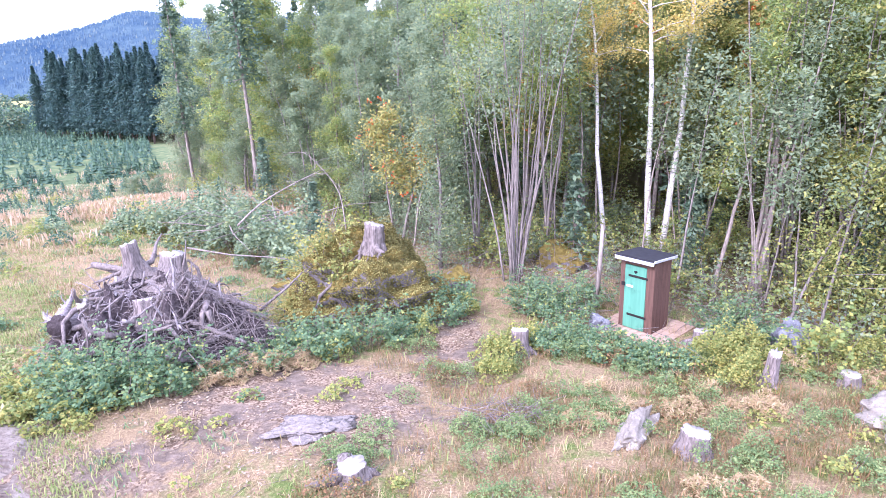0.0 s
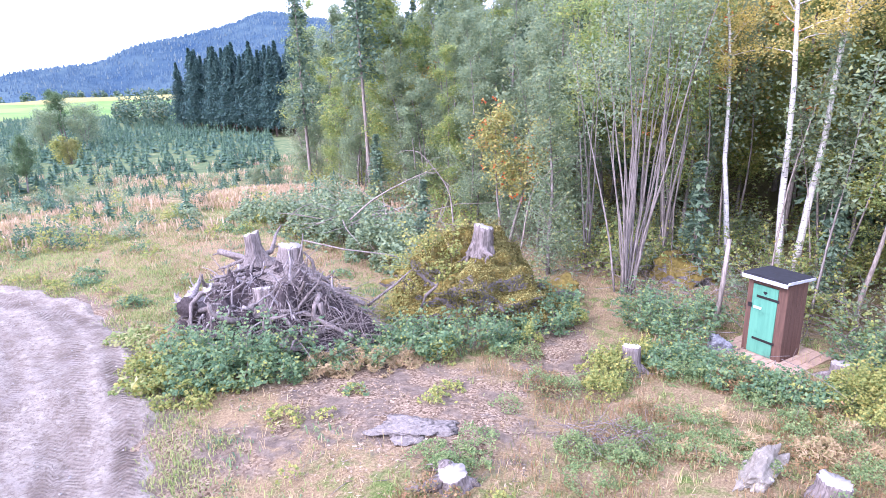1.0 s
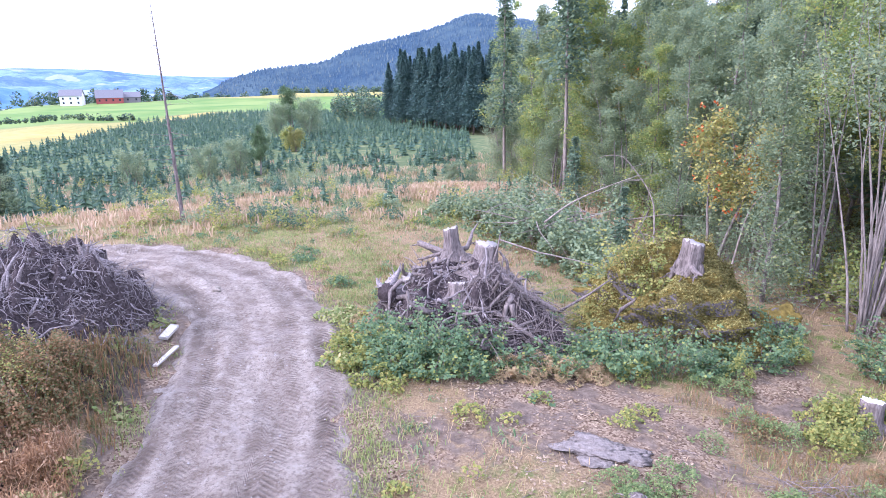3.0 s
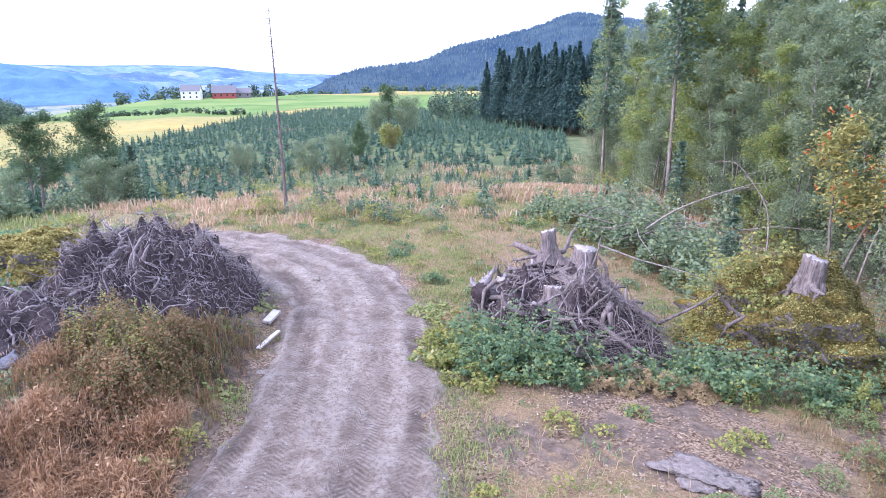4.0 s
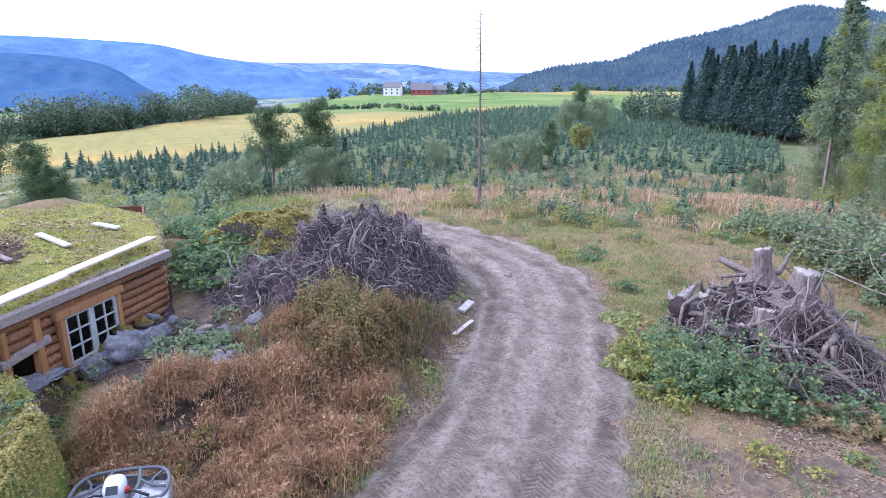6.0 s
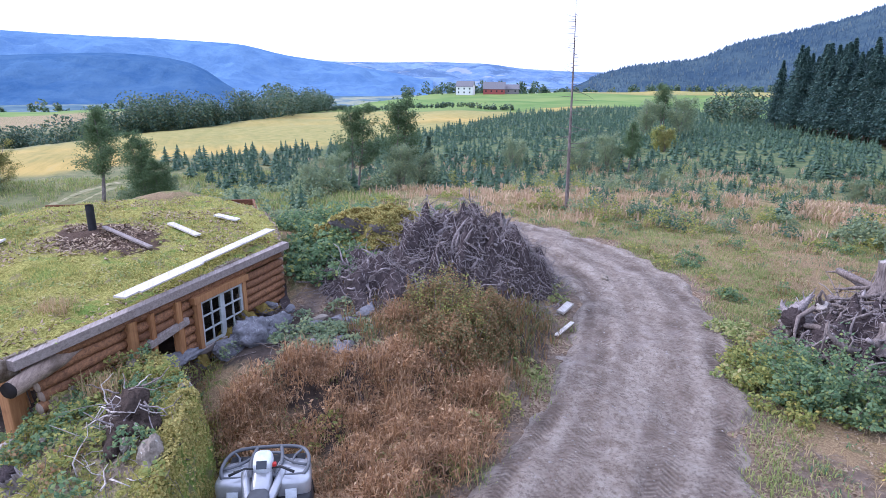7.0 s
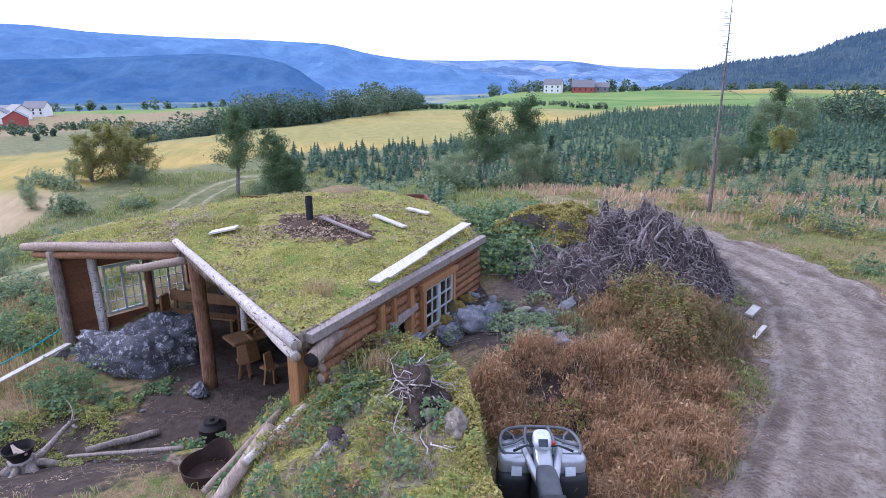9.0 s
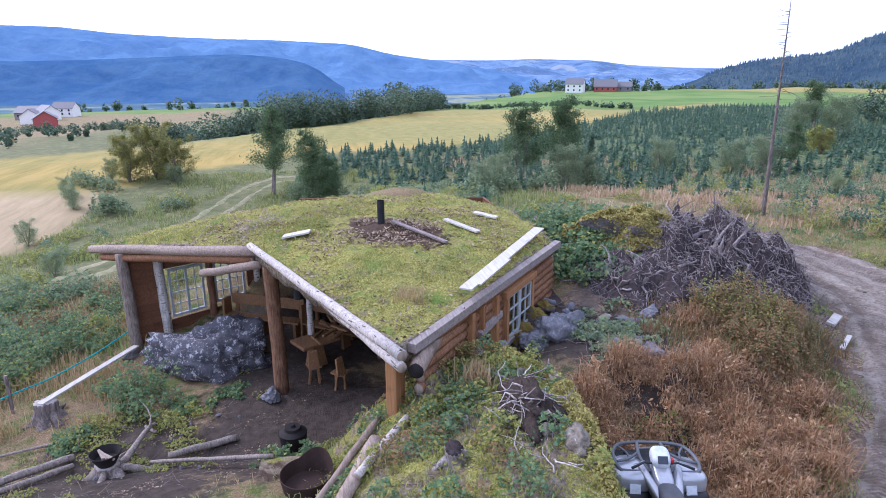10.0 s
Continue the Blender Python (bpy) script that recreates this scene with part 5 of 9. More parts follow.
for s, w in ((1.69, 0.15), (2.70, 0.11), (2.10, 0.07)):
    part("post", box((w, 0.14, 1.25), wall_at(s, 0.92, 0.07), (0, 0, math.degrees(math.atan2(wd[1], wd[0]))), 0.012), M_LOG_LIGHT, shelter, "squared orange-brown post")
part("lintel", beam(wall_at(1.98, 1.02, 0.09), wall_at(2.9, 1.13, 0.09), 0.12, 0.13), M_FASCIA, shelter, "slanting pale board over the opening")
part("fascia_board", beam(wall_at(-0.25, 1.70, 0.10), wall_at(6.05, 1.74, 0.10), 0.16, 0.15), M_FASCIA, shelter, "weathered grey board along the eave")
# the small window in the log wall
win = part("window", beam(wall_at(3.12, 0.88, 0.085), wall_at(3.22, 0.88, 0.085), 0.14, 1.06), M_LOG_LIGHT, shelter, "twelve-pane window in an orange wooden frame")
part("jamb", beam(wall_at(4.42, 0.88, 0.085), wall_at(4.52, 0.88, 0.085), 0.14, 1.06), M_LOG_LIGHT, win)
part("head", beam(wall_at(3.05, 1.43, 0.10), wall_at(4.60, 1.44, 0.10), 0.14, 0.13), M_LOG_LIGHT, win)
part("sill", beam(wall_at(3.05, 0.40, 0.11), wall_at(4.60, 0.40, 0.11), 0.16, 0.10), M_FASCIA, win)
for s in (3.25, 3.79, 3.85, 4.39):
    part("stile", beam(wall_at(s - 0.03, 0.91, 0.10), wall_at(s + 0.03, 0.91, 0.10), 0.05, 0.92, 0.004), M_FRAME, win)
for s in (3.52, 4.12):
    part("glazing_bar", beam(wall_at(s - 0.014, 0.91, 0.11), wall_at(s + 0.014, 0.91, 0.11), 0.035, 0.88, 0.003), M_FRAME, win)
for z in (0.48, 0.76, 1.05, 1.34):
    part("glazing_bar", beam(wall_at(3.24, z, 0.11), wall_at(4.40, z, 0.11), 0.036, 0.05 if z in (0.48, 1.34) else 0.028, 0.003), M_FRAME, win)
pane = part("pane", beam(wall_at(3.24, 0.91, 0.10), wall_at(4.40, 0.91, 0.10), 0.008, 0.88, 0), M_GLASS, win)
pane.visible_shadow = False
# end wall beyond the window, half sunk in the bank
for z in np.arange(0.2, 1.55, 0.17):
    seed += 1
    part_of(shelter, "wall_log", log_mesh("wall_log", (-14.25, 0.20, z), (-16.6, 0.30, z), 0.095, M_LOG, seed, M_SAWN, 10))
# corner post, eave log and poles of the open side
part("corner_post", box((0.27, 0.20, 1.6), (-9.98, -3.98, 0.75), (0, 0, -40), 0.03), M_LOG_LIGHT, shelter, "short squared orange corner post")
part_of(shelter, "corner_log", log_mesh("corner_log", (-10.9, -3.05, 1.42), (-9.22, -3.78, 1.47), 0.135, M_LOG_GREY, 7, M_IRON, 16), "log end jutting from the corner")
part_of(shelter, "edge_pole", log_mesh("edge_pole", (-15.12, -6.58, 1.84), (-9.20, -3.96, 1.74), 0.085, M_POLE, 8, M_SAWN, 12, 1.1), "pale peeled pole along the roof edge")
part_of(shelter, "edge_pole", log_mesh("edge_pole", (-12.0, -5.10, 1.66), (-9.12, -3.98, 1.60), 0.075, M_POLE, 9, M_SAWN, 12, 1.1), "pale peeled pole along the roof edge")
part_of(shelter, "round_post", log_mesh("round_post", (-14.55, -6.08, -1.75), (-14.75, -6.15, 1.72), 0.165, M_POST, 10, M_SAWN, 14, 0.95), "thick peeled reddish post")
part_of(shelter, "round_post", log_mesh("round_post", (-17.75, -10.02, -1.75), (-17.95, -10.15, 1.05), 0.15, M_POST_GREY, 11, M_SAWN, 14, 0.95), "grey round post")
part_of(shelter, "birch_post", log_mesh("birch_post", (-18.35, -9.35, -1.75), (-18.40, -9.40, 1.15), 0.125, M_BARK_BIRCH, 12, M_SAWN, 12, 0.98), "birch-bark post")
part_of(shelter, "round_post", log_mesh("round_post", (-19.05, -8.22, -1.75), (-19.05, -8.22, 1.2), 0.11, M_POST, 13, M_SAWN, 12), "dark round post")
part_of(shelter, "birch_post", log_mesh("birch_post", (-19.7, -7.0, -1.75), (-19.7, -7.0, 1.3), 0.10, M_BARK_BIRCH, 14, M_SAWN, 12), "birch-bark post")
part_of(shelter, "birch_post", log_mesh("birch_post", (-16.2, -5.4, -1.75), (-16.2, -5.4, 1.6), 0.085, M_BARK_BIRCH, 14, M_SAWN, 12), "slim birch-bark post")
part_of(shelter, "eave_log", log_mesh("eave_log", (-15.0, -6.42, 1.74), (-18.75, -11.1, 1.02), 0.125, M_LOG_GREY, 15, M_SAWN, 14), "greyed round eave log")
part_of(shelter, "eave_log", log_mesh("eave_log", (-15.1, -6.50, 1.52), (-18.45, -10.75, 0.85), 0.105, M_LOG, 16, M_SAWN, 14), "reddish split eave log")
part_of(shelter, "tie_log", log_mesh("tie_log", (-14.85, -6.35, 1.48), (-15.6, -7.75, 1.12), 0.10, M_LOG_GREY, 17, M_SAWN, 14), "short log jutting out under the roof")
# back wall with its two leaded windows
BA, BB = np.array((-18.0, -10.2)), np.array((-20.6, -5.6))
bd = (BB - BA) / np.linalg.norm(BB - BA)


def back_at(s, z, out=0.0):
    return (BA[0] + bd[0] * s + bd[1] * out, BA[1] + bd[1] * s - bd[0] * out, z)


for z in np.arange(-1.6, 1.0, 0.2):
    part("panel_board", beam(back_at(0.1, z), back_at(0.92, z), 0.05, 0.195, 0.006), M_SHADE_PANEL, shelter)
for z in np.arange(-1.6, -1.12, 0.2):
    part("panel_board", beam(back_at(0.92, z), back_at(5.3, z + 0.16), 0.05, 0.195, 0.006), M_SHADE_PANEL, shelter)
part("panel_board", beam(back_at(3.35, 0.2), back_at(5.3, 0.2), 0.06, 2.4, 0.006), M_SHADE_PANEL, shelter, "dark board wall at the back")
part("panel_board", beam((-20.6, -5.6, 0.1), (-19.6, 0.1, 0.1), 0.06, 3.4, 0.006), M_SHADE_PANEL, shelter, "dark board wall at the back")
part("panel_board", beam((-19.6, 0.05, 0.1), (-14.3, 0.0, 0.1), 0.06, 3.4, 0.006), M_SHADE_PANEL, shelter, "dark board wall at the back")
part("panel_board", beam(wall_at(0.4, -0.6, -0.16), wall_at(5.8, -0.6, -0.16), 0.06, 1.9, 0.006), M_SHADE_PANEL, shelter, "dark board wall below the window")
for s0, s1, z0, z1 in ((1.10, 2.05, -0.98, 0.36), (2.34, 3.25, -0.85, 0.36)):
    w2 = part("window", beam(back_at(s0, z0, 0.06), back_at(s1, z0 + 0.05, 0.06), 0.08, 0.07, 0.005), M_FRAME, shelter, "pale leaded window with eighteen small panes")
    part("head", beam(back_at(s0, z1, 0.06), back_at(s1, z1, 0.06), 0.08, 0.07, 0.005), M_FRAME, w2)
    for s in (s0 + 0.03, (s0 + s1) / 2, s1 - 0.03):
        part("stile", beam(back_at(s - 0.032, (z0 + z1) / 2, 0.06), back_at(s + 0.032, (z0 + z1) / 2, 0.06), 0.07, z1 - z0, 0.005), M_FRAME, w2)
    for f in (0.25, 0.75):
        s = s0 + (s1 - s0) * f
        part("glazing_bar", beam(back_at(s - 0.012, (z0 + z1) / 2, 0.06), back_at(s + 0.012, (z0 + z1) / 2, 0.06), 0.04, z1 - z0, 0.003), M_FRAME, w2)
    for f in (0.25, 0.5, 0.75):
        part("glazing_bar", beam(back_at(s0, z0 + (z1 - z0) * f, 0.06), back_at(s1, z0 + (z1 - z0) * f, 0.06), 0.04, 0.024, 0.003), M_FRAME, w2)
    pane = part("pane", beam(back_at(s0, (z0 + z1) / 2, 0.06), back_at(s1, (z0 + z1) / 2, 0.06), 0.008, z1 - z0, 0), M_GLASS, w2)
    pane.visible_shadow = False
    part("wall_head", beam(back_at(s0 - 0.1, z1 + 0.45), back_at(s1 + 0.2, z1 + 0.45), 0.06, 0.8, 0.005), M_SHADE_PANEL, shelter)

# things on the roof
pipe = thing("stove_pipe", "black metal stove pipe rising from the turf roof", "stove pipe")
zr = under_roof(-15.37, -3.6)
bm = bmesh.new()
bmesh.ops.create_cone(bm, segments=20, radius1=0.085, radius2=0.085, depth=0.62, matrix=pose(-15.37, -3.6, zr + 0.24), cap_ends=False)
bmesh.ops.create_cone(bm, segments=20, radius1=0.07, radius2=0.07, depth=0.62, matrix=pose(-15.37, -3.6, zr + 0.24), cap_ends=False)
part("pipe", bm, M_STEEL, pipe, smooth=True)
for a, b, w in (((-11.0, -2.62), (-14.75, 0.10), 0.24), ((-11.2, -2.36), (-12.5, -1.4), 0.15)):
    plank = thing("loose_board", "long pale bare board lying on the roof's edge", "board", "boards on the roof")
    part("plank", beam((*a, 1.99), (*b, 2.0), w, 0.03, 0.004), M_WHITE_BOARD, plank)
for a, b, w, lab in (((-15.2, -3.35), (-13.85, -2.35), 0.10, "weathered batten lying by the stove pipe"), ((-15.45, -2.05), (-14.55, -1.45), 0.15, "short pale board lying on the turf"), ((-16.5, -1.05), (-16.1, -0.55), 0.2, "short pale board lying on the turf"),
                     ((-15.35, -5.85), (-15.25, -5.25), 0.3, "short pale board lying on the turf")):
    plank = thing("loose_board", lab, "board")
    part("plank", beam((*a, under_roof(*a) + 0.09), (*b, under_roof(*b) + 0.09), w, 0.04, 0.004), M_FASCIA if "batten" in lab else M_WHITE_BOARD, plank)

# ---- under the roof: boulder, benches, table, stools, firewood ----
boulder = tagged(new("boulder", rock_mesh("boulder", (1.1, 2.2, 1.08), 5, M_DARK_ROCK, 0.34, 0.55, 5)), "dark lichen-spotted boulder lying under the roof's edge", "boulder")
boulder.matrix_basis = pose(-16.55, -7.75, -1.58, 0, 0, -28)


def bench(a, b, seat_z, label):
    ob = thing("bench", label, "bench", "benches under the roof")
    a, b = np.array(a, float), np.array(b, float)
    d = (b - a) / np.linalg.norm(b - a)
    back = np.array((-d[1], d[0])) * 0.24
    part("seat", beam((*a, seat_z), (*b, seat_z), 0.36, 0.055), M_PLANK, ob)
    part("backrest", beam((*(a + back), seat_z + 0.42), (*(b + back), seat_z + 0.42), 0.05, 0.32), M_PLANK, ob)
    for f in (0.06, 0.5, 0.94):
        p = a + (b - a) * f
        part("leg", box((0.3, 0.08, 0.46), (p[0], p[1], seat_z - 0.25), (0, 0, math.degrees(math.atan2(d[1], d[0])) + 90), 0.008), M_PLANK, ob)
        q = p + back * 1.1
        part("stake", box((0.09, 0.06, 1.0), (q[0], q[1], seat_z + 0.12), (0, 0, math.degrees(math.atan2(d[1], d[0]))), 0.008), M_PLANK, ob)
    part("end_board", box((0.4, 0.06, 0.95), (a[0] - d[0] * 0.03, a[1] - d[1] * 0.03, seat_z + 0.02), (0, 0, math.degrees(math.atan2(d[1], d[0])) + 90), 0.01, (0.8, 1)), M_PLANK, ob)
    return ob


bench((-18.65, -7.75), (-17.6, -5.7), -1.1, "rough plank bench with a plank backrest")
bench((-17.6, -5.55), (-15.9, -3.5), -1.1, "rough plank bench with a plank backrest")
slab = thing("table", "low slab table of split logs on a wide foot", "table")
part("tabletop", box((0.7, 1.05, 0.09), (-15.9, -5.3, -0.92), (0, 0, 30), 0.03), M_PLANK, slab)
part("foot", box((0.4, 0.45, 0.62), (-15.9, -5.3, -1.28), (0, 0, 30), 0.04, (0.6, 0.6)), M_PLANK, slab)
for x, y, t in ((-14.9, -5.35, 20), (-14.5, -4.75, 50)):
    zf = float(height(x, y))
    st = thing("log_stool", "small wooden stool with a carved back", "stool", "stools by the table")
    part("seat", box((0.34, 0.30, 0.06), (x, y, zf + 0.42), (0, 0, t), 0.02), M_PLANK, st)
    part("backrest", box((0.05, 0.28, 0.42), (x + 0.13, y, zf + 0.64), (0, -8, t), 0.02, (1, 0.8)), M_PLANK, st)
    for dx, dy in ((-0.11, -0.1), (0.11, -0.1), (-0.11, 0.1), (0.11, 0.1)):
        part("leg", box((0.05, 0.05, 0.44), (x + dx, y + dy, zf + 0.2), (dy * 60, dx * 60, t), 0.006), M_PLANK, st)
rng = np.random.default_rng(21)
for k in range(26):
    a = rng.uniform(-40, 40)
    x, y, z = -16.25 + rng.normal() * 0.35, -4.55 + rng.normal() * 0.4, -0.84 + 0.05 * (k // 6) + 0.02 * rng.random()
    split = tagged(new("firewood", None), "split stick of firewood heaped on the table", "firewood", "heap of firewood")
    part("stick", beam((x - 0.3 * math.cos(radians(a)), y - 0.3 * math.sin(radians(a)), z), (x + 0.3 * math.cos(radians(a)), y + 0.3 * math.sin(radians(a)), z + 0.03 * rng.normal()), 0.07, 0.06, 0.01), M_PLANK, split)
lantern = thing("hanging_lantern", "dark metal lantern hanging from the roof edge", "lantern")
bm = bmesh.new()
bmesh.ops.create_cone(bm, segments=14, radius1=0.10, radius2=0.10, depth=0.26, matrix=pose(-14.1, -5.55, 1.02), cap_ends=True)
bmesh.ops.create_cone(bm, segments=14, radius1=0.11, radius2=0.02, depth=0.12, matrix=pose(-14.1, -5.55, 1.21), cap_ends=True)
bmesh.ops.create_cone(bm, segments=6, radius1=0.008, radius2=0.008, depth=0.4, matrix=pose(-14.1, -5.55, 1.45), cap_ends=True)
part("lamp_body", bm, M_STEEL, lantern)


from mathutils.bvhtree import BVHTree

# ---- the mossy mound beside the shelter ----
def mound_side(x):
    """Edge of the mound towards the track."""
    return np.interp(x, (-11.2, -10.5, -10.14, -9.87, -9.2, -8.6, -7.6, -6.5, -5.5), (-2.2, -1.95, -1.7, -1.49, -1.36, -1.36, -1.48, -1.66, -1.8))


def mound_top(x, y):
    g = height(x, y)
    north = mound_side(x) + 0.07 * waves(x, y, 1.3, 3.0) + 0.03 * waves(x, y, 0.4, 1.0)
    edge = sm(0.0, 0.26, north - y) * sm(-11.3, -10.5, x + 0.1 * waves(x, y, 1.1)) * (1 - sm(-5.6, -4.5, x))
    fall = y + 0.2 * waves(x, y, 2.2) - 0.45 * sm(-8.6, -9.6, x)
    top = np.interp(fall, (-5.7, -5.1, -4.6, -4.15, -3.5, -2.8, -1.4), (-0.6, -0.05, 0.36, 0.58, 0.86, 1.06, 1.16)) + 0.06 * waves(x, y, 1.7, 1.0) + 0.045 * waves(x, y, 0.6, 4.0)
    z = g - 0.06 + np.maximum(0.0, top - g + 0.06) * edge
    s = (x + 9.75) * wd[0] + (y + 3.70) * wd[1]
    d = (x + 9.75) * wo[0] + (y + 3.70) * wo[1]
    bank = 1.12 - 0.27 * s + 0.05 * waves(x, y, 0.7) - 0.75 * np.maximum(0, d - 0.05)
    return np.where((s > 0.05) & (s < 3.6) & (d > -0.12), np.maximum(z, bank * sm(0.05, 0.25, s) + z * (1 - sm(0.05, 0.25, s))), z)


mx, my = np.meshgrid(np.arange(-12.9, -4.3, 0.075), np.arange(-6.2, -0.5, 0.075))
mz = mound_top(mx, my)
mound = new("mossy_mound", raw_mesh("mossy_mound", np.stack([mx, my, mz], -1).reshape(-1, 3), grid_faces(*mx.shape), M_TURF, True))
tagged(mound, "low rock mound grown over with moss, herbs and twigs", "mound")
attribute(mound, "soil", bump(mx, my, -8.7, -2.3, 0.45, 0.35) + 0.8 * sm(0.10, -0.02, mound_side(mx) - my) + sm(0.25, 0.05, mz - height(mx, my)) * sm(-2.6, -3.2, my) * 0.9)
attribute(mound, "litter", 0.56 + 0.2 * bump(mx, my, -8.0, -2.4, 0.9, 0.5) - 0.6 * sm(0.9, 0.2, mound_side(mx) - my))


def top_at(x, y):
    return float(max(mound_top(np.array(x), np.array(y)), height(x, y)))


# ---- silver quad bike parked beside the mound ----
M_SILVER = plain("silver_paint", (0.42, 0.43, 0.46), 0.28, 0.45, 0.5, 0.06)
M_BLACK = plain("black_plastic", (0.022, 0.023, 0.026), 0.5, 0, 0.4, 0.2)
M_TYRE = plain("tyre_rubber", (0.016, 0.015, 0.015), 0.85, 0, 0.3, 0.25, 20)
M_SEAT = plain("dark_grey_seat_vinyl", (0.075, 0.08, 0.09), 0.6, 0, 0.4, 0.15)
M_RACK = plain("grey_rack_plastic", (0.115, 0.122, 0.135), 0.5, 0, 0.4)
M_PALE = plain("pale_sticker", (0.60, 0.64, 0.68), 0.5)
M_RED = plain("red_plastic", (0.55, 0.03, 0.02), 0.45)
M_SCREEN = plain("dark_screen", (0.02, 0.03, 0.045), 0.15, 0, 0.6)

quad = thing("quad_bike", "silver quad bike with black seat and grey racks", "quad bike")


def rounded(size, at, turn, power):
    """A swollen, round-edged panel; the smaller the power, the boxier."""
    bm = bmesh.new()
    bmesh.ops.create_uvsphere(bm, u_segments=28, v_segments=16, radius=1.0)
    m = pose(*at, *turn) @ Matrix.Diagonal((size[0] / 2, size[1] / 2, size[2] / 2, 1))
    for v in bm.verts:
        v.co = m @ Vector([math.copysign(abs(c) ** power, c) for c in v.co])
    return bm


def qpart(name, bm, mat, parent=None, label="", smooth=False):
    return part(name, bm, mat, parent or quad, label, smooth)


body = qpart("body", box((0.40, 1.25, 0.34), (0, -0.35, 0.62), (0, 0, 0), 0.07, (0.62, 0.9)), M_BLACK, label="black engine housing", smooth=True)
for s in (-1, 1):
    qpart("fender", rounded((0.46, 0.62, 0.30), (s * 0.355, 0.12, 0.77), (-6, s * 4, s * 5), 0.42), M_SILVER, smooth=True)
    qpart("inner_fender", rounded((0.47, 0.50, 0.52), (s * 0.38, -0.06, 0.46), (-8, 0, s * 4), 0.4), M_BLACK, smooth=True)
    qpart("label_plate", box((0.14, 0.006, 0.12), (s * 0.36, -0.216, 0.775), (-22, 0, s * 4), 0.002), M_PALE)
    qpart("side_panel", rounded((0.11, 0.66, 0.30), (s * 0.145, -0.20, 0.80), (14, s * 22, s * -9), 0.5), M_SILVER, smooth=True)
    bm = bmesh.new()
    bm.free()
    qpart("rear_fender", rounded((0.38, 0.62, 0.26), (s * 0.39, -1.12, 0.70), (6, s * 5, 0), 0.45), M_SILVER, smooth=True)
    for y in (0.18, -1.12):
        bm = bmesh.new()
        bmesh.ops.create_cone(bm, segments=26, radius1=0.315, radius2=0.315, depth=0.25, cap_ends=False, matrix=pose(s * 0.43, y, 0.315, 0, 90, 0))
        bmesh.ops.create_cone(bm, segments=26, radius1=0.315, radius2=0.18, depth=0.03, cap_ends=False, matrix=pose(s * 0.43 + s * 0.14, y, 0.315, 0, 90 * s, 0))
        bmesh.ops.create_cone(bm, segments=26, radius1=0.315, radius2=0.18, depth=0.03, cap_ends=False, matrix=pose(s * 0.43 - s * 0.14, y, 0.315, 0, -90 * s, 0))
        for k in range(18):
            a = k * 20
            add_box(bm, (0.24, 0.035, 0.03), (s * 0.43, y + 0.318 * math.cos(radians(a)), 0.315 + 0.318 * math.sin(radians(a))), (a + 90, 0, 0), 0)
        wheel = qpart("wheel", bm, M_TYRE, label="knobbly black tyre")
        bm = bmesh.new()
        bmesh.ops.create_cone(bm, segments=20, radius1=0.18, radius2=0.15, depth=0.2, cap_ends=True, matrix=pose(s * 0.43, y, 0.315, 0, 90 * s, 0))
        qpart("rim", bm, M_SILVER, wheel)
bm = bmesh.new()
add_box(bm, (0.24, 0.42, 0.16), (0, -0.12, 0.90), (18, 0, 0), 0.06, (0.6, 0.8))
bm.free()
qpart("tank_cover", rounded((0.25, 0.50, 0.20), (0, -0.10, 0.91), (18, 0, 0), 0.6), M_SILVER, smooth=True)
qpart("seat", rounded((0.30, 0.86, 0.20), (0, -0.70, 0.86), (3, 0, 0), 0.6), M_SEAT, label="black padded seat", smooth=True)
qpart("tail_seat", box((0.36, 0.34, 0.16), (0, -1.12, 0.93), (8, 0, 0), 0.06, (0.85, 0.9)), M_BLACK, smooth=True)
pod = qpart("instrument_pod", rounded((0.25, 0.30, 0.19), (0, 0.04, 1.08), (24, 0, 0), 0.65), M_PALE, label="pale instrument pod", smooth=True)
qpart("display", box((0.13, 0.10, 0.02), (0, -0.085, 1.125), (52, 0, 0), 0.01), M_SCREEN, pod, "dark display")
qpart("hazard_switch", box((0.05, 0.06, 0.06), (0.145, 0.0, 1.06), (0, 0, 0), 0.015), M_RED, pod, "red switch")
bars = qpart("handlebar", box((0.04, 0.04, 0.16), (0, -0.02, 0.98), (0, 0, 0), 0.008), M_BLACK, label="black handlebar")
for s in (-1, 1):
    bar = part_of(bars, "grip", wood("grip", [(np.array([[s * 0.04, -0.02, 1.02], [s * 0.22, -0.03, 1.05], [s * 0.40, -0.13, 1.03]]), [0.014, 0.014, 0.019])], M_BLACK, 10))
    part_of(bars, "brake_lever", wood("brake_lever", [(np.array([[s * 0.2, 0.02, 1.04], [s * 0.36, -0.05, 1.03]]), [0.007, 0.006])], M_SILVER, 6))
rack = part_of(quad, "front_rack", wood("front_rack", [(spline([(-0.50, -0.04, 0.92), (-0.55, 0.10, 0.93), (-0.54, 0.32, 0.94), (-0.46, 0.48, 0.95), (-0.30, 0.54, 0.96), (0, 0.55, 0.965), (0.30, 0.54, 0.96), (0.46, 0.48, 0.95), (0.54, 0.32, 0.94), (0.55, 0.10, 0.93), (0.50, -0.04, 0.92)], 0.04), 0.025)], M_RACK, 8), "grey plastic front rack with cut-outs")
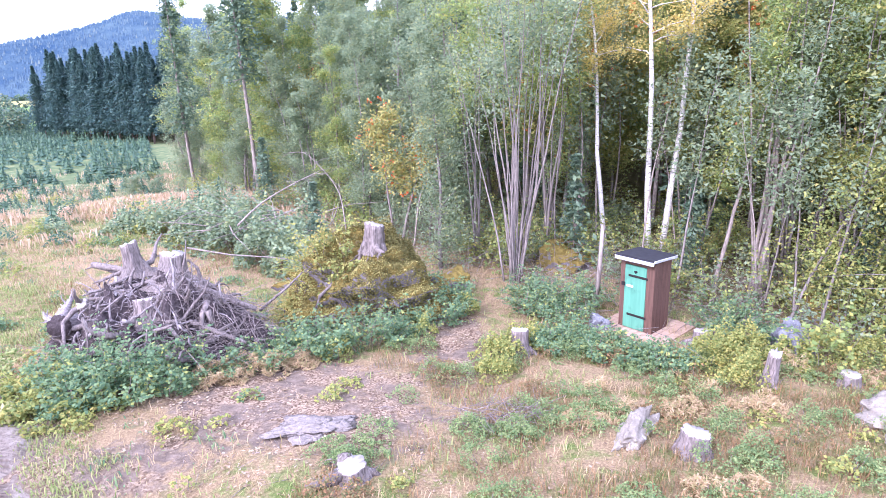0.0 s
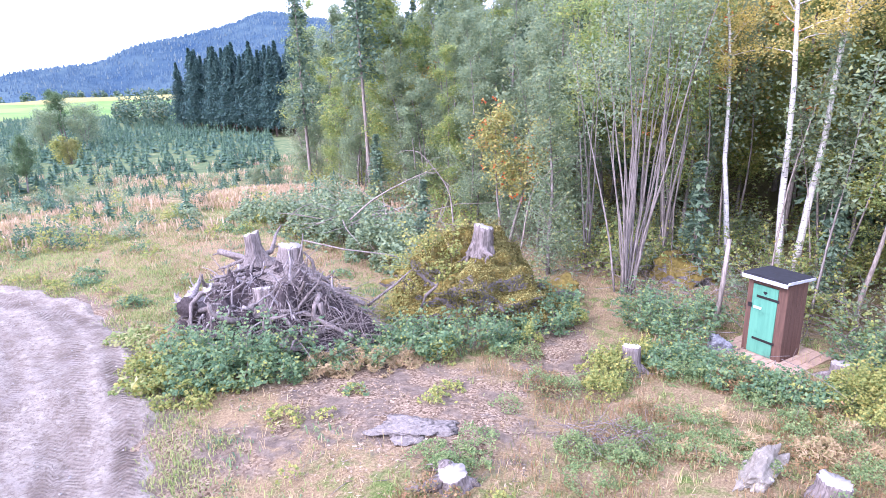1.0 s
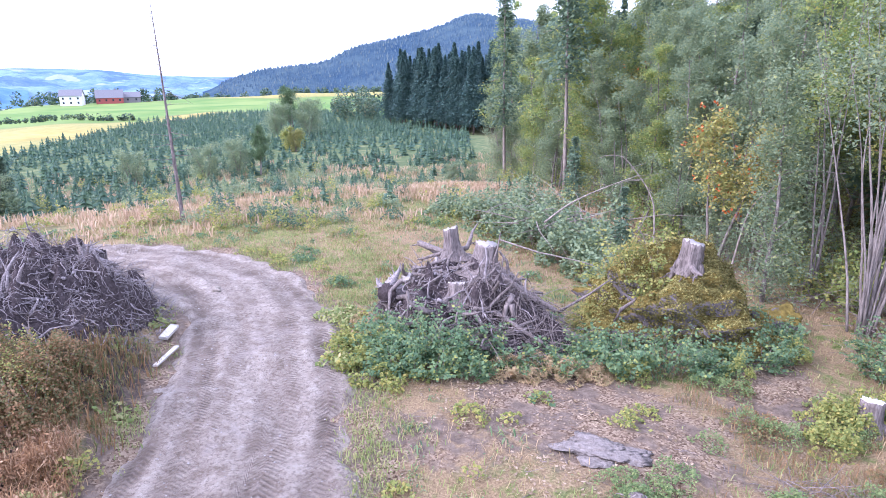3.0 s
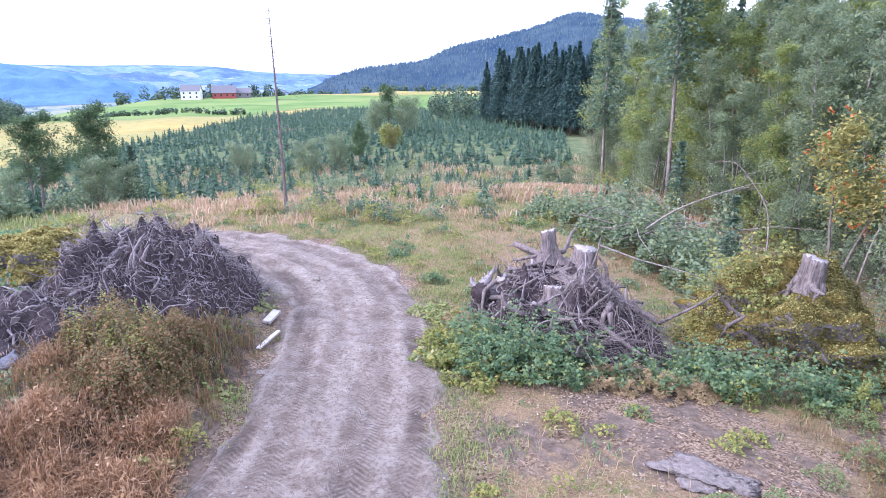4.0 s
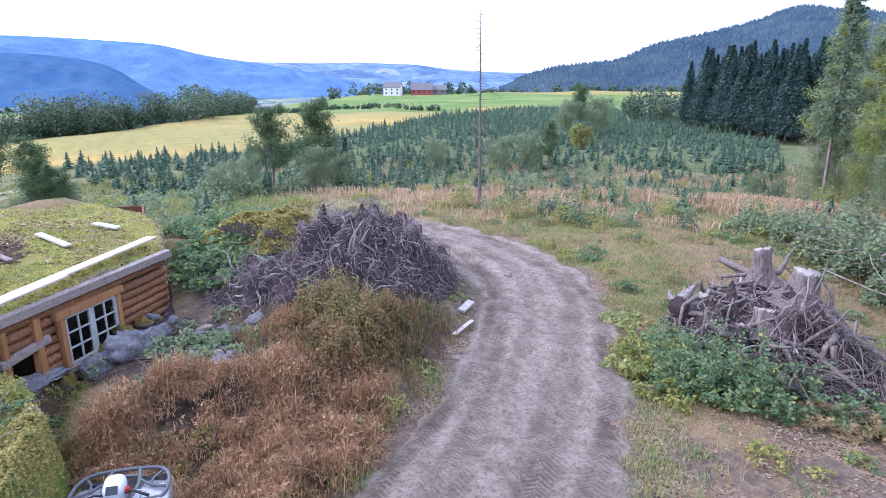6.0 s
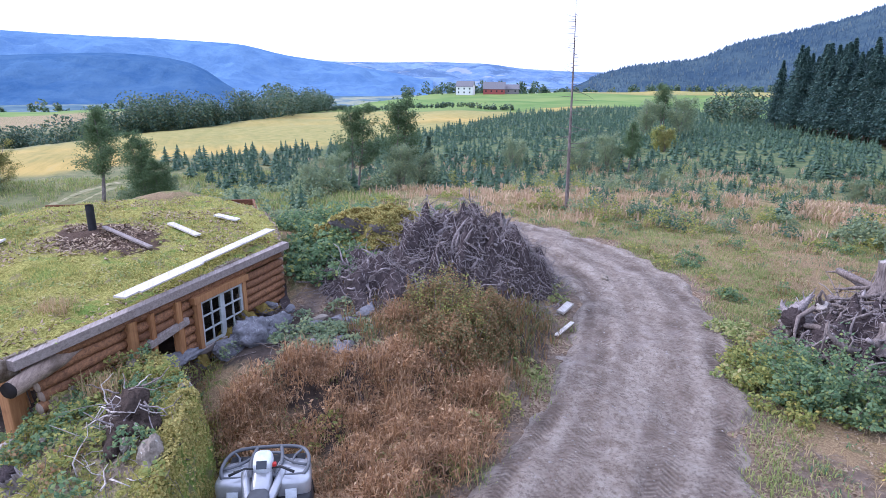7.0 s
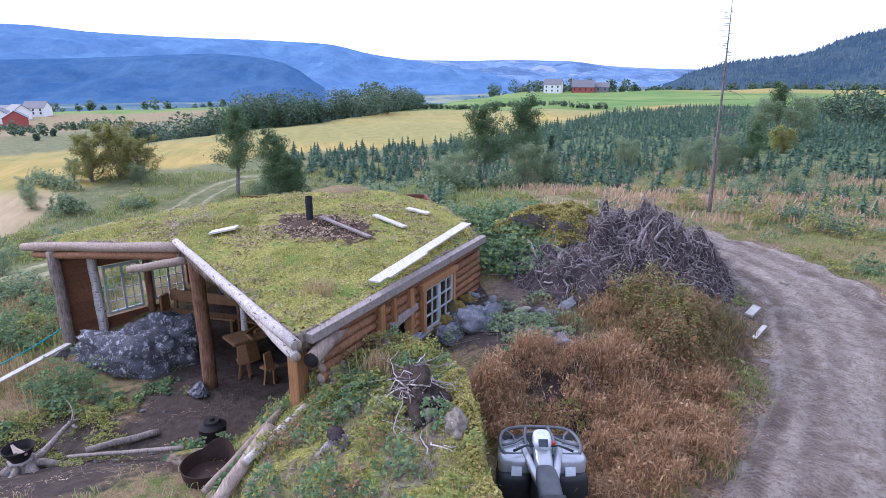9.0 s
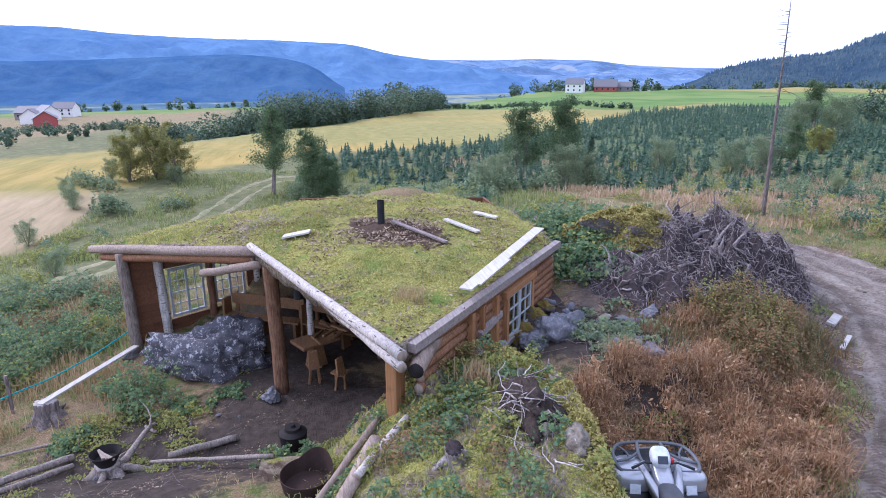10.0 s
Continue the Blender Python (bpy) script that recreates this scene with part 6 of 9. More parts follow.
for line, thick in (([(-0.52, -0.02, 0.92), (-0.3, -0.05, 0.925), (0, -0.02, 0.93), (0.3, -0.05, 0.925), (0.52, -0.02, 0.92)], 0.030), ([(-0.15, -0.04, 0.93), (-0.20, 0.25, 0.945), (-0.16, 0.54, 0.96)], 0.034), ([(0.15, -0.04, 0.93), (0.20, 0.25, 0.945), (0.16, 0.54, 0.96)], 0.034), ([(-0.53, 0.14, 0.935), (-0.36, 0.20, 0.94), (-0.19, 0.34, 0.95)], 0.026), ([(0.53, 0.14, 0.935), (0.36, 0.20, 0.94), (0.19, 0.34, 0.95)], 0.026),
                    ([(-0.44, 0.46, 0.95), (-0.36, 0.34, 0.945), (-0.34, 0.20, 0.94)], 0.022), ([(0.44, 0.46, 0.95), (0.36, 0.34, 0.945), (0.34, 0.20, 0.94)], 0.022), ([(-0.19, 0.40, 0.955), (0, 0.42, 0.96), (0.19, 0.40, 0.955)], 0.028)):
    part_of(rack, "rack_bar", wood("rack_bar", [(spline(line, 0.05), thick * 0.75)], M_RACK, 8))
# Black sheet added below the bars for the shade in the rack's openings.
qpart("rack_tray", box((0.98, 0.5, 0.02), (0, 0.22, 0.872), (2, 0, 0), 0.005), M_BLACK, rack)
for s in (-0.9, 0.9):
    qpart("rack_post", box((0.04, 0.04, 0.14), (s * 0.4, 0.40, 0.84), (0, 0, 0), 0.006), M_BLACK, rack)
rear = qpart("rear_rack", box((0.95, 0.05, 0.04), (0, -1.50, 0.92), (0, 0, 0), 0.012), M_RACK, label="grey plastic rear rack")
for x in (-0.44, -0.3, 0.3, 0.44):
    qpart("rack_bar", box((0.05, 0.5, 0.035), (x, -1.26, 0.92), (0, 0, 0), 0.01), M_RACK, rear)
for x in (-0.3, 0.3):
    bm = bmesh.new()
    bmesh.ops.create_uvsphere(bm, u_segments=14, v_segments=9, radius=0.075, matrix=pose(x, -1.42, 0.99) @ Matrix.Diagonal((1.3, 1, 0.7, 1)))
    qpart("tail_lamp", bm, M_PALE, label="pale rounded cap", smooth=True)
qpart("front_bumper", box((0.5, 0.06, 0.3), (0, 0.56, 0.62), (10, 0, 0), 0.03), M_BLACK)
qpart("nose", box((0.46, 0.34, 0.24), (0, 0.34, 0.74), (-8, 0, 0), 0.06, (0.8, 0.9)), M_SILVER, smooth=True)
quad.matrix_basis = pose(-7.66, -0.78, float(height(-7.66, -0.78)) - 0.13, 0, 0, 76)

# ---- the green-doored privy at the wood's edge ----
M_TEAL = timber("teal_door_paint", (0.115, 0.31, 0.215), (0.08, 0.235, 0.165), "z", 0.6, 0.6)
M_BROWN = timber("brown_stained_boards", (0.155, 0.085, 0.062), (0.078, 0.042, 0.033), "z")
M_DECK = timber("pale_deck_boards", (0.50, 0.36, 0.27), (0.30, 0.20, 0.145))
M_FELT = plain("black_roofing_felt", (0.02, 0.02, 0.026), 0.9)
M_TRIM = plain("grey_edge_strip", (0.46, 0.46, 0.48), 0.5)
privy = thing("privy", "small brown board privy with a teal door on a deck", "outhouse")
PZ = -0.78


def ppart(name, size, at, mat, parent=None, label="", turn=(0, 0, 0), bevel=0.006):
    return part(name, box(size, at, turn, bevel), mat, parent or privy, label)


for k in range(9):
    ppart("deck_board", (0.19, 1.62, 0.035), (-0.40 + k * 0.20, 0.38, 0.0), M_DECK)
ppart("deck_beam", (1.86, 0.07, 0.13), (0.42, -0.40, -0.085), M_DECK, label="orange front edge of the deck")
ppart("deck_beam", (1.86, 0.07, 0.13), (0.42, 1.15, -0.085), M_DECK)
for k in range(4):
    ppart("side_board", (0.035, 0.172, 1.72), (0.79, 0.09 + k * 0.175, 0.88), M_BROWN)
    ppart("side_board", (0.035, 0.172, 1.72), (-0.06, 0.09 + k * 0.175, 0.88), M_BROWN)
for k in range(5):
    ppart("back_board", (0.165, 0.035, 1.72), (0.03 + k * 0.17, 0.71, 0.88), M_BROWN)
ppart("front_board", (0.12, 0.045, 1.72), (-0.02, 0.0, 0.88), M_BROWN)
ppart("front_board", (0.20, 0.045, 1.72), (0.71, 0.0, 0.88), M_BROWN)
ppart("front_board", (0.6, 0.04, 0.12), (0.33, 0.01, 1.68), M_BROWN)
door = ppart("door", (0.56, 0.04, 1.58), (0.325, -0.012, 0.82), M_TEAL, label="teal painted board door with black hinges")
for z in (0.38, 1.36):
    ppart("hinge", (0.50, 0.014, 0.055), (0.40, -0.042, z), M_IRON, door, "black strap hinge")
ppart("latch", (0.17, 0.03, 0.05), (0.20, -0.05, 1.10), M_PALE, door, "pale sliding latch")
ppart("latch_plate", (0.09, 0.03, 0.09), (0.02, -0.045, 1.12), M_IRON, door)
# The door isn't cut: a black heart on it gives the hole's dark.
bm = bmesh.new()
for s in (-1, 1):
    bmesh.ops.create_cone(bm, segments=14, radius1=0.024, radius2=0.024, depth=0.012, cap_ends=True, matrix=pose(0.33 + s * 0.019, -0.036, 1.475, 90, 0, 0))
bmesh.ops.create_cube(bm, size=1, matrix=pose(0.33, -0.036, 1.458, 0, 45, 0) @ Matrix.Diagonal((0.05, 0.012, 0.05, 1)))
part("heart_hole", bm, M_FELT, door, "small heart-shaped black plate for the dark of a hole")
roofp = ppart("roof", (1.0, 1.0, 0.07), (0.37, 0.31, 1.82), M_FELT, label="flat black felt roof", turn=(-4, 0, 0))
ppart("edge_strip", (1.02, 0.025, 0.085), (0.37, -0.205, 1.80), M_TRIM, roofp)
ppart("edge_strip", (0.025, 1.0, 0.06), (0.88, 0.31, 1.815), M_TRIM, roofp, turn=(-4, 0, 0))
privy.matrix_basis = pose(2.62, 14.36, PZ - 0.10, 0, 0, -41)

M_CUT = timber("grey_cut_face", (0.46, 0.42, 0.39), (0.30, 0.265, 0.24), "z", 0.4)


M_FRESH = timber("fresh_cut_face", (0.82, 0.78, 0.74), (0.66, 0.60, 0.54), "z", 0.4)


# ---- stumps ----
def stump_mesh(name, r, h, seed, mat, flare=1.7, lobes=6, cut=M_CUT, moss=None):
    """A tree stump with a flaring, lobed foot and a sawn top."""
    rng = np.random.default_rng(seed)
    sides, ringz = 40, np.linspace(0, 1, 9)
    ang = np.arange(sides) * 2 * math.pi / sides
    ph, V = rng.uniform(0, 6.28), []
    lob = 1 + 0.35 * np.maximum(0, np.cos(lobes * ang / 2 + ph)) ** 2 + 0.15 * np.cos(3 * ang + ph * 2)
    groove = 1 + 0.05 * rng.normal(size=sides) + 0.07 * np.sin(11 * ang + ph) * np.sin(4 * ang)
    jag = 0.03 * h * rng.normal(size=sides)
    for f in ringz:
        k = (1 - f) ** 3.0
        rr = r * (1 + (flare - 1) * k * lob + 0.05 * (lob - 1)) * groove * (1 + 0.025 * rng.normal(size=sides))
        zz = h * f + ((0.05 * h * np.cos(ang + ph) + jag) if f == 1 else 0)
        V.append(np.stack([rr * np.cos(ang), rr * np.sin(ang), np.broadcast_to(zz, ang.shape)], 1))
    V = np.concatenate(V + [[[0, 0, h]]])
    F, which = [], []
    for k in range(8):
        for i in range(sides):
            j = (i + 1) % sides
            F += [(k * sides + i, k * sides + j, (k + 1) * sides + j), (k * sides + i, (k + 1) * sides + j, (k + 1) * sides + i)]
            which += [0, 0]
    for i in range(sides):
        F.append((8 * sides + i, 8 * sides + (i + 1) % sides, 9 * sides))
        which.append(1)
    return raw_mesh(name, V, F, [mat, cut], True, which)


def root_lines(rng, count, r, reach, z=0.05, drop=-0.35):
    out = []
    for k in range(count):
        a = (k + rng.uniform(-0.3, 0.3)) * 6.283 / count
        L = reach * rng.uniform(0.55, 1.15)
        p = wander(rng, (0.75 * r * math.cos(a), 0.75 * r * math.sin(a), z + r * rng.uniform(0.2, 1.1)), (math.cos(a), math.sin(a), 1.6 * drop * rng.uniform(0.4, 1)), L, 7, 0.17, -0.05)
        out.append((p, r * rng.uniform(0.28, 0.56) * np.linspace(1, 0.0, 8) ** 0.8 + 0.012))
        for _ in range(2):
            i = rng.integers(2, 6)
            b = a + rng.uniform(-1.1, 1.1)
            q = wander(rng, p[i], (math.cos(b), math.sin(b), rng.uniform(-0.6, 0.3)), L * 0.55, 5, 0.22)
            out.append((q, r * 0.13 * np.linspace(1, 0.12, 6)))
    return out


def stump(label, x, y, z, r, h, seed, mat, turn=(0, 0, 0), roots=0, reach=1.0, cut=M_CUT, flare=1.7, drop=-0.35):
    ob = thing("tree_stump", label, "tree stump")
    part_of(ob, "bole", stump_mesh("bole", r, h, seed, mat, flare, cut=cut))
    if roots:
        for ln in root_lines(np.random.default_rng(seed), roots, r, reach, drop=drop)[:26]:
            part_of(ob, "root", wood("root", [ln], mat, 7))
    ob.matrix_basis = pose(x, y, z, *turn)
    return ob


def heap(name, label, cx, cy, sx, sy, turn, top, mat, rough=0.25, power=1.1):
    """A rounded heap of roots and earth on the ground; returns its own height function."""
    c, s = math.cos(radians(turn)), math.sin(radians(turn))

    def rise(x, y):
        u, v = ((x - cx) * c + (y - cy) * s) / sx, (-(x - cx) * s + (y - cy) * c) / sy
        d = np.sqrt(u * u + v * v) + 0.10 * waves(x, y, 1.9, cx)
        return height(x, y) - 0.1 + (top + 0.1) * np.clip(1 - d ** 2, 0, 1) ** power * (1 + rough * waves(x, y, 0.9, cy) + 0.5 * rough * waves(x, y, 0.35, cy))

    k = max(sx, sy) * 1.15
    hx, hy = np.meshgrid(np.arange(cx - k, cx + k, 0.09), np.arange(cy - k, cy + k, 0.09))
    ob = new(name, raw_mesh(name, np.stack([hx, hy, rise(hx, hy)], -1).reshape(-1, 3), grid_faces(*hx.shape), mat, True))
    tagged(ob, label, name.replace("_", " "))
    return rise


def sticks(name, label, rng, count, where, rise, length, thick, mat, steep=0.35, curl=0.12, category="brushwood", lift=0.06, ways=None):
    """Loose sticks or roots strewn over a heap."""
    lines = []
    while len(lines) < count:
        x, y = where(rng)
        a = rng.uniform(0, 6.283) if ways is None else ways(rng, x, y)
        L = length * rng.uniform(0.4, 1.3)
        z = float(rise(np.array(x), np.array(y))) + lift * rng.random()
        d = 0.3
        gx = float(rise(np.array(x + d * math.cos(a)), np.array(y + d * math.sin(a)))) - float(rise(np.array(x), np.array(y)))
        p = wander(rng, (x, y, z), (math.cos(a), math.sin(a), gx / d * 0.45 + steep * rng.normal()), L, 4, curl)
        lines.append((p, thick * rng.uniform(0.4, 1.3) * np.linspace(1, 0.3, 5)))
    ob = new(name, wood(name, lines, mat, 3 if thick < 0.02 else 6))
    return tagged(ob, label, category, kind="stuff")


def disc(cx, cy, sx, sy, turn=0.0):
    c, s = math.cos(radians(turn)), math.sin(radians(turn))

    def pick(rng):
        r, a = math.sqrt(rng.random()), rng.uniform(0, 6.283)
        u, v = sx * r * math.cos(a), sy * r * math.sin(a)
        return cx + u * c - v * s, cy + u * s + v * c
    return pick


def earth_heap_material(name, a, b):
    m = Nodes(name, 0.95, 0.1)
    c = m.ramp(m.noise(11, 6, 0.75), (0.3, a), (0.7, b))
    return m.colour(c).relief(m.noise(14, 6, 0.7), 1.0, 0.1).mat


# Earth and rootlets, coloured darker so bare spots read as shaded gaps.
M_HEAP = earth_heap_material("root_and_earth", (0.042, 0.033, 0.034), (0.145, 0.115, 0.115))
rng = np.random.default_rng(31)
pile = heap("soil_mound", "mound of earth and rootlets, darkened for shaded gaps, under uprooted stumps", -7.75, 11.6, 2.75, 1.9, -15, 1.34, M_HEAP, 0.4, 0.85)
sticks("brushwood", "dry grey sticks and roots strewn over the stump heap", rng, 620, disc(-7.6, 11.3, 2.6, 1.7, -15), pile, 0.6, 0.012, M_STICK)
sticks("brushwood", "dry grey sticks and roots strewn over the stump heap", rng, 640, disc(-6.1, 11.3, 1.4, 1.2), pile, 0.85, 0.011, M_STICK, 0.3, 0.1, "brushwood", 0.28)
sticks("brushwood", "fine broken roots tangled over the stump heap", rng, 520, disc(-8.3, 11.3, 2.2, 1.5, -15), pile, 0.45, 0.010, M_ROOT, 0.6, 0.4, "brushwood", 0.12)
sticks("thick_roots", "thick weathered roots lying across the stump heap", rng, 88, disc(-8.0, 11.25, 2.3, 1.4, -15), pile, 1.15, 0.068, M_WEATHERED, 0.18, 0.42, "roots", 0.26)
sticks("thick_roots", "twisted pinkish-grey roots jutting from the stump heap", rng, 110, disc(-8.1, 11.3, 2.3, 1.4, -15), pile, 0.8, 0.034, M_ROOT, 0.5, 0.4, "roots", 0.15)
stump("weathered upright stump with a sawn top", -8.76, 12.45, 0.88, 0.175, 0.80, 41, M_WEATHERED, (3, -4, 0), 14, 1.8, flare=2.2, drop=-0.4)
stump("broad weathered stump with claw-like mossy roots", -7.60, 12.0, 0.74, 0.265, 0.80, 42, M_WEATHERED, (-9, 8, 30), 20, 2.3, drop=-0.5, flare=2.4)
stump("smaller weathered stump with a flared foot", -7.50, 10.9, 0.30, 0.23, 0.60, 43, M_WEATHERED, (-12, -10, 0), 14, 1.3, drop=-0.5, flare=2.3)
stump("stump tipped on its side, roots in the air", -9.75, 11.2, 0.10, 0.24, 0.55, 44, M_ROOT, (68, 0, 25), 4, 0.6, M_HEAP, flare=1.5)
stump("short log stub with a pale sawn end", -8.95, 11.25, 0.40, 0.13, 0.45, 45, M_WEATHERED, (35, -25, 0), 4, 0.7)
for a, b, r in (((-10.1, 12.75, 1.02), (-8.8, 12.3, 1.05), 0.085), ((-8.2, 11.0, 0.45), (-9.6, 10.8, 0.15), 0.08), ((-7.0, 11.9, 0.85), (-5.7, 12.1, 0.25), 0.085), ((-6.6, 10.9, 0.45), (-5.4, 10.9, 0.0), 0.055), ((-9.6, 11.9, 0.62), (-8.4, 11.7, 0.78), 0.085), ((-8.7, 11.6, 0.55), (-7.7, 11.2, 0.42), 0.07)):
    lg = thing("fallen_log", "barkless grey log lying on the stump heap", "log")
    part_of(lg, "stem", log_mesh("stem", a, b, r, M_WEATHERED, int(r * 1000), M_SAWN, 9, 0.7, 0.06))
pole = thing("thin_pole", "thin pale pole leaning behind the stump heap", "pole")
part_of(pole, "stem", wood("stem", [(np.array([[-8.07, 13.52, 1.25], [-7.19, 14.0, 0.93], [-6.27, 14.43, 0.74], [-5.3, 14.8, 0.5]]), [0.022, 0.02, 0.016, 0.012])], M_BARK_PALE, 7))

bigheap = heap("soil_mound", "large mound of dark earth and torn roots by the track", -14.8, 5.3, 2.9, 2.2, 125, 0.86, M_HEAP, 0.6, 0.55)
sticks("torn_roots", "tangle of torn grey-brown roots covering the heap", rng, 2900, disc(-14.6, 5.2, 3.0, 2.35, 125), bigheap, 0.42, 0.011, M_ROOT, 0.6, 0.42, "roots", 0.22)
sticks("thick_roots", "thick broken roots poking from the heap", rng, 120, disc(-14.5, 5.1, 2.8, 2.1, 125), bigheap, 0.6, 0.036, M_ROOT, 0.5, 0.36, "roots")
sticks("broken_roots", "pale broken root ends poking from the heap", rng, 900, disc(-14.5, 5.1, 2.8, 2.2, 125), bigheap, 0.36, 0.015, M_WEATHERED, 0.6, 0.36, "roots")
for k, (x, y, up, r, tilt) in enumerate(((-15.0, 4.2, 1.4, 0.26, (38, -20, 10)), (-14.9, 5.6, 1.5, 0.24, (-25, 35, 60)), (-14.0, 4.5, 1.2, 0.22, (50, 30, 0)), (-15.8, 6.6, 1.1, 0.24, (20, 45, 20)), (-13.5, 5.4, 0.9, 0.2, (60, 40, 90)), (-13.7, 3.7, 1.0, 0.22, (65, -10, 130)), (-16.2, 5.2, 1.4, 0.22, (-40, -20, 0)))):
    stump("torn root plate with bleached root ends", x, y, up - 0.34, r * 0.72, 0.4, 150 + k, M_WEATHERED if k % 2 else M_ROOT, tilt, 11, 1.05, M_HEAP, 1.9, 0.25)
lowheap = heap("soil_mound", "low mound of soil and rootlets below the bank", -13.3, 2.3, 1.9, 1.0, 40, 0.42, M_HEAP, 0.6, 0.9)
sticks("torn_roots", "tangle of torn grey-brown roots covering the heap", rng, 800, disc(-13.2, 2.4, 1.9, 1.1, 40), lowheap, 0.4, 0.010, M_ROOT, 0.5, 0.36, "roots", 0.15)
sticks("thick_roots", "dark thick roots in the low mound below the bank", rng, 30, disc(-13.2, 2.4, 1.7, 0.9, 40), lowheap, 0.6, 0.026, M_ROOT, 0.4, 0.36, "roots", 0.15)
stump("torn stump with pale splintered wood on the root heap", -14.25, 3.5, 1.25, 0.15, 0.55, 51, M_WEATHERED, (-15, -25, 0), 6, 0.8)
stump("torn stump with reaching root ends", -16.6, 6.9, 0.95, 0.20, 0.6, 52, M_ROOT, (20, 30, 0), 7, 0.8, M_HEAP)
stump("dark splintered stump leaning on the root heap", -17.2, 7.65, 0.35, 0.13, 0.75, 53, M_ROOT, (12, 32, 0), 4, 0.5, M_HEAP)
stump("grey stump lying at the heap's foot", -11.75, 4.1, 0.55, 0.10, 0.4, 54, M_WEATHERED, (60, 10, 40), 6, 0.7)

# the mossy rock with a stump on it
crag = tagged(new("mossy_rock", rock_mesh("mossy_rock", (2.65, 1.55, 1.75), 12, M_MOSS_ROCK, 0.45, 0.5, 5)), "big moss-grown rock with golden bushes beside the path", "rock")
crag.matrix_basis = pose(-3.5, 15.05, -0.7, 0, 0, 35)
crag_tree = BVHTree.FromPolygons([crag.matrix_basis @ v.co for v in crag.data.vertices], [tuple(p.vertices) for p in crag.data.polygons])


def crag_top(x, y):
    """Top of the mossy rock, or the ground beside it."""
    x, y = np.atleast_1d(x), np.atleast_1d(y)
    out = height(x, y) * np.ones(np.shape(x))
    flat = out.reshape(-1)
    for i, (a, b) in enumerate(zip(np.ravel(x), np.ravel(y))):
        hit = crag_tree.ray_cast(Vector((a, b, 9)), Vector((0, 0, -1)))[0]
        if hit is not None:
            flat[i] = max(flat[i], hit.z)
    return out


stump("sawn grey stump standing on the mossy rock", -3.56, 14.45, float(crag_top(-3.56, 14.45)[0]) - 0.12, 0.23, 0.74, 61, M_WEATHERED, (0, 6, 0), 8, 0.7, drop=-1.1, flare=1.5)
branch = thing("bent_branch", "bent weathered branch leaning on the mossy rock", "branch")
part_of(branch, "stem", wood("stem", [(np.array([[-4.97, 13.5, -0.55], [-4.75, 13.6, 0.02], [-4.48, 13.68, 0.26], [-4.33, 13.74, 0.72]]), [0.05, 0.045, 0.04, 0.02])], M_WEATHERED, 8))
branch = thing("bent_branch", "weathered branch lying by the mossy rock", "branch")
part_of(branch, "stem", wood("stem", [(np.array([[-6.0, 12.85, -0.1], [-5.75, 12.91, 0.11], [-5.35, 13.1, 0.42], [-4.98, 13.22, 0.77]]), [0.035, 0.032, 0.028, 0.016])], M_WEATHERED, 8))

# stumps and rocks of the open ground
M_EARTH_ROCK = earth_heap_material("earthy_rock", (0.20, 0.168, 0.150), (0.43, 0.375, 0.345))
def on_ground(x, y):
    return float(height(x, y))


stump("sawn stump with a pale top among weeds", 0.20, 12.25, on_ground(0.2, 12.25) - 0.05, 0.17, 0.62, 71, M_WEATHERED, (0, 0, 0), 6, 0.6, M_FRESH)
stump("weathered stump with a thick root", -2.02, 7.20, on_ground(-2.02, 7.2) - 0.05, 0.20, 0.30, 72, M_WEATHERED, (3, 0, 0), 3, 0.5)
stump("grey sawn stump in dry grass", 2.85, 8.40, on_ground(2.85, 8.4) - 0.05, 0.20, 0.42, 73, M_WEATHERED, (0, 3, 0), 3, 0.3)
stump("grey stump beside the deck", 4.25, 13.35, on_ground(4.25, 13.35) - 0.05, 0.20, 0.45, 75, M_WEATHERED, (0, 0, 0), 4, 0.4)
stump("short grey snag in weeds", 4.9, 11.2, on_ground(4.9, 11.2) - 0.05, 0.11, 0.72, 76, M_WEATHERED, (0, 4, 0), 3, 0.3)
stump("grey stump near the rocks", 6.4, 11.4, on_ground(6.4, 11.4) - 0.05, 0.16, 0.30, 77, M_WEATHERED, (0, 0, 0), 3, 0.3)
snagp = thing("snag", "thin dead pale snag by the privy", "dead trunk")
part_of(snagp, "stem", wood("stem", [(np.array([[2.10, 15.6, -1.0], [2.18, 15.6, 0.2], [2.22, 15.62, 1.35]]), [0.07, 0.06, 0.05])], M_BARK_PALE, 9))
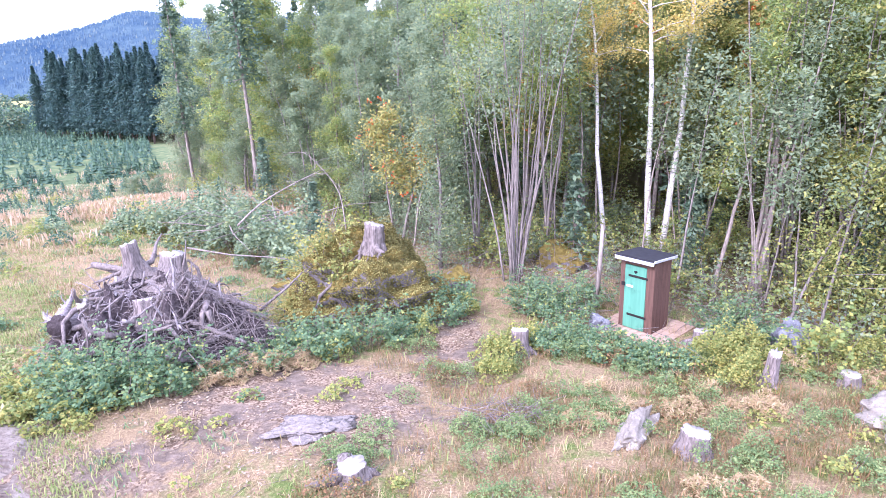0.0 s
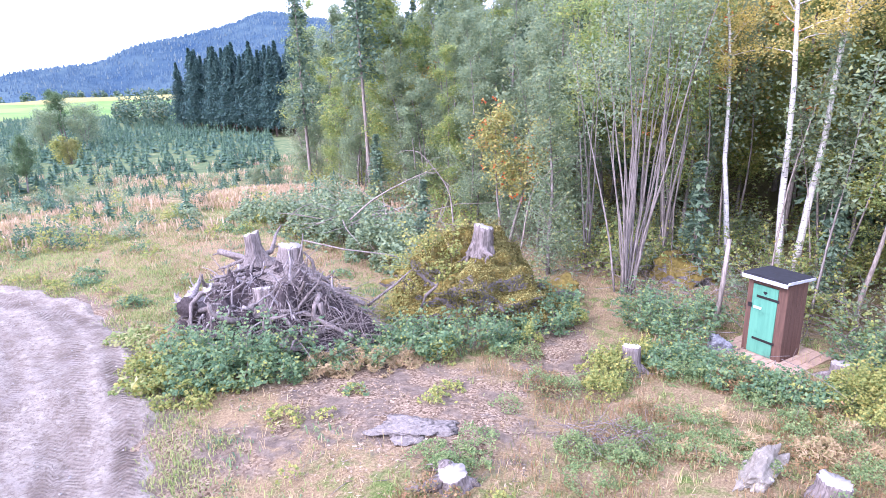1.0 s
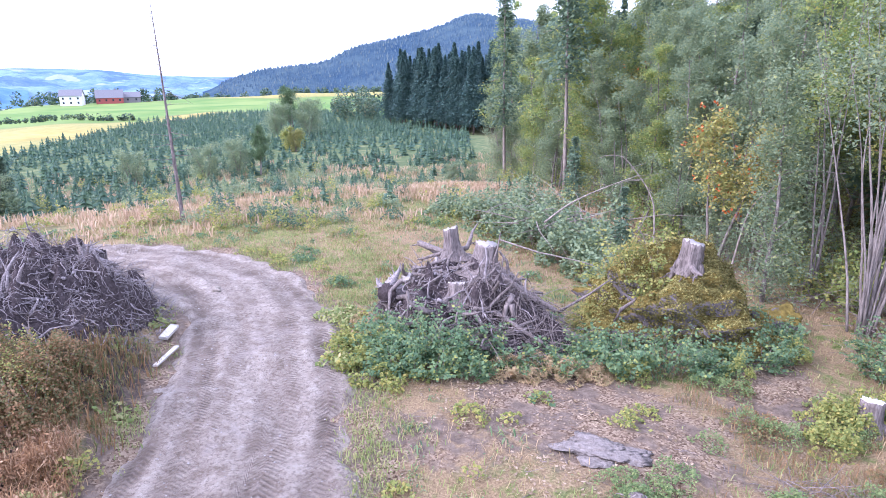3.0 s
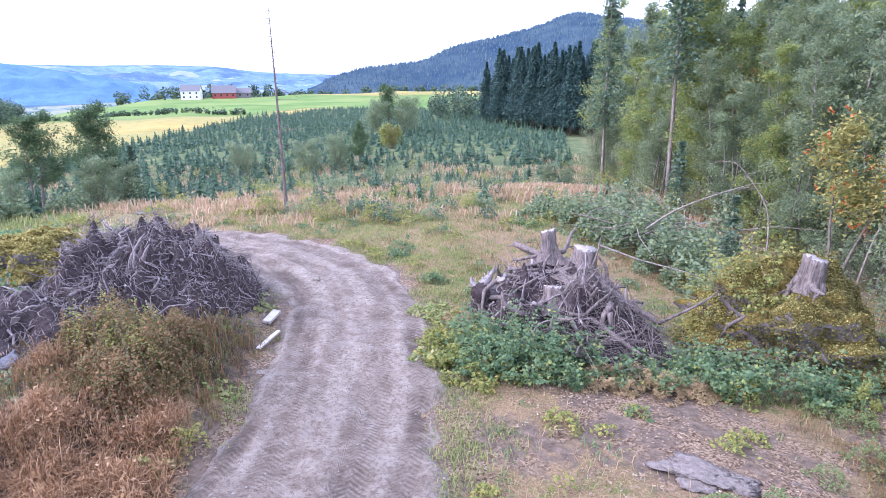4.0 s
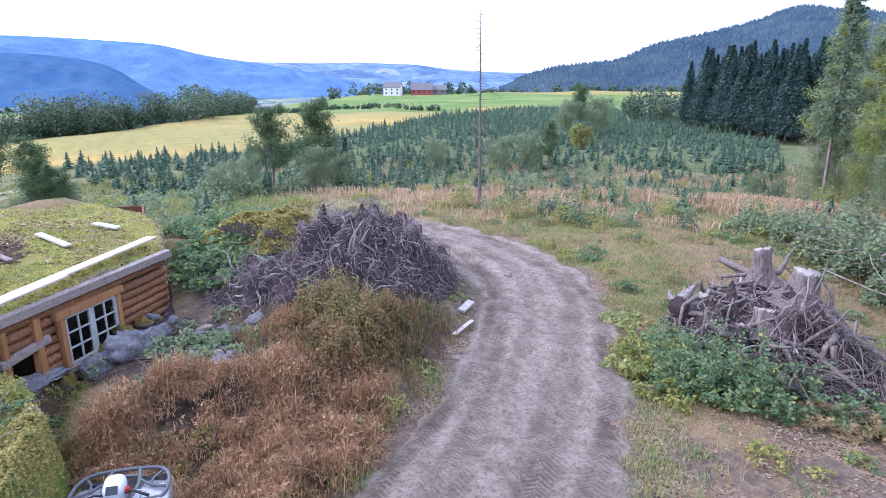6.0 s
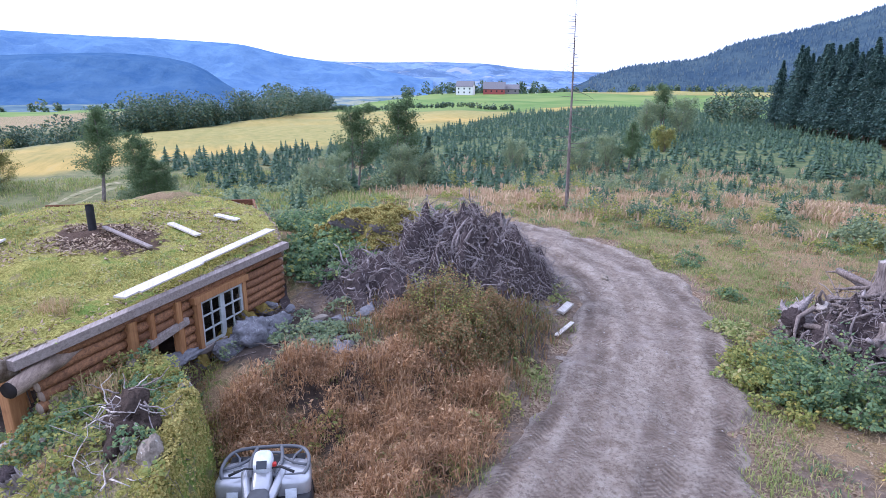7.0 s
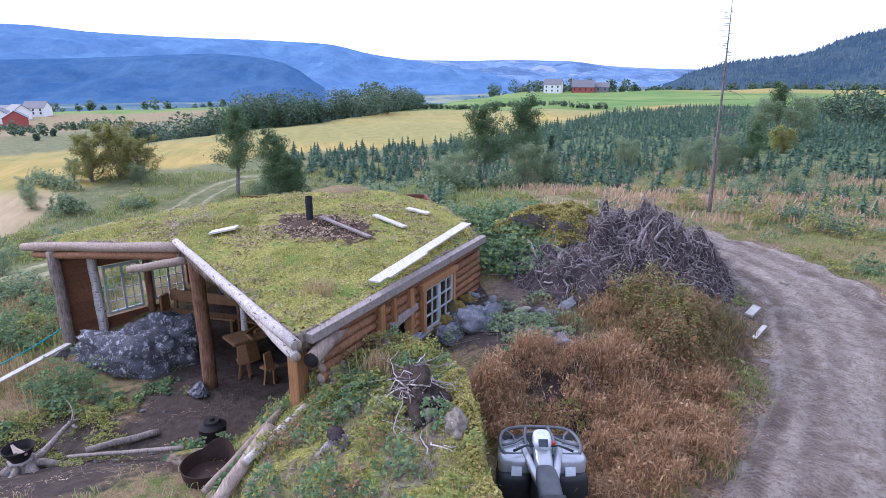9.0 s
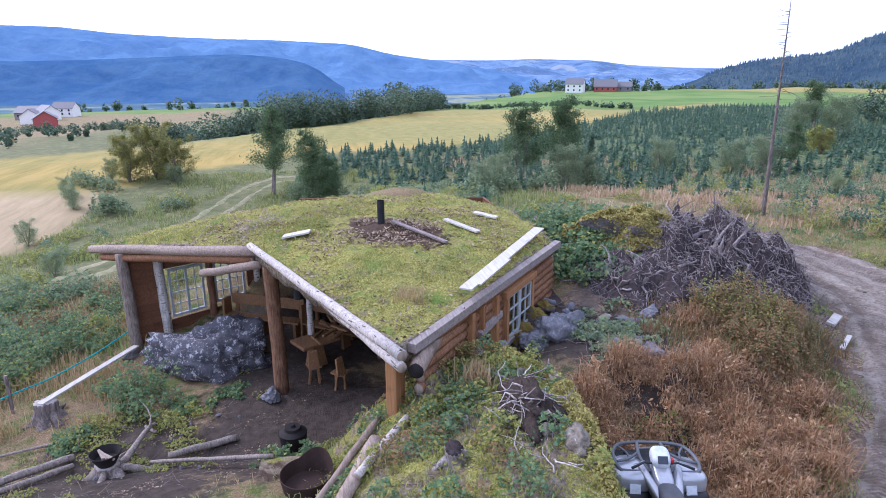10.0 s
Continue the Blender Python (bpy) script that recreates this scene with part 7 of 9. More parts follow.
for label, x, y, size, turn, sd, mt in (("long white-streaked rock half sunk in the grass", 2.05, 8.75, (0.24, 0.98, 0.25), -28, 21, M_WHITE_ROCK), ("broad pale ledge of rock in dry grass", 6.9, 10.0, (1.25, 0.75, 0.40), 20, 22, M_WHITE_ROCK), ("pale rock in dry grass", 6.1, 8.7, (0.42, 0.36, 0.26), -20, 23, M_WHITE_ROCK),
                                        ("lichened rock among weeds", 6.0, 13.0, (0.55, 0.45, 0.6), 10, 24, M_GREY_ROCK), ("mossy rock at the wood's edge", 1.4, 18.9, (1.2, 0.8, 0.9), 30, 25, M_MOSS_ROCK), ("mossy rock at the wood's edge", 7.6, 15.6, (1.2, 0.7, 0.5), 60, 26, M_MOSS_ROCK), ("rock below the deck's corner", 2.05, 14.15, (0.3, 0.25, 0.3), 0, 27, M_GREY_ROCK),
                                        ("low brown ledge of rock in bare earth", -3.1, 8.35, (0.68, 0.40, 0.075), 25, 29, M_EARTH_ROCK), ("mossy rock at the path's side", -2.0, 16.6, (0.7, 0.5, 0.7), 0, 28, M_MOSS_ROCK)):
    rk = tagged(new("rock", rock_mesh("rock", size, sd, mt, 0.55 if mt is M_EARTH_ROCK else 0.30, 0.45, 5)), label, "rock")
    rk.matrix_basis = pose(x, y, on_ground(x, y) + 0.12 * size[2], 0, 0, turn)
for label, x, y, size, turn, sd, up in (("blue-grey boulder beside the shelter wall", -12.05, -0.45, (0.42, 0.66, 0.55), 35, 31, 0.06), ("dark slab of rock below the wall", -11.75, -0.95, (0.42, 0.36, 0.22), 10, 32, 0.04), ("grey rock in brown weeds", -10.6, 0.9, (0.28, 0.22, 0.2), 20, 34, 0.08), ("grey rock in the soil", -12.4, 1.8, (0.25, 0.2, 0.18), 80, 35, 0.1),
                                        ("flat stone at the foot of the post", -14.35, -6.3, (0.35, 0.22, 0.14), 20, 36, 0.06), ("pale stone at the foot of the post", -17.5, -10.2, (0.3, 0.25, 0.2), 0, 37, 0.06), ("flat foundation stone under the wall", -10.6, -2.75, (0.6, 0.22, 0.22), -41, 38, 0.55), ("flat foundation stone under the wall", -11.6, -1.95, (0.5, 0.22, 0.2), -41, 39, 0.55)):
    rk = tagged(new("rock", rock_mesh("rock", size, sd, M_GREY_ROCK, 0.34, 0.6, 5)), label, "rock")
    rk.matrix_basis = pose(x, y, on_ground(x, y) + up, 0, 0, turn)

# ---- the yard before the shelter ----
def on_top(x, y, up=0.0):
    return (x, y, top_at(x, y) + up)


pot = thing("iron_stove", "small round black iron stove standing on the yard", "stove")
bm = bmesh.new()
zz = on_ground(-12.2, -5.75)
for r1, r2, d, z in ((0.24, 0.27, 0.34, 0.20), (0.27, 0.17, 0.06, 0.40), (0.17, 0.15, 0.06, 0.455), (0.06, 0.04, 0.05, 0.505)):
    bmesh.ops.create_cone(bm, segments=22, radius1=r1, radius2=r2, depth=d, cap_ends=True, matrix=pose(-12.2, -5.75, zz + z))
part("stove_body", bm, M_IRON, pot, smooth=False)
barrel = thing("fire_drum", "rusty cut-open drum used as a fire pan", "fire drum")
bm = bmesh.new()
zz = on_ground(-9.55, -5.4)
made = bmesh.ops.create_cone(bm, segments=40, radius1=0.36, radius2=0.40, depth=0.24, cap_ends=False, matrix=pose(-9.55, -5.4, zz + 0.16))["verts"]
bmesh.ops.create_circle(bm, segments=40, radius=0.36, cap_ends=True, matrix=pose(-9.55, -5.4, zz + 0.06))
for v in made:
    if v.co.z > zz + 0.2:
        v.co.z += 0.75 * max(0.0, (v.co.x * -0.8 + v.co.y * 0.55 - (9.55 * 0.8 - 5.4 * 0.55)) / 0.56 - 0.45)
bmesh.ops.solidify(bm, geom=list(bm.faces), thickness=0.012)
part("drum", bm, M_RUST, barrel)
for a, b, r, mt, lab in (((-8.95, -4.40, 0.06), (-7.75, -5.05, 0.20), 0.10, M_LOG_GREY, "thick grey log lying on the slope"), ((-9.35, -3.90, 0.04), (-8.25, -4.72, 0.12), 0.065, M_POLE, "pale peeled log lying on the slope"), ((-10.0, -4.25, 0.02), (-8.35, -5.25, 0.25), 0.06, M_LOG_GREY, "grey stick lying by the fire drum"),
                     ((-12.9, -6.9, 0.02), (-12.4, -8.1, 0.08), 0.075, M_BARK_PALE, "thick pale root limb lying in the yard"), ((-10.8, -6.0, 0.02), (-12.3, -8.4, 0.06), 0.04, M_BARK_PALE, "thin pale pole lying in the yard"),
                     ((-13.0, -10.0, 0.05), (-11.8, -11.2, 0.05), 0.075, M_BARK_PALE, "pale pole lying in the grass"), ((-12.7, -9.9, 0.05), (-11.3, -10.8, 0.05), 0.06, M_BARK_PALE, "pale pole lying in the grass"), ((-14.0, -9.3, 0.02), (-13.4, -11.5, 0.05), 0.03, M_BARK_PALE, "thin pole lying in the grass"), ((-13.9, -8.9, 0.02), (-13.5, -8.6, 0.05), 0.04, M_BARK_PALE, "pale log end in the yard")):
    lg = thing("log", lab, "log")
    A = np.array(on_top(a[0], a[1], a[2] + r * 0.7))
    B = np.array(on_top(b[0], b[1], b[2] + r * 0.7))
    part_of(lg, "stem", log_mesh("stem", A, B, r, mt, int(r * 900) + len(lab), M_SAWN, 12))
bits = stump("root stump carrying the fire bowl", -12.05, -9.05, on_ground(-12.05, -9.05) - 0.05, 0.20, 0.34, 81, M_BARK_PALE, (0, 0, 0), 11, 2.2)
bowl = thing("fire_bowl", "black iron fire bowl with sticks on a root stump", "fire bowl")
bm = bmesh.new()
zb = on_ground(-12.05, -9.05) + 0.28
bmesh.ops.create_cone(bm, segments=26, radius1=0.15, radius2=0.27, depth=0.24, cap_ends=False, matrix=pose(-12.05, -9.05, zb + 0.12))
bmesh.ops.create_circle(bm, segments=26, radius=0.2, cap_ends=True, matrix=pose(-12.05, -9.05, zb + 0.1))
bmesh.ops.solidify(bm, geom=list(bm.faces), thickness=0.012)
part("bowl", bm, M_IRON, bowl)
for k in range(4):
    part("charred_stick", box((0.30, 0.045, 0.045), (-12.05 + 0.03 * k, -9.05 + 0.05 * (k - 1.5), zb + 0.2), (0, 6, 30 + 8 * k), 0.008), M_SAWN, bowl)
stump("grey stump under the plank's end", -14.75, -11.1, on_ground(-14.75, -11.1) - 0.05, 0.22, 0.45, 82, M_WEATHERED, (0, 0, 0), 5, 0.5)
plank = thing("plank", "long pale plank resting on a stump and a stone", "plank")
part("board", beam((-14.6, -11.15, on_ground(-14.75, -11.1) + 0.43), (-17.45, -9.95, on_ground(-17.45, -9.95) + 0.30), 0.16, 0.04, 0.005), M_WHITE_BOARD, plank)
M_ROPE = plain("turquoise_rope", (0.02, 0.33, 0.34), 0.7, 0, 0.2, 0.3, 30)
ROPE_LINE = np.array([(-17.8, -10.1), (-15.2, -12.0), (-12.6, -14.4)])
rope = thing("rope", "turquoise rope slung from the shelter to a stake", "rope")
pts = np.array([(-17.8, -10.1, -1.0), (-17.0, -10.7, -1.22), (-16.0, -11.4, -1.34), (-15.2, -12.0, -1.32), (-14.2, -12.9, -1.42), (-12.6, -14.4, -1.4)])
part_of(rope, "strand", wood("strand", [(spline(pts, 0.15), 0.018)], M_ROPE, 8))
stake = thing("stake", "grey wooden stake holding the rope", "stake")
part_of(stake, "stem", log_mesh("stem", (-15.2, -12.0, -1.95), (-15.25, -12.0, -0.85), 0.045, M_WEATHERED, 4, M_SAWN, 9))
slabp = thing("grey_plank", "grey plank lying on the mound by the opening", "plank")
part("board", beam(on_top(-10.05, -2.75, 0.10), on_top(-10.75, -1.95, 0.30), 0.2, 0.06, 0.01), M_FASCIA, slabp)

# the root lump on the mound
rl = top_at(-8.5, -2.35)
lump = thing("root_lump", "upturned root lump with pale dangling roots on the mound", "root lump")
rngl = np.random.default_rng(14)
part_of(lump, "lump", rock_mesh("lump", (0.60, 0.32, 0.28), 44, earth_heap_material("rooty_soil", (0.045, 0.034, 0.030), (0.14, 0.105, 0.088)), 0.6, 0.3, 4))
for k in range(52):
    a = rngl.uniform(0, 6.283)
    st = (0.52 * math.cos(a) * rngl.random(), 0.27 * math.sin(a) * rngl.random(), rngl.uniform(0.05, 0.26))
    part_of(lump, "root", wood("root", [(wander(rngl, st, (math.cos(a) + 0.5, math.sin(a) - 0.2, rngl.uniform(-0.7, 0.5)), rngl.uniform(0.25, 0.75), 6, 0.5, -0.15), rngl.uniform(0.006, 0.016) * np.linspace(1, 0.3, 7))], (M_POLE, M_ROOT, M_STICK, M_ROOT)[k % 4], 6))
lump.matrix_basis = pose(-8.45, -2.3, rl + 0.10, 0, 0, 12)
rock = tagged(new("rock", rock_mesh("rock", (0.26, 0.16, 0.22), 46, M_WHITE_ROCK, 0.3, 0.3, 4)), "pale rock on the mossy mound", "rock")
rock.matrix_basis = pose(-7.62, -2.0, top_at(-7.62, -2.0) + 0.02, 0, 0, 0)
stump("small rotten stump on the mossy mound", -7.91, -3.47, top_at(-7.91, -3.47) - 0.04, 0.11, 0.30, 83, M_ROOT, (12, 20, 0), 4, 0.4, M_HEAP)
sticks("twigs", "dry twigs and bleached sticks lying on the mound", np.random.default_rng(15), 520, disc(-8.8, -2.6, 3.0, 1.6), mound_top, 0.42, 0.007, M_STICK, 0.05, 0.12, "twigs", 0.03)

sticks("bleached_roots", "pale bleached roots beside the root lump", np.random.default_rng(17), 46, disc(-7.9, -2.45, 0.8, 0.4), mound_top, 0.55, 0.014, M_POLE, 0.2, 0.4, "roots", 0.06)

for k, (x, y, lean) in enumerate(((-13.7, 1.75, 55), (-13.45, 1.6, 40), (-13.2, 1.95, 12))):
    chip = thing("splintered_board", "grey splintered board sticking out of the soil", "board")
    part("board", box((0.14, 0.03, 0.5), (0, 0, 0.15), (0, 0, 0), 0.004), M_FASCIA, chip)
    chip.matrix_basis = pose(x, y, top_at(x, y) + 0.12, lean, 10 * k, 40 + 35 * k)

# ---- boards and a block at the track's side ----
block = thing("white_slab", "white slab lying tilted at the track's edge", "slab")
part("slab", box((0.52, 0.19, 0.05), (-12.85, 6.98, on_ground(-12.85, 6.98) + 0.10), (8, -10, 120), 0.01), M_WHITE_BOARD, block)
for a, b, lab in (((-11.5, 5.9), (-12.15, 6.75), "pale board lying beside the track"), ((-14.3, 7.6), (-15.2, 7.8), "pale board end lying beside the track")):
    bd_ = thing("loose_board", lab, "board")
    part("plank", beam((*a, on_ground(*a) + 0.07), (*b, on_ground(*b) + 0.09), 0.10, 0.035, 0.004), M_WHITE_BOARD, bd_)
for x, y in ((-14.55, 9.35), (-14.3, 9.2)):
    stn = tagged(new("stone", rock_mesh("stone", (0.13, 0.09, 0.06), int(-x * 10), M_WHITE_ROCK, 0.2, 0.4, 3)), "pale stone lying on the track", "stone")
    stn.matrix_basis = pose(x, y, on_ground(x, y) + 0.07, 0, 0, 30)

# ---- the farm and the village across the fields ----
M_WHITE_WALL = plain("white_house_paint", (0.78, 0.78, 0.76), 0.6, vary=0.05)
M_RED_WALL = plain("red_barn_paint", (0.36, 0.085, 0.075), 0.7, vary=0.12)
M_GREY_WALL = plain("grey_boards", (0.22, 0.20, 0.20), 0.8)
M_ROOF = plain("grey_roof_sheet", (0.17, 0.165, 0.18), 0.6)
M_PANE = plain("dark_pane", (0.03, 0.035, 0.045), 0.2)


def house(label, x, y, wide, deep, eave, ridge_h, turn, wall, windows=3, name="farmhouse", category="house"):
    ob = thing(name, label, category)
    part("wall", box((wide, deep, eave + 1.5), (0, 0, eave / 2 - 0.75), (0, 0, 0), 0), wall, ob)
    bm = bmesh.new()
    g = [bm.verts.new(p) for p in ((-wide / 2, -deep / 2, eave), (wide / 2, -deep / 2, eave), (wide / 2, deep / 2, eave), (-wide / 2, deep / 2, eave), (-wide / 2, 0, eave + ridge_h), (wide / 2, 0, eave + ridge_h))]
    for f in ((0, 1, 5, 4), (2, 3, 4, 5), (0, 4, 3), (1, 2, 5), (0, 3, 2, 1)):
        bm.faces.new([g[k] for k in f])
    part("gable", bm, wall, ob)
    L = math.hypot(deep / 2 + 0.4, ridge_h * (1 + 0.8 / deep))
    an = math.degrees(math.atan2(ridge_h, deep / 2))
    for s in (-1, 1):
        part("roof", box((wide + 0.8, L, 0.18), (0, s * (deep / 4 + 0.15), eave + ridge_h / 2), (-s * an, 0, 0), 0), M_ROOF, ob)
    for k in range(windows):
        for z in ((0.33, 0.75) if eave > 4 else (0.55,)):
            for s in (-1, 1):
                part("window", box((0.9, 0.1, 1.1), (wide * ((k + 0.5) / windows - 0.5), s * (deep / 2 + 0.02), eave * z), (0, 0, 0), 0), M_PANE, ob)
    ob.matrix_basis = pose(x, y, float(height(x, y)), 0, 0, turn)
    return ob


house("white two-storey farmhouse with a grey roof", -378, 159, 11, 8, 5.6, 3.2, 55, M_WHITE_WALL)
house("long red barn with a grey roof", -374, 178, 14, 9, 3.2, 4.2, 62, M_RED_WALL, 4, "barn", "barn")
house("low grey farm shed", -372, 190, 9, 8, 2.8, 2.8, 62, M_GREY_WALL, 2, "shed", "shed")
house("red barn in the village", -300, -121, 12, 9, 3.6, 3.0, 20, M_RED_WALL, 3, "barn", "barn")
house("white village house with a grey roof", -372, -138, 11, 8, 4.2, 3, 80, M_WHITE_WALL)
house("white village house with a grey roof", -345, -137, 11, 8, 4.0, 3, 40, M_WHITE_WALL)
house("grey boarded village house", -352, -147, 13, 8, 3.6, 3, 70, M_GREY_WALL)
house("white village house with a grey roof", -322, -135, 9, 8, 3.8, 3, 10, M_WHITE_WALL)


# ---- undergrowth ----
def ground_of(x, y):
    return np.maximum(height(x, y), np.where((x > -12.7) & (x < -4.4) & (y > -6.2) & (y < -0.6), mound_top(x, y), -99))


def thicket(name, label, spots, mat, leaf=0.11, per=520, seed=1, category="bushes", stalks=True, base=None, stretch=1.4):
    """Low bushes: leaves thrown over uneven domes at the spots (x, y, radius, height)."""
    rng = np.random.default_rng(seed)
    at, lines = [], []
    for x, y, r, h in spots:
        n = int(per * r * r * 3.14 * (0.6 + 0.5 * h))
        q, a = np.sqrt(rng.random(n)), rng.uniform(0, 6.283, n)
        q = q * (1 + 0.22 * np.sin(3 * a + x) + 0.15 * np.sin(5 * a + y))
        px, py = x + r * q * np.cos(a), y + r * q * np.sin(a)
        gap = waves(px, py, 0.42, x + y) + 0.5 * waves(px, py, 0.19, y) > -0.42
        q, px, py, n = q[gap], px[gap], py[gap], int(gap.sum())
        dome = h * np.clip(1 - np.minimum(q, 1) ** 2, 0, 1) ** 0.6 * (1 + 0.6 * waves(px, py, 0.5, x) + 0.25 * waves(px, py, 0.23, y))
        g = ground_of(px, py) if base is None else base(px, py)
        at.append(np.stack([px, py, g + 0.03 + dome * rng.uniform(0.35, 1.08, n) ** 0.7], 1))
        if stalks:
            for _ in range(int(4 * r * r) + 2):
                b, d = rng.uniform(0, 6.283), r * 0.7 * rng.random()
                sx, sy = x + d * math.cos(b), y + d * math.sin(b)
                g0 = float(np.ravel(ground_of(np.array(sx), np.array(sy)) if base is None else base(np.array(sx), np.array(sy)))[0])
                lines.append((wander(rng, (sx, sy, g0 - 0.03), (0.4 * math.cos(b), 0.4 * math.sin(b), 1), h * 1.0, 4, 0.1), np.linspace(0.008, 0.003, 5)))
    at = np.concatenate(at)
    V, F = sprays(rng, at, leaf, stretch, 0.7)
    ob = new(name, raw_mesh(name, V, F, mat))
    tagged(ob, label, category, kind="stuff")
    if lines:
        part_of(ob, "stalks", wood("stalks", lines, M_STICK, 3))
        ob.children[0]["kind"] = "stuff"
    return ob


def canes(name, label, spots, mat, leaf=0.075, per=22, seed=1, category="bushes", base=None, group=3, nodes=11):
    """Leafy canes: each stalk arches up and out and carries leaves of a few leaflets along it; spots are (x, y, radius, height)."""
    rng = np.random.default_rng(seed)
    at, hang, lines = [], [], []
    for x, y, r, h in spots:
        for _ in range(max(4, int(per * r * r * 3.14))):
            q, b = r * math.sqrt(rng.random()), rng.uniform(0, 6.283)
            sx, sy = x + q * math.cos(b), y + q * math.sin(b)
            g = float(ground_of(np.array(sx), np.array(sy))) if base is None else float(np.ravel(base(np.array(sx), np.array(sy)))[0])
            L = h * rng.uniform(0.55, 1.35) * (1.15 - 0.5 * q / r)
            bow = rng.uniform(0.1, 0.7)
            stem = wander(rng, (sx, sy, g - 0.03), (bow * math.cos(b), bow * math.sin(b), 1), L * 1.15, 5, 0.16, -0.07)
            lines.append((stem, np.linspace(0.006, 0.002, 6)))
            for f in np.linspace(0.28, 1.0, nodes) + rng.uniform(-0.04, 0.04, nodes):
                i = min(max(f, 0.0), 0.999) * 5
                p = stem[int(i)] + (stem[int(i) + 1] - stem[int(i)]) * (i % 1)
                c = rng.uniform(0, 6.283)
                out = np.array([math.cos(c), math.sin(c), rng.uniform(-0.15, 0.35)])
                for k in range(group):
                    side_ = np.array([-out[1], out[0], 0]) * (k - (group - 1) / 2) * 0.75
                    at.append(p + (out + side_) * leaf * rng.uniform(0.9, 1.7))
                    hang.append(out + side_ + np.array([0, 0, -0.35]))
    V, F = sprays(rng, np.array(at), leaf, 1.35, 0.45, np.array(hang))
    ob = tagged(new(name, raw_mesh(name, V, F, mat)), label, category, kind="stuff")
    tagged(part_of(ob, "stalks", wood("stalks", lines, M_STICK, 3)), kind="stuff")
    return ob


def strewn(rng, count, box_, keep):
    """Random places in a box for which keep(x, y) is true."""
    x0, x1, y0, y1 = box_
    out = []
    while len(out) < count:
        x, y = rng.uniform(x0, x1), rng.uniform(y0, y1)
        if keep(x, y):
            out.append((x, y))
    return out


def fur(name, label, ob, count, size, mat, seed, keep, category="moss", out=0.02):
    """Tufts over the faces of a rock for which keep(place, normal) is true."""
    rng = np.random.default_rng(seed)
    faces = [f for f in ob.data.polygons if keep(ob.matrix_basis @ f.center, ob.matrix_basis.to_3x3() @ f.normal)]
    size_of = np.array([f.area for f in faces])
    at = []
    for i in rng.choice(len(faces), count, p=size_of / size_of.sum()):
        f = faces[i]
        w = rng.dirichlet(np.ones(len(f.vertices)))
        p = sum((ob.data.vertices[v].co * k for v, k in zip(f.vertices, w)), Vector())
        at.append(tuple(ob.matrix_basis @ (p + f.normal * out * rng.uniform(0, 2))))
    V, F = sprays(rng, np.array(at), size, 1.5, 0.4)
    return tagged(new(name, raw_mesh(name, V, F, mat)), label, category, kind="stuff")


def clear_of_rope(x, y):
    """Away from the rope, and from the plank's end."""
    return float(from_line(np.array(x), np.array(y), ROPE_LINE)) > 0.9 + 0.25 * max(0.0, y + 13.5) * (y > -12.4) and math.hypot(x + 14.6, y + 11.1) > 0.8


rng = np.random.default_rng(5)
canes("raspberry_bushes", "leafy green raspberry bushes before the stump heap", [(-8.7, 9.9, 0.5, 0.6), (-8.1, 9.5, 0.6, 0.75), (-7.3, 9.5, 0.7, 1.0), (-6.6, 9.9, 0.6, 0.95), (-5.9, 10.3, 0.45, 0.6), (-5.0, 10.9, 0.45, 0.5), (-7.7, 8.8, 0.6, 0.6), (-6.9, 8.9, 0.55, 0.6), (-6.2, 9.3, 0.4, 0.5)], M_RASP, 0.056, 46, 1, group=4)
canes("raspberry_bushes", "low yellowing raspberry shoots at the track's edge", [(-8.9, 9.1, 0.5, 0.4), (-8.4, 8.6, 0.5, 0.4), (-7.8, 8.2, 0.45, 0.35), (-7.0, 8.3, 0.4, 0.35), (-9.3, 9.7, 0.4, 0.35)], M_WEED, 0.052, 40, 111, group=4)
canes("raspberry_bushes", "leafy green raspberry bushes along the mossy rock", [(-4.9, 11.5, 0.5, 0.6), (-4.2, 11.9, 0.6, 0.75), (-3.3, 12.4, 0.6, 0.8), (-2.5, 13.2, 0.5, 0.6), (-1.9, 14.2, 0.55, 0.7), (-1.6, 15.2, 0.5, 0.7), (-4.7, 12.3, 0.5, 0.6), (-1.9, 16.2, 0.45, 0.6)], M_RASP, 0.056, 44, 2, group=4)
canes("raspberry_bushes", "dense green bushes beside the privy", [(1.25, 14.7, 0.65, 1.0), (0.6, 15.3, 0.6, 0.8), (1.2, 13.2, 0.6, 0.45), (2.2, 12.4, 0.7, 0.45), (3.1, 12.0, 0.6, 0.45), (1.0, 12.6, 0.5, 0.4), (0.3, 16.4, 0.5, 0.7), (1.8, 15.6, 0.5, 0.9), (4.9, 14.4, 0.6, 0.8), (5.3, 13.5, 0.6, 0.8)], M_RASP, 0.05, 46, 3, group=4)
thicket("yellow_weeds", "yellow-green leafy weeds in the clearing", [(4.1, 12.2, 0.65, 0.55), (4.8, 12.6, 0.65, 0.65), (4.4, 11.4, 0.6, 0.5), (5.6, 12.3, 0.6, 0.5), (6.5, 12.7, 0.7, 0.5), (7.4, 12.6, 0.6, 0.5), (-0.2, 11.9, 0.6, 0.45), (0.3, 12.9, 0.5, 0.5), (-0.3, 11.1, 0.5, 0.35), (8.2, 12.0, 0.8, 0.5), (-3.7, 11.6, 0.35, 0.4), (-2.0, 12.9, 0.35, 0.4), (-1.2, 14.7, 0.35, 0.4), (-8.9, 8.8, 0.5, 0.3), (-8.3, 8.2, 0.4, 0.3)], M_WEED, 0.04, 3000, 4)
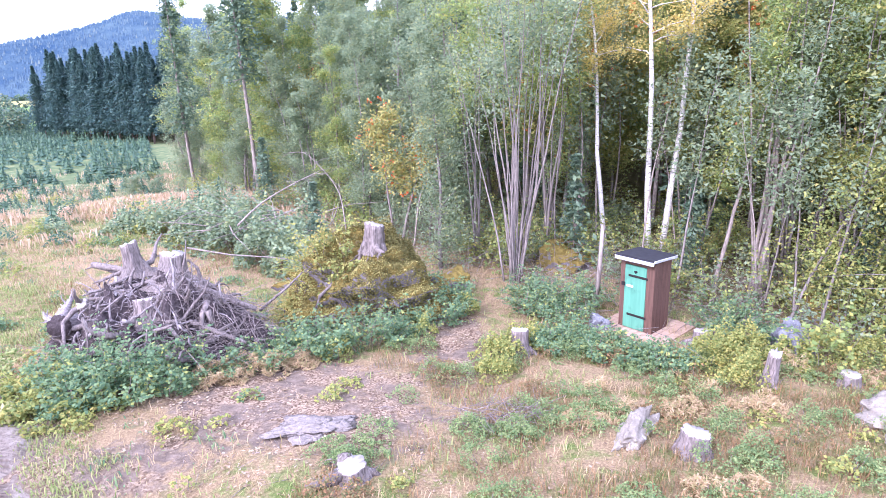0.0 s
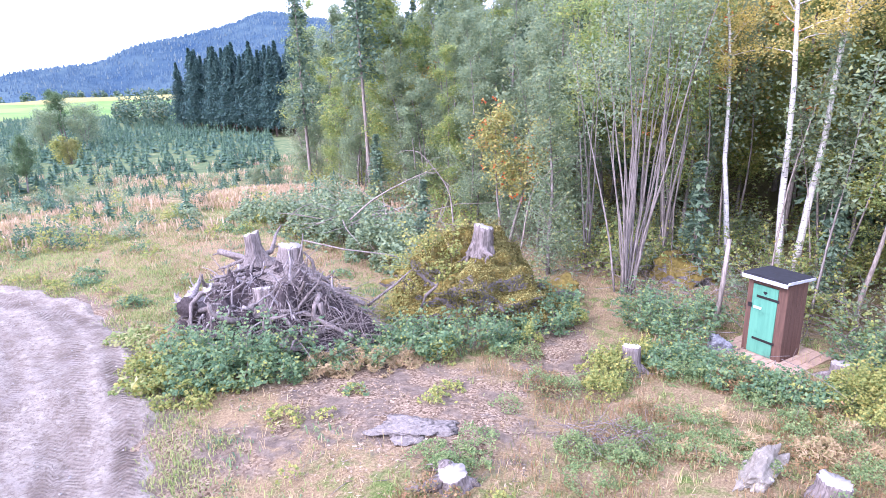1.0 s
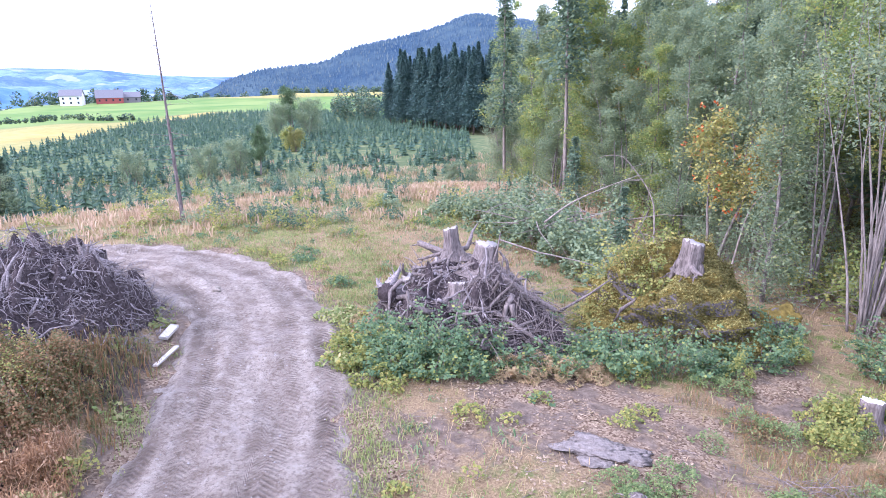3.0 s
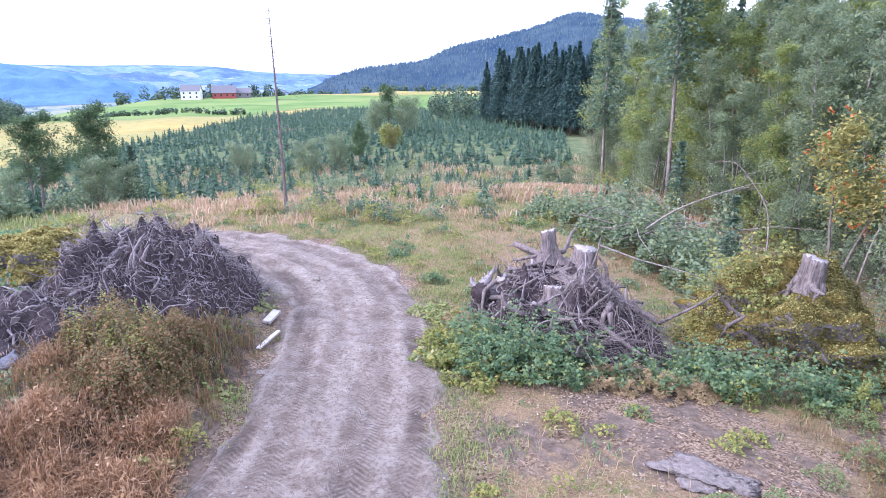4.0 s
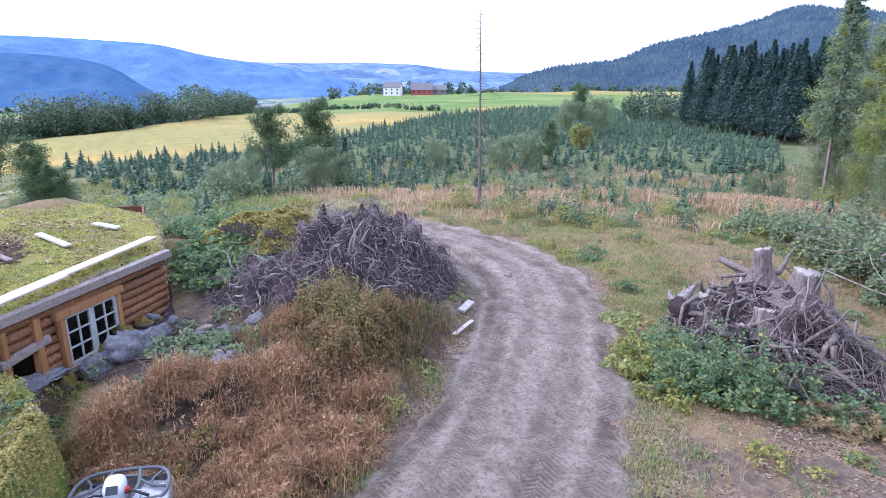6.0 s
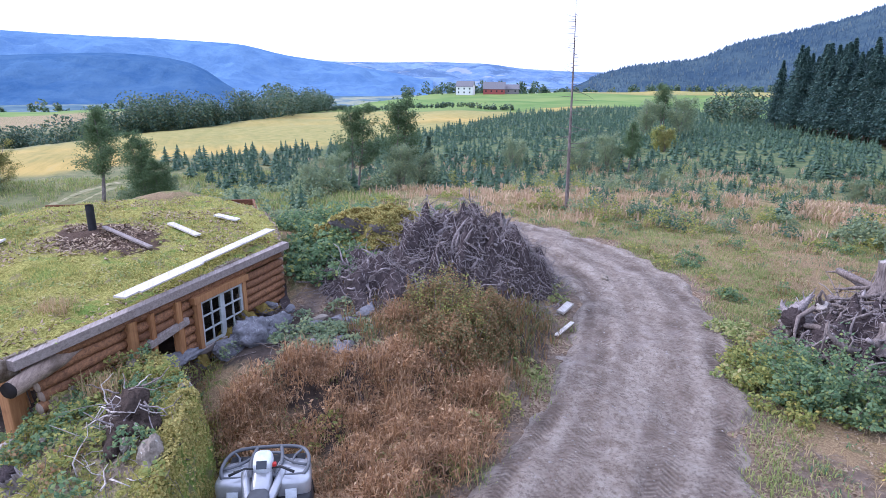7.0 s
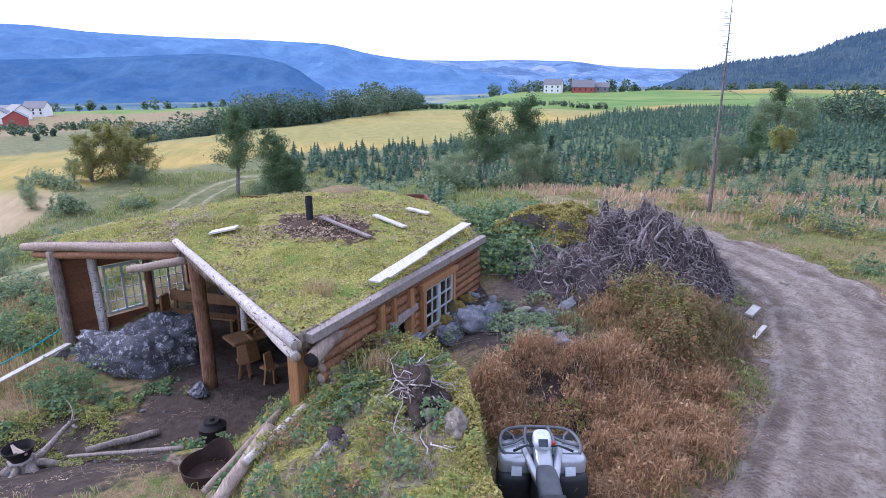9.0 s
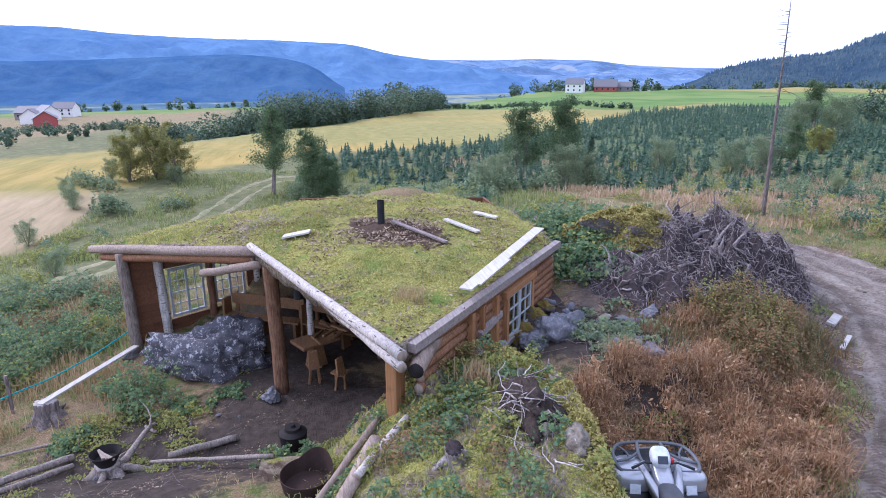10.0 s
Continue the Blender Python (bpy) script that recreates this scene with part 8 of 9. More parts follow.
spots = [(x, y, rng.uniform(0.18, 0.42), rng.uniform(0.14, 0.32)) for x, y in strewn(rng, 112, (-2.6, 8.5, 6.6, 12.6), lambda x, y: waves(x, y, 2.7, 1.0) > -0.1 and math.hypot(x + 3.2, y - 9.2) > 1.4)]
thicket("low_herbs", "low green herbs scattered through dry grass", spots, M_HERB, 0.026, 3000, 5, "herbs")
spots = [(x, y, rng.uniform(0.15, 0.35), rng.uniform(0.1, 0.25)) for x, y in strewn(rng, 40, (-9, 8, 4.5, 13), lambda x, y: from_line(np.array(x), np.array(y), road_line) > 2.2 and waves(x, y, 3.1, 2.0) > 0.0)]
thicket("low_weeds", "low yellow-green weeds in the worn clearing", spots, M_WEED, 0.045, 1300, 6, "weeds")


M_MOSSY = leaf_material("yellow_moss_tufts", (0.25, 0.21, 0.065), (0.42, 0.36, 0.115), (0.58, 0.50, 0.19), (0.33, 0.295, 0.10), (0.38, 0.39, 0.13), rough=0.9, glow=0.3)
thicket("golden_bushes", "golden-leaved bushes growing over the mossy rock", [(-5.4, 13.8, 0.45, 0.5), (-4.9, 14.4, 0.5, 0.45), (-5.8, 13.6, 0.4, 0.4), (-4.9, 15.0, 0.5, 0.5)], M_ROWAN, 0.034, 2600, 7, base=crag_top)
M_MOSS_DARK = leaf_material("olive_brown_moss", (0.105, 0.095, 0.032), (0.19, 0.165, 0.055), (0.30, 0.25, 0.085), (0.145, 0.14, 0.045), (0.36, 0.31, 0.10), rough=0.9, glow=0.2)
fur("moss", "ochre moss over the top of the big rock", crag, 15000, 0.034, M_MOSSY, 90, lambda p, n: n.z > 0.25 and waves(p.x + p.z, p.y - p.z, 0.9, 1.0) > -0.25)
fur("moss", "dark olive moss hanging down the big rock", crag, 34000, 0.036, M_MOSS_DARK, 93, lambda p, n: n.z > -0.9 and waves(p.x + p.z, p.y - p.z, 0.8, 2.0) + 0.55 * (p.x + 4.4) > -0.25)
canes("golden_bushes", "golden-green bushes growing up the big mossy rock", [(-4.9, 14.2, 0.5, 0.9), (-4.4, 14.7, 0.5, 0.7), (-5.3, 14.7, 0.5, 1.0), (-4.3, 13.9, 0.4, 0.5)], M_WEED, 0.06, 22, 94, base=lambda x, y: max(float(crag_top(x, y)), float(height(x, y))) - 0.15)
thicket("dry_weeds", "pale dry weeds at the foot of the stump heap", [(-9.4, 9.9, 0.5, 0.3), (-9.0, 9.3, 0.4, 0.25), (-5.6, 10.0, 0.6, 0.25), (-5.1, 10.6, 0.7, 0.28), (-4.6, 11.2, 0.6, 0.25), (-8.9, 10.2, 0.4, 0.3)], M_STRAW, 0.016, 5200, 71, "weeds", stretch=6.0)
thicket("mixed_bushes", "grey-green bushes behind the mossy rock", [(-5.6, 14.8, 0.8, 1.1), (-5.1, 15.4, 0.7, 1.0), (-2.9, 15.6, 0.4, 0.5)], M_BUSH, 0.10, 640, 8, base=lambda x, y: height(x, y) + 0.1)
thicket("heather", "wiry mossy growth on top of the rock", [(-3.2, 15.3, 0.9, 0.16), (-2.5, 15.6, 0.8, 0.16), (-4.2, 14.6, 0.7, 0.16), (-3.0, 14.5, 0.6, 0.1)], M_MOSS_DARK, 0.035, 1900, 9, stalks=False, base=lambda x, y: crag_top(x, y) - 0.02)
thicket("dense_bushes", "dense blue-green bushes at the back of the clearing", [(-13.0, 20.6, 1.3, 1.0), (-11.4, 20.2, 1.4, 1.2), (-9.8, 19.6, 1.3, 1.3), (-8.4, 18.8, 1.2, 1.3), (-7.2, 18.0, 1.0, 1.3), (-12.4, 22.4, 1.4, 1.2), (-10.2, 21.6, 1.4, 1.3), (-8.0, 20.6, 1.2, 1.4), (-15.2, 20.8, 1.0, 0.7), (-6.3, 16.7, 0.8, 1.1)], M_BUSH, 0.09, 560, 10)
canes("nettles", "green nettles on the bank between shelter and roots", [(-14.7, 1.1, 0.7, 0.5), (-15.6, 1.3, 0.8, 0.5), (-16.6, 1.8, 0.9, 0.5), (-15.2, 2.3, 0.7, 0.35), (-17.6, 2.2, 0.9, 0.6), (-14.3, 2.2, 0.5, 0.3), (-18.6, 1.6, 1.0, 0.7)], M_RASP, 0.08, 26, 11)
thicket("bank_weeds", "grey-green weeds on the bank above the roots", [(-17.2, 3.6, 0.9, 0.4), (-18.8, 3.4, 1.0, 0.6), (-19.5, 5.5, 1.2, 0.6), (-18.0, 6.8, 0.9, 0.5), (-20.5, 7.6, 1.0, 0.5), (-12.9, 1.3, 0.3, 0.2), (-13.6, 2.1, 0.4, 0.2)], M_BUSH, 0.06, 800, 12)
spots = [(x, y, rng.uniform(0.5, 1.1), rng.uniform(0.45, 0.9)) for x, y in strewn(rng, 46, (-25, -14.6, -19, -10.2), lambda x, y: y < -10.6 and clear_of_rope(x, y))]
thicket("slope_bushes", "green brambles and tall weeds on the slope by the shelter", spots[:18], M_BUSH, 0.075, 480, 13)
canes("slope_bushes", "light green brambles and nettles on the slope by the shelter", spots[18:], M_RASP, 0.058, 34, 131)
spots = [(x, y, rng.uniform(0.4, 0.8), rng.uniform(0.3, 0.7)) for x, y in strewn(rng, 22, (-24, -14.2, -17, -10.0), clear_of_rope)]
thicket("slope_weeds", "yellowing weeds on the slope by the shelter", spots, M_WEED, 0.075, 420, 14)
canes("yard_weeds", "green weeds growing on the muddy yard", [(-15.0, -9.3, 0.45, 0.85), (-14.5, -9.0, 0.35, 0.6), (-14.4, -8.0, 0.4, 0.16), (-14.8, -7.2, 0.35, 0.14), (-11.5, -5.6, 0.35, 0.3), (-11.3, -6.1, 0.3, 0.25), (-13.6, -10.2, 0.4, 0.2), (-15.5, -9.9, 0.35, 0.55)], M_RASP, 0.06, 44, 15)
spots = [(x, y, rng.uniform(0.16, 0.36), rng.uniform(0.10, 0.26)) for x, y in strewn(rng, 120, (-11.8, -5.4, -5.4, -1.4), lambda x, y: waves(x, y, 1.7, 3.0) > -0.5)]
thicket("mound_herbs", "low green and yellow herbs on the mossy mound", spots[:50], M_WEED, 0.04, 1300, 16, "herbs")
thicket("mound_herbs", "low green and yellow herbs on the mossy mound", spots[50:95], M_RASP, 0.042, 1200, 17, "herbs")
thicket("mound_herbs", "rusty and orange low herbs on the mossy mound", spots[95:], M_RUSTWEED, 0.035, 1100, 171, "herbs")

# rough growth behind the shelter and down to the lane
spots = [(x, y, rng.uniform(0.5, 1.3), rng.uniform(0.3, 0.8)) for x, y in strewn(rng, 80, (-50, -22.5, -24, 8), lambda x, y: waves(x, y, 7, 2.0) > -0.35 and zone_corn(x, y) < 0.1 and from_line(np.array(x), np.array(y), lane) > 2 and math.hypot(x + 21, y + 4) > 3.5)]
thicket("rough_bushes", "low green bushes in rough grass behind the shelter", spots[:48], M_BUSH, 0.11, 200, 22)
thicket("rough_bushes", "low yellow-green bushes in rough grass behind the shelter", spots[48:], M_WEED, 0.11, 170, 23)
bush_line = [(-45.5 - 1.1 * k, -5.5 + 1.3 * math.sin(k * 1.7), rng.uniform(0.7, 1.2), rng.uniform(0.6, 1.2)) for k in range(9)] + [(-53.5 - k, -21.5 - 0.9 * k, 0.9, 0.9) for k in range(5)] + [(-46.5, -19.2, 1.2, 1.1), (-47.6, -20.2, 1.0, 0.9), (-34.5, 5.2, 1.3, 1.1), (-33.0, 3.4, 1.2, 1.0), (-35.4, 8.2, 1.2, 1.2), (-36.2, 12.2, 1.3, 1.2)]
thicket("field_bushes", "dense grey-green bushes among the lone trees", bush_line, M_BUSH, 0.12, 260, 24)

thicket("slope_rust", "rust-brown dead weeds on the slope by the shelter", [(x, y, rng.uniform(0.3, 0.7), rng.uniform(0.3, 0.6)) for x, y in strewn(rng, 26, (-24, -14.2, -18, -9.8), clear_of_rope)], M_RUSTWEED, 0.045, 900, 141, "weeds")
thicket("yard_moss", "low mixed weeds on the edge of the yard", [(-12.8 - 1.6 * rng.random(), -7.6 - 3.4 * rng.random(), rng.uniform(0.2, 0.4), rng.uniform(0.06, 0.18)) for _ in range(14)], M_WEED, 0.04, 1100, 151, "weeds")
rim = [(x, float(mound_side(x)) - 0.2 + 0.1 * rng.normal(), 0.3, 0.07) for x in np.arange(-11.6, -5.2, 0.16)]
thicket("rim_moss", "bright yellow-green moss along the mound's edge", rim, M_MOSSY, 0.03, 2600, 152, "moss", False)

spots = [(x, y, rng.uniform(0.3, 0.8), rng.uniform(0.25, 0.55)) for x, y in strewn(rng, 46, (-34, -9, 9, 28), lambda x, y: from_line(np.array(x), np.array(y), road_line) > 3.0 and waves(x, y, 6, 1.0) > -0.2 and into_wood(x, y) < -1)]
thicket("crest_bushes", "low blue-green shrubs in dry grass along the crest", spots[:26], M_BUSH, 0.07, 420, 25)
thicket("crest_bushes", "low yellow-green shrubs in dry grass along the crest", spots[26:], M_WEED, 0.07, 380, 26)

spots = [(x, y, rng.uniform(0.2, 0.5), rng.uniform(0.12, 0.28)) for x, y in strewn(rng, 60, (-2.6, 9.5, 6.4, 12.4), lambda x, y: waves(x, y, 2.2, 4.0) > -0.1)]
thicket("dry_herbs", "rusty dry herbs in the clearing", spots[:34], M_RUSTWEED, 0.03, 1500, 27, "weeds")
thicket("dry_herbs", "straw-coloured dry herbs in the clearing", spots[34:], M_STRAW, 0.018, 3000, 28, "weeds", stretch=5.0)

spots = [(x, y, rng.uniform(0.12, 0.4), rng.uniform(0.1, 0.32)) for x, y in strewn(rng, 170, (-27, -4, 8, 24), lambda x, y: float(from_line(np.array(x), np.array(y), road_line)) > 2.0 and waves(x, y, 4, 6.0) > -0.1 and into_wood(x, y) < -1 and math.hypot(x + 7.7, y - 11.5) > 2.6)]
thicket("crest_herbs", "low green herbs in the grass of the crest", spots[:110], M_RASP, 0.05, 900, 264, "herbs")
thicket("crest_herbs", "low yellow-green herbs in the grass of the crest", spots[110:], M_WEED, 0.05, 800, 265, "herbs")
spots = [(x, y, rng.uniform(0.25, 0.85), rng.uniform(0.3, 1.0)) for x, y in strewn(rng, 230, (-56, -12, 12, 60), lambda x, y: 24 < math.hypot(x, y) < 64 and waves(x, y, 8, 4.0) + 0.5 * waves(x, y, 3, 1.0) > -0.3 and into_wood(x, y) < -1)]
thicket("clearing_shrubs", "blue-green shrubs and brambles in the tan grass of the clearing", spots[:110], M_BUSH, 0.075, 330, 261)
thicket("clearing_shrubs", "dark green shrubs in the tan grass of the clearing", spots[110:180], M_YOUNG, 0.07, 380, 262)
thicket("clearing_shrubs", "yellow-green shrubs in the tan grass of the clearing", spots[180:], M_WEED, 0.075, 300, 263)

# edge of the wood
spots = []
for x, y in strewn(rng, 150, (-34, 16, 12, 50), lambda x, y: -0.6 < into_wood(x, y) < 9 and math.hypot(x - 3, y - 14.5) > 1.8 and math.hypot(x + 1, y - 16) > 1.5):
    spots.append((x, y, rng.uniform(0.5, 1.2), rng.uniform(0.4, 1.5)))
thicket("wood_undergrowth", "mixed bushes under the edge of the wood", spots[:70], M_ALDER, 0.085, 170, 18)
thicket("wood_undergrowth", "mixed bushes under the edge of the wood", spots[70:110], M_GREEN, 0.085, 170, 19)
thicket("wood_undergrowth", "yellowing bushes under the edge of the wood", spots[110:], M_WEED, 0.085, 170, 20)
spots = [(x, y, rng.uniform(0.5, 1.0), rng.uniform(0.7, 2.1)) for x, y in strewn(rng, 54, (-3, 14, 13.5, 24), lambda x, y: 1.0 < into_wood(x, y) < 7 and math.hypot(x - 3, y - 14.8) > 1.7 and math.hypot(x, y - 17.5) > 1.3)]
canes("shade_bushes", "light green bushes under the trees behind the privy", spots[:22], M_GREEN, 0.06, 14, 191)
canes("shade_bushes", "grey-green bushes under the trees behind the privy", spots[22:38], M_ALDER, 0.06, 14, 192)
canes("shade_bushes", "yellowing bushes under the trees behind the privy", spots[38:], M_WEED, 0.06, 14, 193)
thicket("leafy_branches", "yellow-leaved low branches at the wood's edge", [(8.6, 14.8, 1.0, 1.8), (9.4, 13.4, 1.1, 1.6), (7.9, 15.8, 0.8, 1.5), (10.4, 14.4, 1.0, 1.6)], M_WEED, 0.05, 560, 21)
sticks("fallen_branches", "pale fallen branches and slash at the wood's edge", np.random.default_rng(23), 170, lambda r: (lambda a: (-1.0 + a * 0.75 + r.normal() * 1.2 - 0.5, 18.6 - 0.66 * a * 0.9 + r.normal() * 0.9))(r.uniform(-9, 8)), lambda x, y: height(x, y) + 0.15, 1.5, 0.012, M_STICK, 0.25, 0.1, "branches", 0.4)
sticks("fallen_branches", "tops of a felled tree lying in the bushes", np.random.default_rng(24), 60, disc(-9.0, 20.2, 2.6, 1.4, 20), lambda x, y: height(x, y) + 0.7, 2.4, 0.020, M_BARK_PALE, 0.25, 0.12, "branches", 0.8)
edge_line = lambda r: (lambda a, b: (-1.2 + 0.75 * a + 0.66 * b, 19.2 - 0.60 * a + 0.75 * b))(r.uniform(-7, 11), r.uniform(-0.6, 2.6))
sticks("bare_twigs", "bare grey twigs standing under the edge of the wood", np.random.default_rng(28), 620, edge_line, height, 1.3, 0.007, M_STICK, 1.3, 0.14, "twigs", 0.1)
sticks("fallen_branches", "grey slash and dry branches under the wood", np.random.default_rng(29), 320, edge_line, lambda x, y: height(x, y) + 0.1, 1.3, 0.010, M_STICK, 0.35, 0.14, "branches", 0.5)
for line in (((-5.9, 19.6, -0.6), (-6.0, 19.62, 1.03), (-6.17, 19.57, 1.68), (-6.62, 19.41, 2.38), (-7.03, 19.25, 2.83), (-7.51, 19.06, 2.86)), ((-9.2, 18.3, 0.6), (-8.46, 18.62, 1.26), (-7.56, 19.04, 1.78), (-6.52, 19.45, 2.25)), ((-3.7, 20.25, -0.6), (-3.39, 20.31, 1.27), (-2.87, 20.41, 2.0), (-2.42, 20.48, 2.54), (-1.13, 20.62, 2.57))):
    bent = thing("dead_sapling", "thin bare pale trunk bent over in the undergrowth", "dead tree")
    curve = spline(np.array(line), 0.15)
    part_of(bent, "stem", wood("stem", [(curve, np.linspace(0.035, 0.010, len(curve)))], M_BARK_PALE, 7))
    rb = np.random.default_rng(int(-line[0][0] * 10))
    for k in range(12):
        p = curve[rb.integers(len(curve) // 2, len(curve))]
        part_of(bent, "twig", wood("twig", [(wander(rb, p, (rb.normal(), rb.normal(), rb.uniform(-0.6, 0.5)), rb.uniform(0.3, 0.9), 4, 0.2), np.linspace(0.009, 0.003, 5))], M_BARK_PALE, 4))
sticks("twig_heap", "small heap of dry brown twigs in the grass", np.random.default_rng(25), 130, disc(0.0, 9.1, 0.75, 0.4, 10), lambda x, y: height(x, y) + 0.04, 0.6, 0.008, M_STICK, 0.12, 0.1, "twigs", 0.16)
sticks("twigs", "dry twigs scattered over bare earth", np.random.default_rng(26), 260, disc(-4.0, 9.8, 4.2, 3.2), height, 0.35, 0.006, M_STICK, 0.03, 0.1, "twigs", 0.02)
sticks("twigs", "dry twigs and roots scattered round the heaps", np.random.default_rng(27), 460, disc(-11.8, 1.6, 2.2, 2.4), height, 0.5, 0.010, M_STICK, 0.1, 0.15, "twigs", 0.1)


# ---- grass ----
def blades(name, label, at, high, mat, seed, wide=0.02, lean=0.5, per=5, spread=0.07, category="grass", flat=0.0, grow=None):
    """Tufts of bent grass blades at the places given."""
    rng = np.random.default_rng(seed)
    at = np.repeat(np.asarray(at, float), per, 0)
    n = len(at)
    a = rng.uniform(0, 6.283, n)
    at = at + np.stack([rng.normal(size=n) * spread, rng.normal(size=n) * spread, np.zeros(n)], 1)
    h = high * rng.uniform(0.45, 1.25, n)
    if grow is not None:
        h = h * grow(at[:, 0], at[:, 1])
    d = np.stack([np.cos(a), np.sin(a), np.zeros(n)], 1)
    s = np.stack([-np.sin(a), np.cos(a), np.zeros(n)], 1) * (wide * rng.uniform(0.6, 1.3, n))[:, None]
    up = np.array([0, 0, 1.0])
    k = rng.uniform(0.2, 1.0, n)[:, None] * lean
    mid = at + d * h[:, None] * 0.45 * k + up * (h * 0.62 * (1 - flat))[:, None]
    tip = at + d * h[:, None] * (1.0 * k + flat) + up * (h * (1.0 - 0.55 * k[:, 0]) * (1 - flat))[:, None]
    V = np.stack([at - s, at + s, mid + s * 0.8, mid - s * 0.8, tip], 1).reshape(-1, 3)
    i = np.arange(n) * 5
    F = np.concatenate([np.stack([i, i + 1, i + 2], 1), np.stack([i, i + 2, i + 3], 1), np.stack([i + 3, i + 2, i + 4], 1)])
    return tagged(new(name, raw_mesh(name, V, F, mat)), label, category, kind="stuff")


def field(rng, count, box_, keep, z=height):
    x0, x1, y0, y1 = box_
    x, y = rng.uniform(x0, x1, count), rng.uniform(y0, y1, count)
    ok = keep(x, y) > rng.random(count)
    x, y = x[ok], y[ok]
    return np.stack([x, y, z(x, y) - 0.01], 1)


off_road = lambda x, y: sm(1.75, 2.5, from_line(x, y, road_line) + 0.3 * waves(x, y, 1.5))
bare = lambda x, y: 1 - np.clip(np.maximum.reduce([bump(x, y, -4.0, 9.6, 3.4, 1.9, -20), bump(x, y, -1.6, 13.2, 1.2, 3.0, 15), bump(x, y, -13.5, -6.0, 3.6, 2.4, 20), 0.9 * bump(x, y, -12.6, -8.8, 2.4, 1.5, 20), 0.62 * bump(x, y, -11.5, -9.4, 2.4, 1.6, 20), 0.5 * bump(x, y, -10.4, -7.8, 1.6, 1.2, 20), bump(x, y, -13.0, 1.2, 1.6, 1.0), bump(x, y, -11.5, 4.8, 2.2, 0.95, 135)]) * 1.5, 0, 1)
open_ground = lambda x, y: off_road(x, y) * bare(x, y) * (1 - sm(0.5, 3.0, into_wood(x, y))) * (1 - sm(-9.2, -10.2, x) * sm(0.8, -0.2, y) * sm(-9.5, -8.5, y))
rg = np.random.default_rng(40)
box_ = (-27, 12, -17, 26)
blades("grass", "short green grass in the clearing", field(rg, 30000, box_, lambda x, y: open_ground(x, y) * sm(-0.2, 0.5, waves(x, y, 3.3, 1.0) + 0.5 * waves(x, y, 1.2, 2.0) + 0.25 * bump(x, y, -11, 11.5, 4, 1.5))), 0.14, M_GRASS, 41, 0.008, 1.0, 7, 0.13)
blades("dry_grass", "dry straw-coloured grass in the clearing", field(rg, 26000, box_, lambda x, y: open_ground(x, y) * sm(-0.5, 0.3, -waves(x, y, 3.3, 1.0) + 0.4 * waves(x, y, 0.9, 4.0))), 0.17, M_STRAW, 42, 0.006, 1.0, 6, 0.14)
blades("dry_grass", "rusty dry grass round the stumps in the clearing", field(rg, 9000, (-2.8, 9.5, 6.0, 13.0), lambda x, y: open_ground(x, y) * sm(-0.3, 0.4, waves(x, y, 1.9, 6.0) + 0.3 * waves(x, y, 0.7, 2.0))), 0.21, M_RUSTWEED, 421, 0.005, 0.9, 5, 0.12)
blades("grass", "green grass on the crest by the track", field(rg, 11000, (-26, -5, 9, 24), lambda x, y: open_ground(x, y) * sm(-0.2, 0.5, waves(x, y, 4.7, 3.0) + 0.4 * waves(x, y, 1.4, 5.0))), 0.12, M_GRASS, 422, 0.009, 1.2, 7, 0.16)
blades("dead_grass", "clumps of brown dead grass along the crest", field(rg, 9000, (-27, -4, 9, 25), lambda x, y: open_ground(x, y) * sm(0.0, 0.4, waves(x, y, 2.4, 7.0))), 0.20, M_TAN, 423, 0.007, 1.2, 6, 0.12, grow=lambda x, y: 0.5 + 0.8 * sm(-0.4, 0.6, waves(x, y, 1.1, 8.0)))
blades("dead_grass", "rusty clumps of dead grass and dock along the crest", field(rg, 5200, (-27, -4, 9, 25), lambda x, y: open_ground(x, y) * sm(0.1, 0.5, waves(x, y, 2.9, 9.0))), 0.22, M_RUSTWEED, 424, 0.008, 1.1, 6, 0.10, grow=lambda x, y: 0.5 + 0.8 * sm(-0.4, 0.6, waves(x, y, 1.0, 3.0)))
blades("grass", "dark green grass tufts along the crest and verge", field(rg, 7000, (-27, -3, 6, 25), lambda x, y: open_ground(x, y) * sm(0.1, 0.5, waves(x, y, 1.8, 12.0))), 0.15, M_RASP, 425, 0.011, 1.2, 6, 0.10, grow=lambda x, y: 0.4 + 0.9 * sm(-0.4, 0.6, waves(x, y, 0.9, 5.0)))
blades("verge_grass", "bright green grass along the track", field(rg, 21000, (-20, -5, 2, 16), lambda x, y: sm(1.6, 1.9, from_line(x, y, road_line)) * sm(3.9, 2.4, from_line(x, y, road_line)) * sm(-0.3, 0.4, waves(x, y, 2.1, 3.0))), 0.10, M_GRASS, 43, 0.008, 1.0, 7, 0.12)
blades("tall_dry_grass", "tall tan grass on the crest by the plantation", field(rg, 34000, (-66, -8, 6, 66), lambda x, y: sm(19, 25, np.hypot(x + 3, y - 3)) * (1 - zone_forest(x, y)) * sm(75, 45, np.hypot(x, y)) * sm(-0.5, 0.3, -waves(x, y, 7, 1.0) + 0.6 * waves(x, y, 2.6, 3.0)) * sm(4, 12, y - 0.1 * (x + 30))), 0.46, M_TAN, 44, 0.028, 0.7, 5, 0.2)
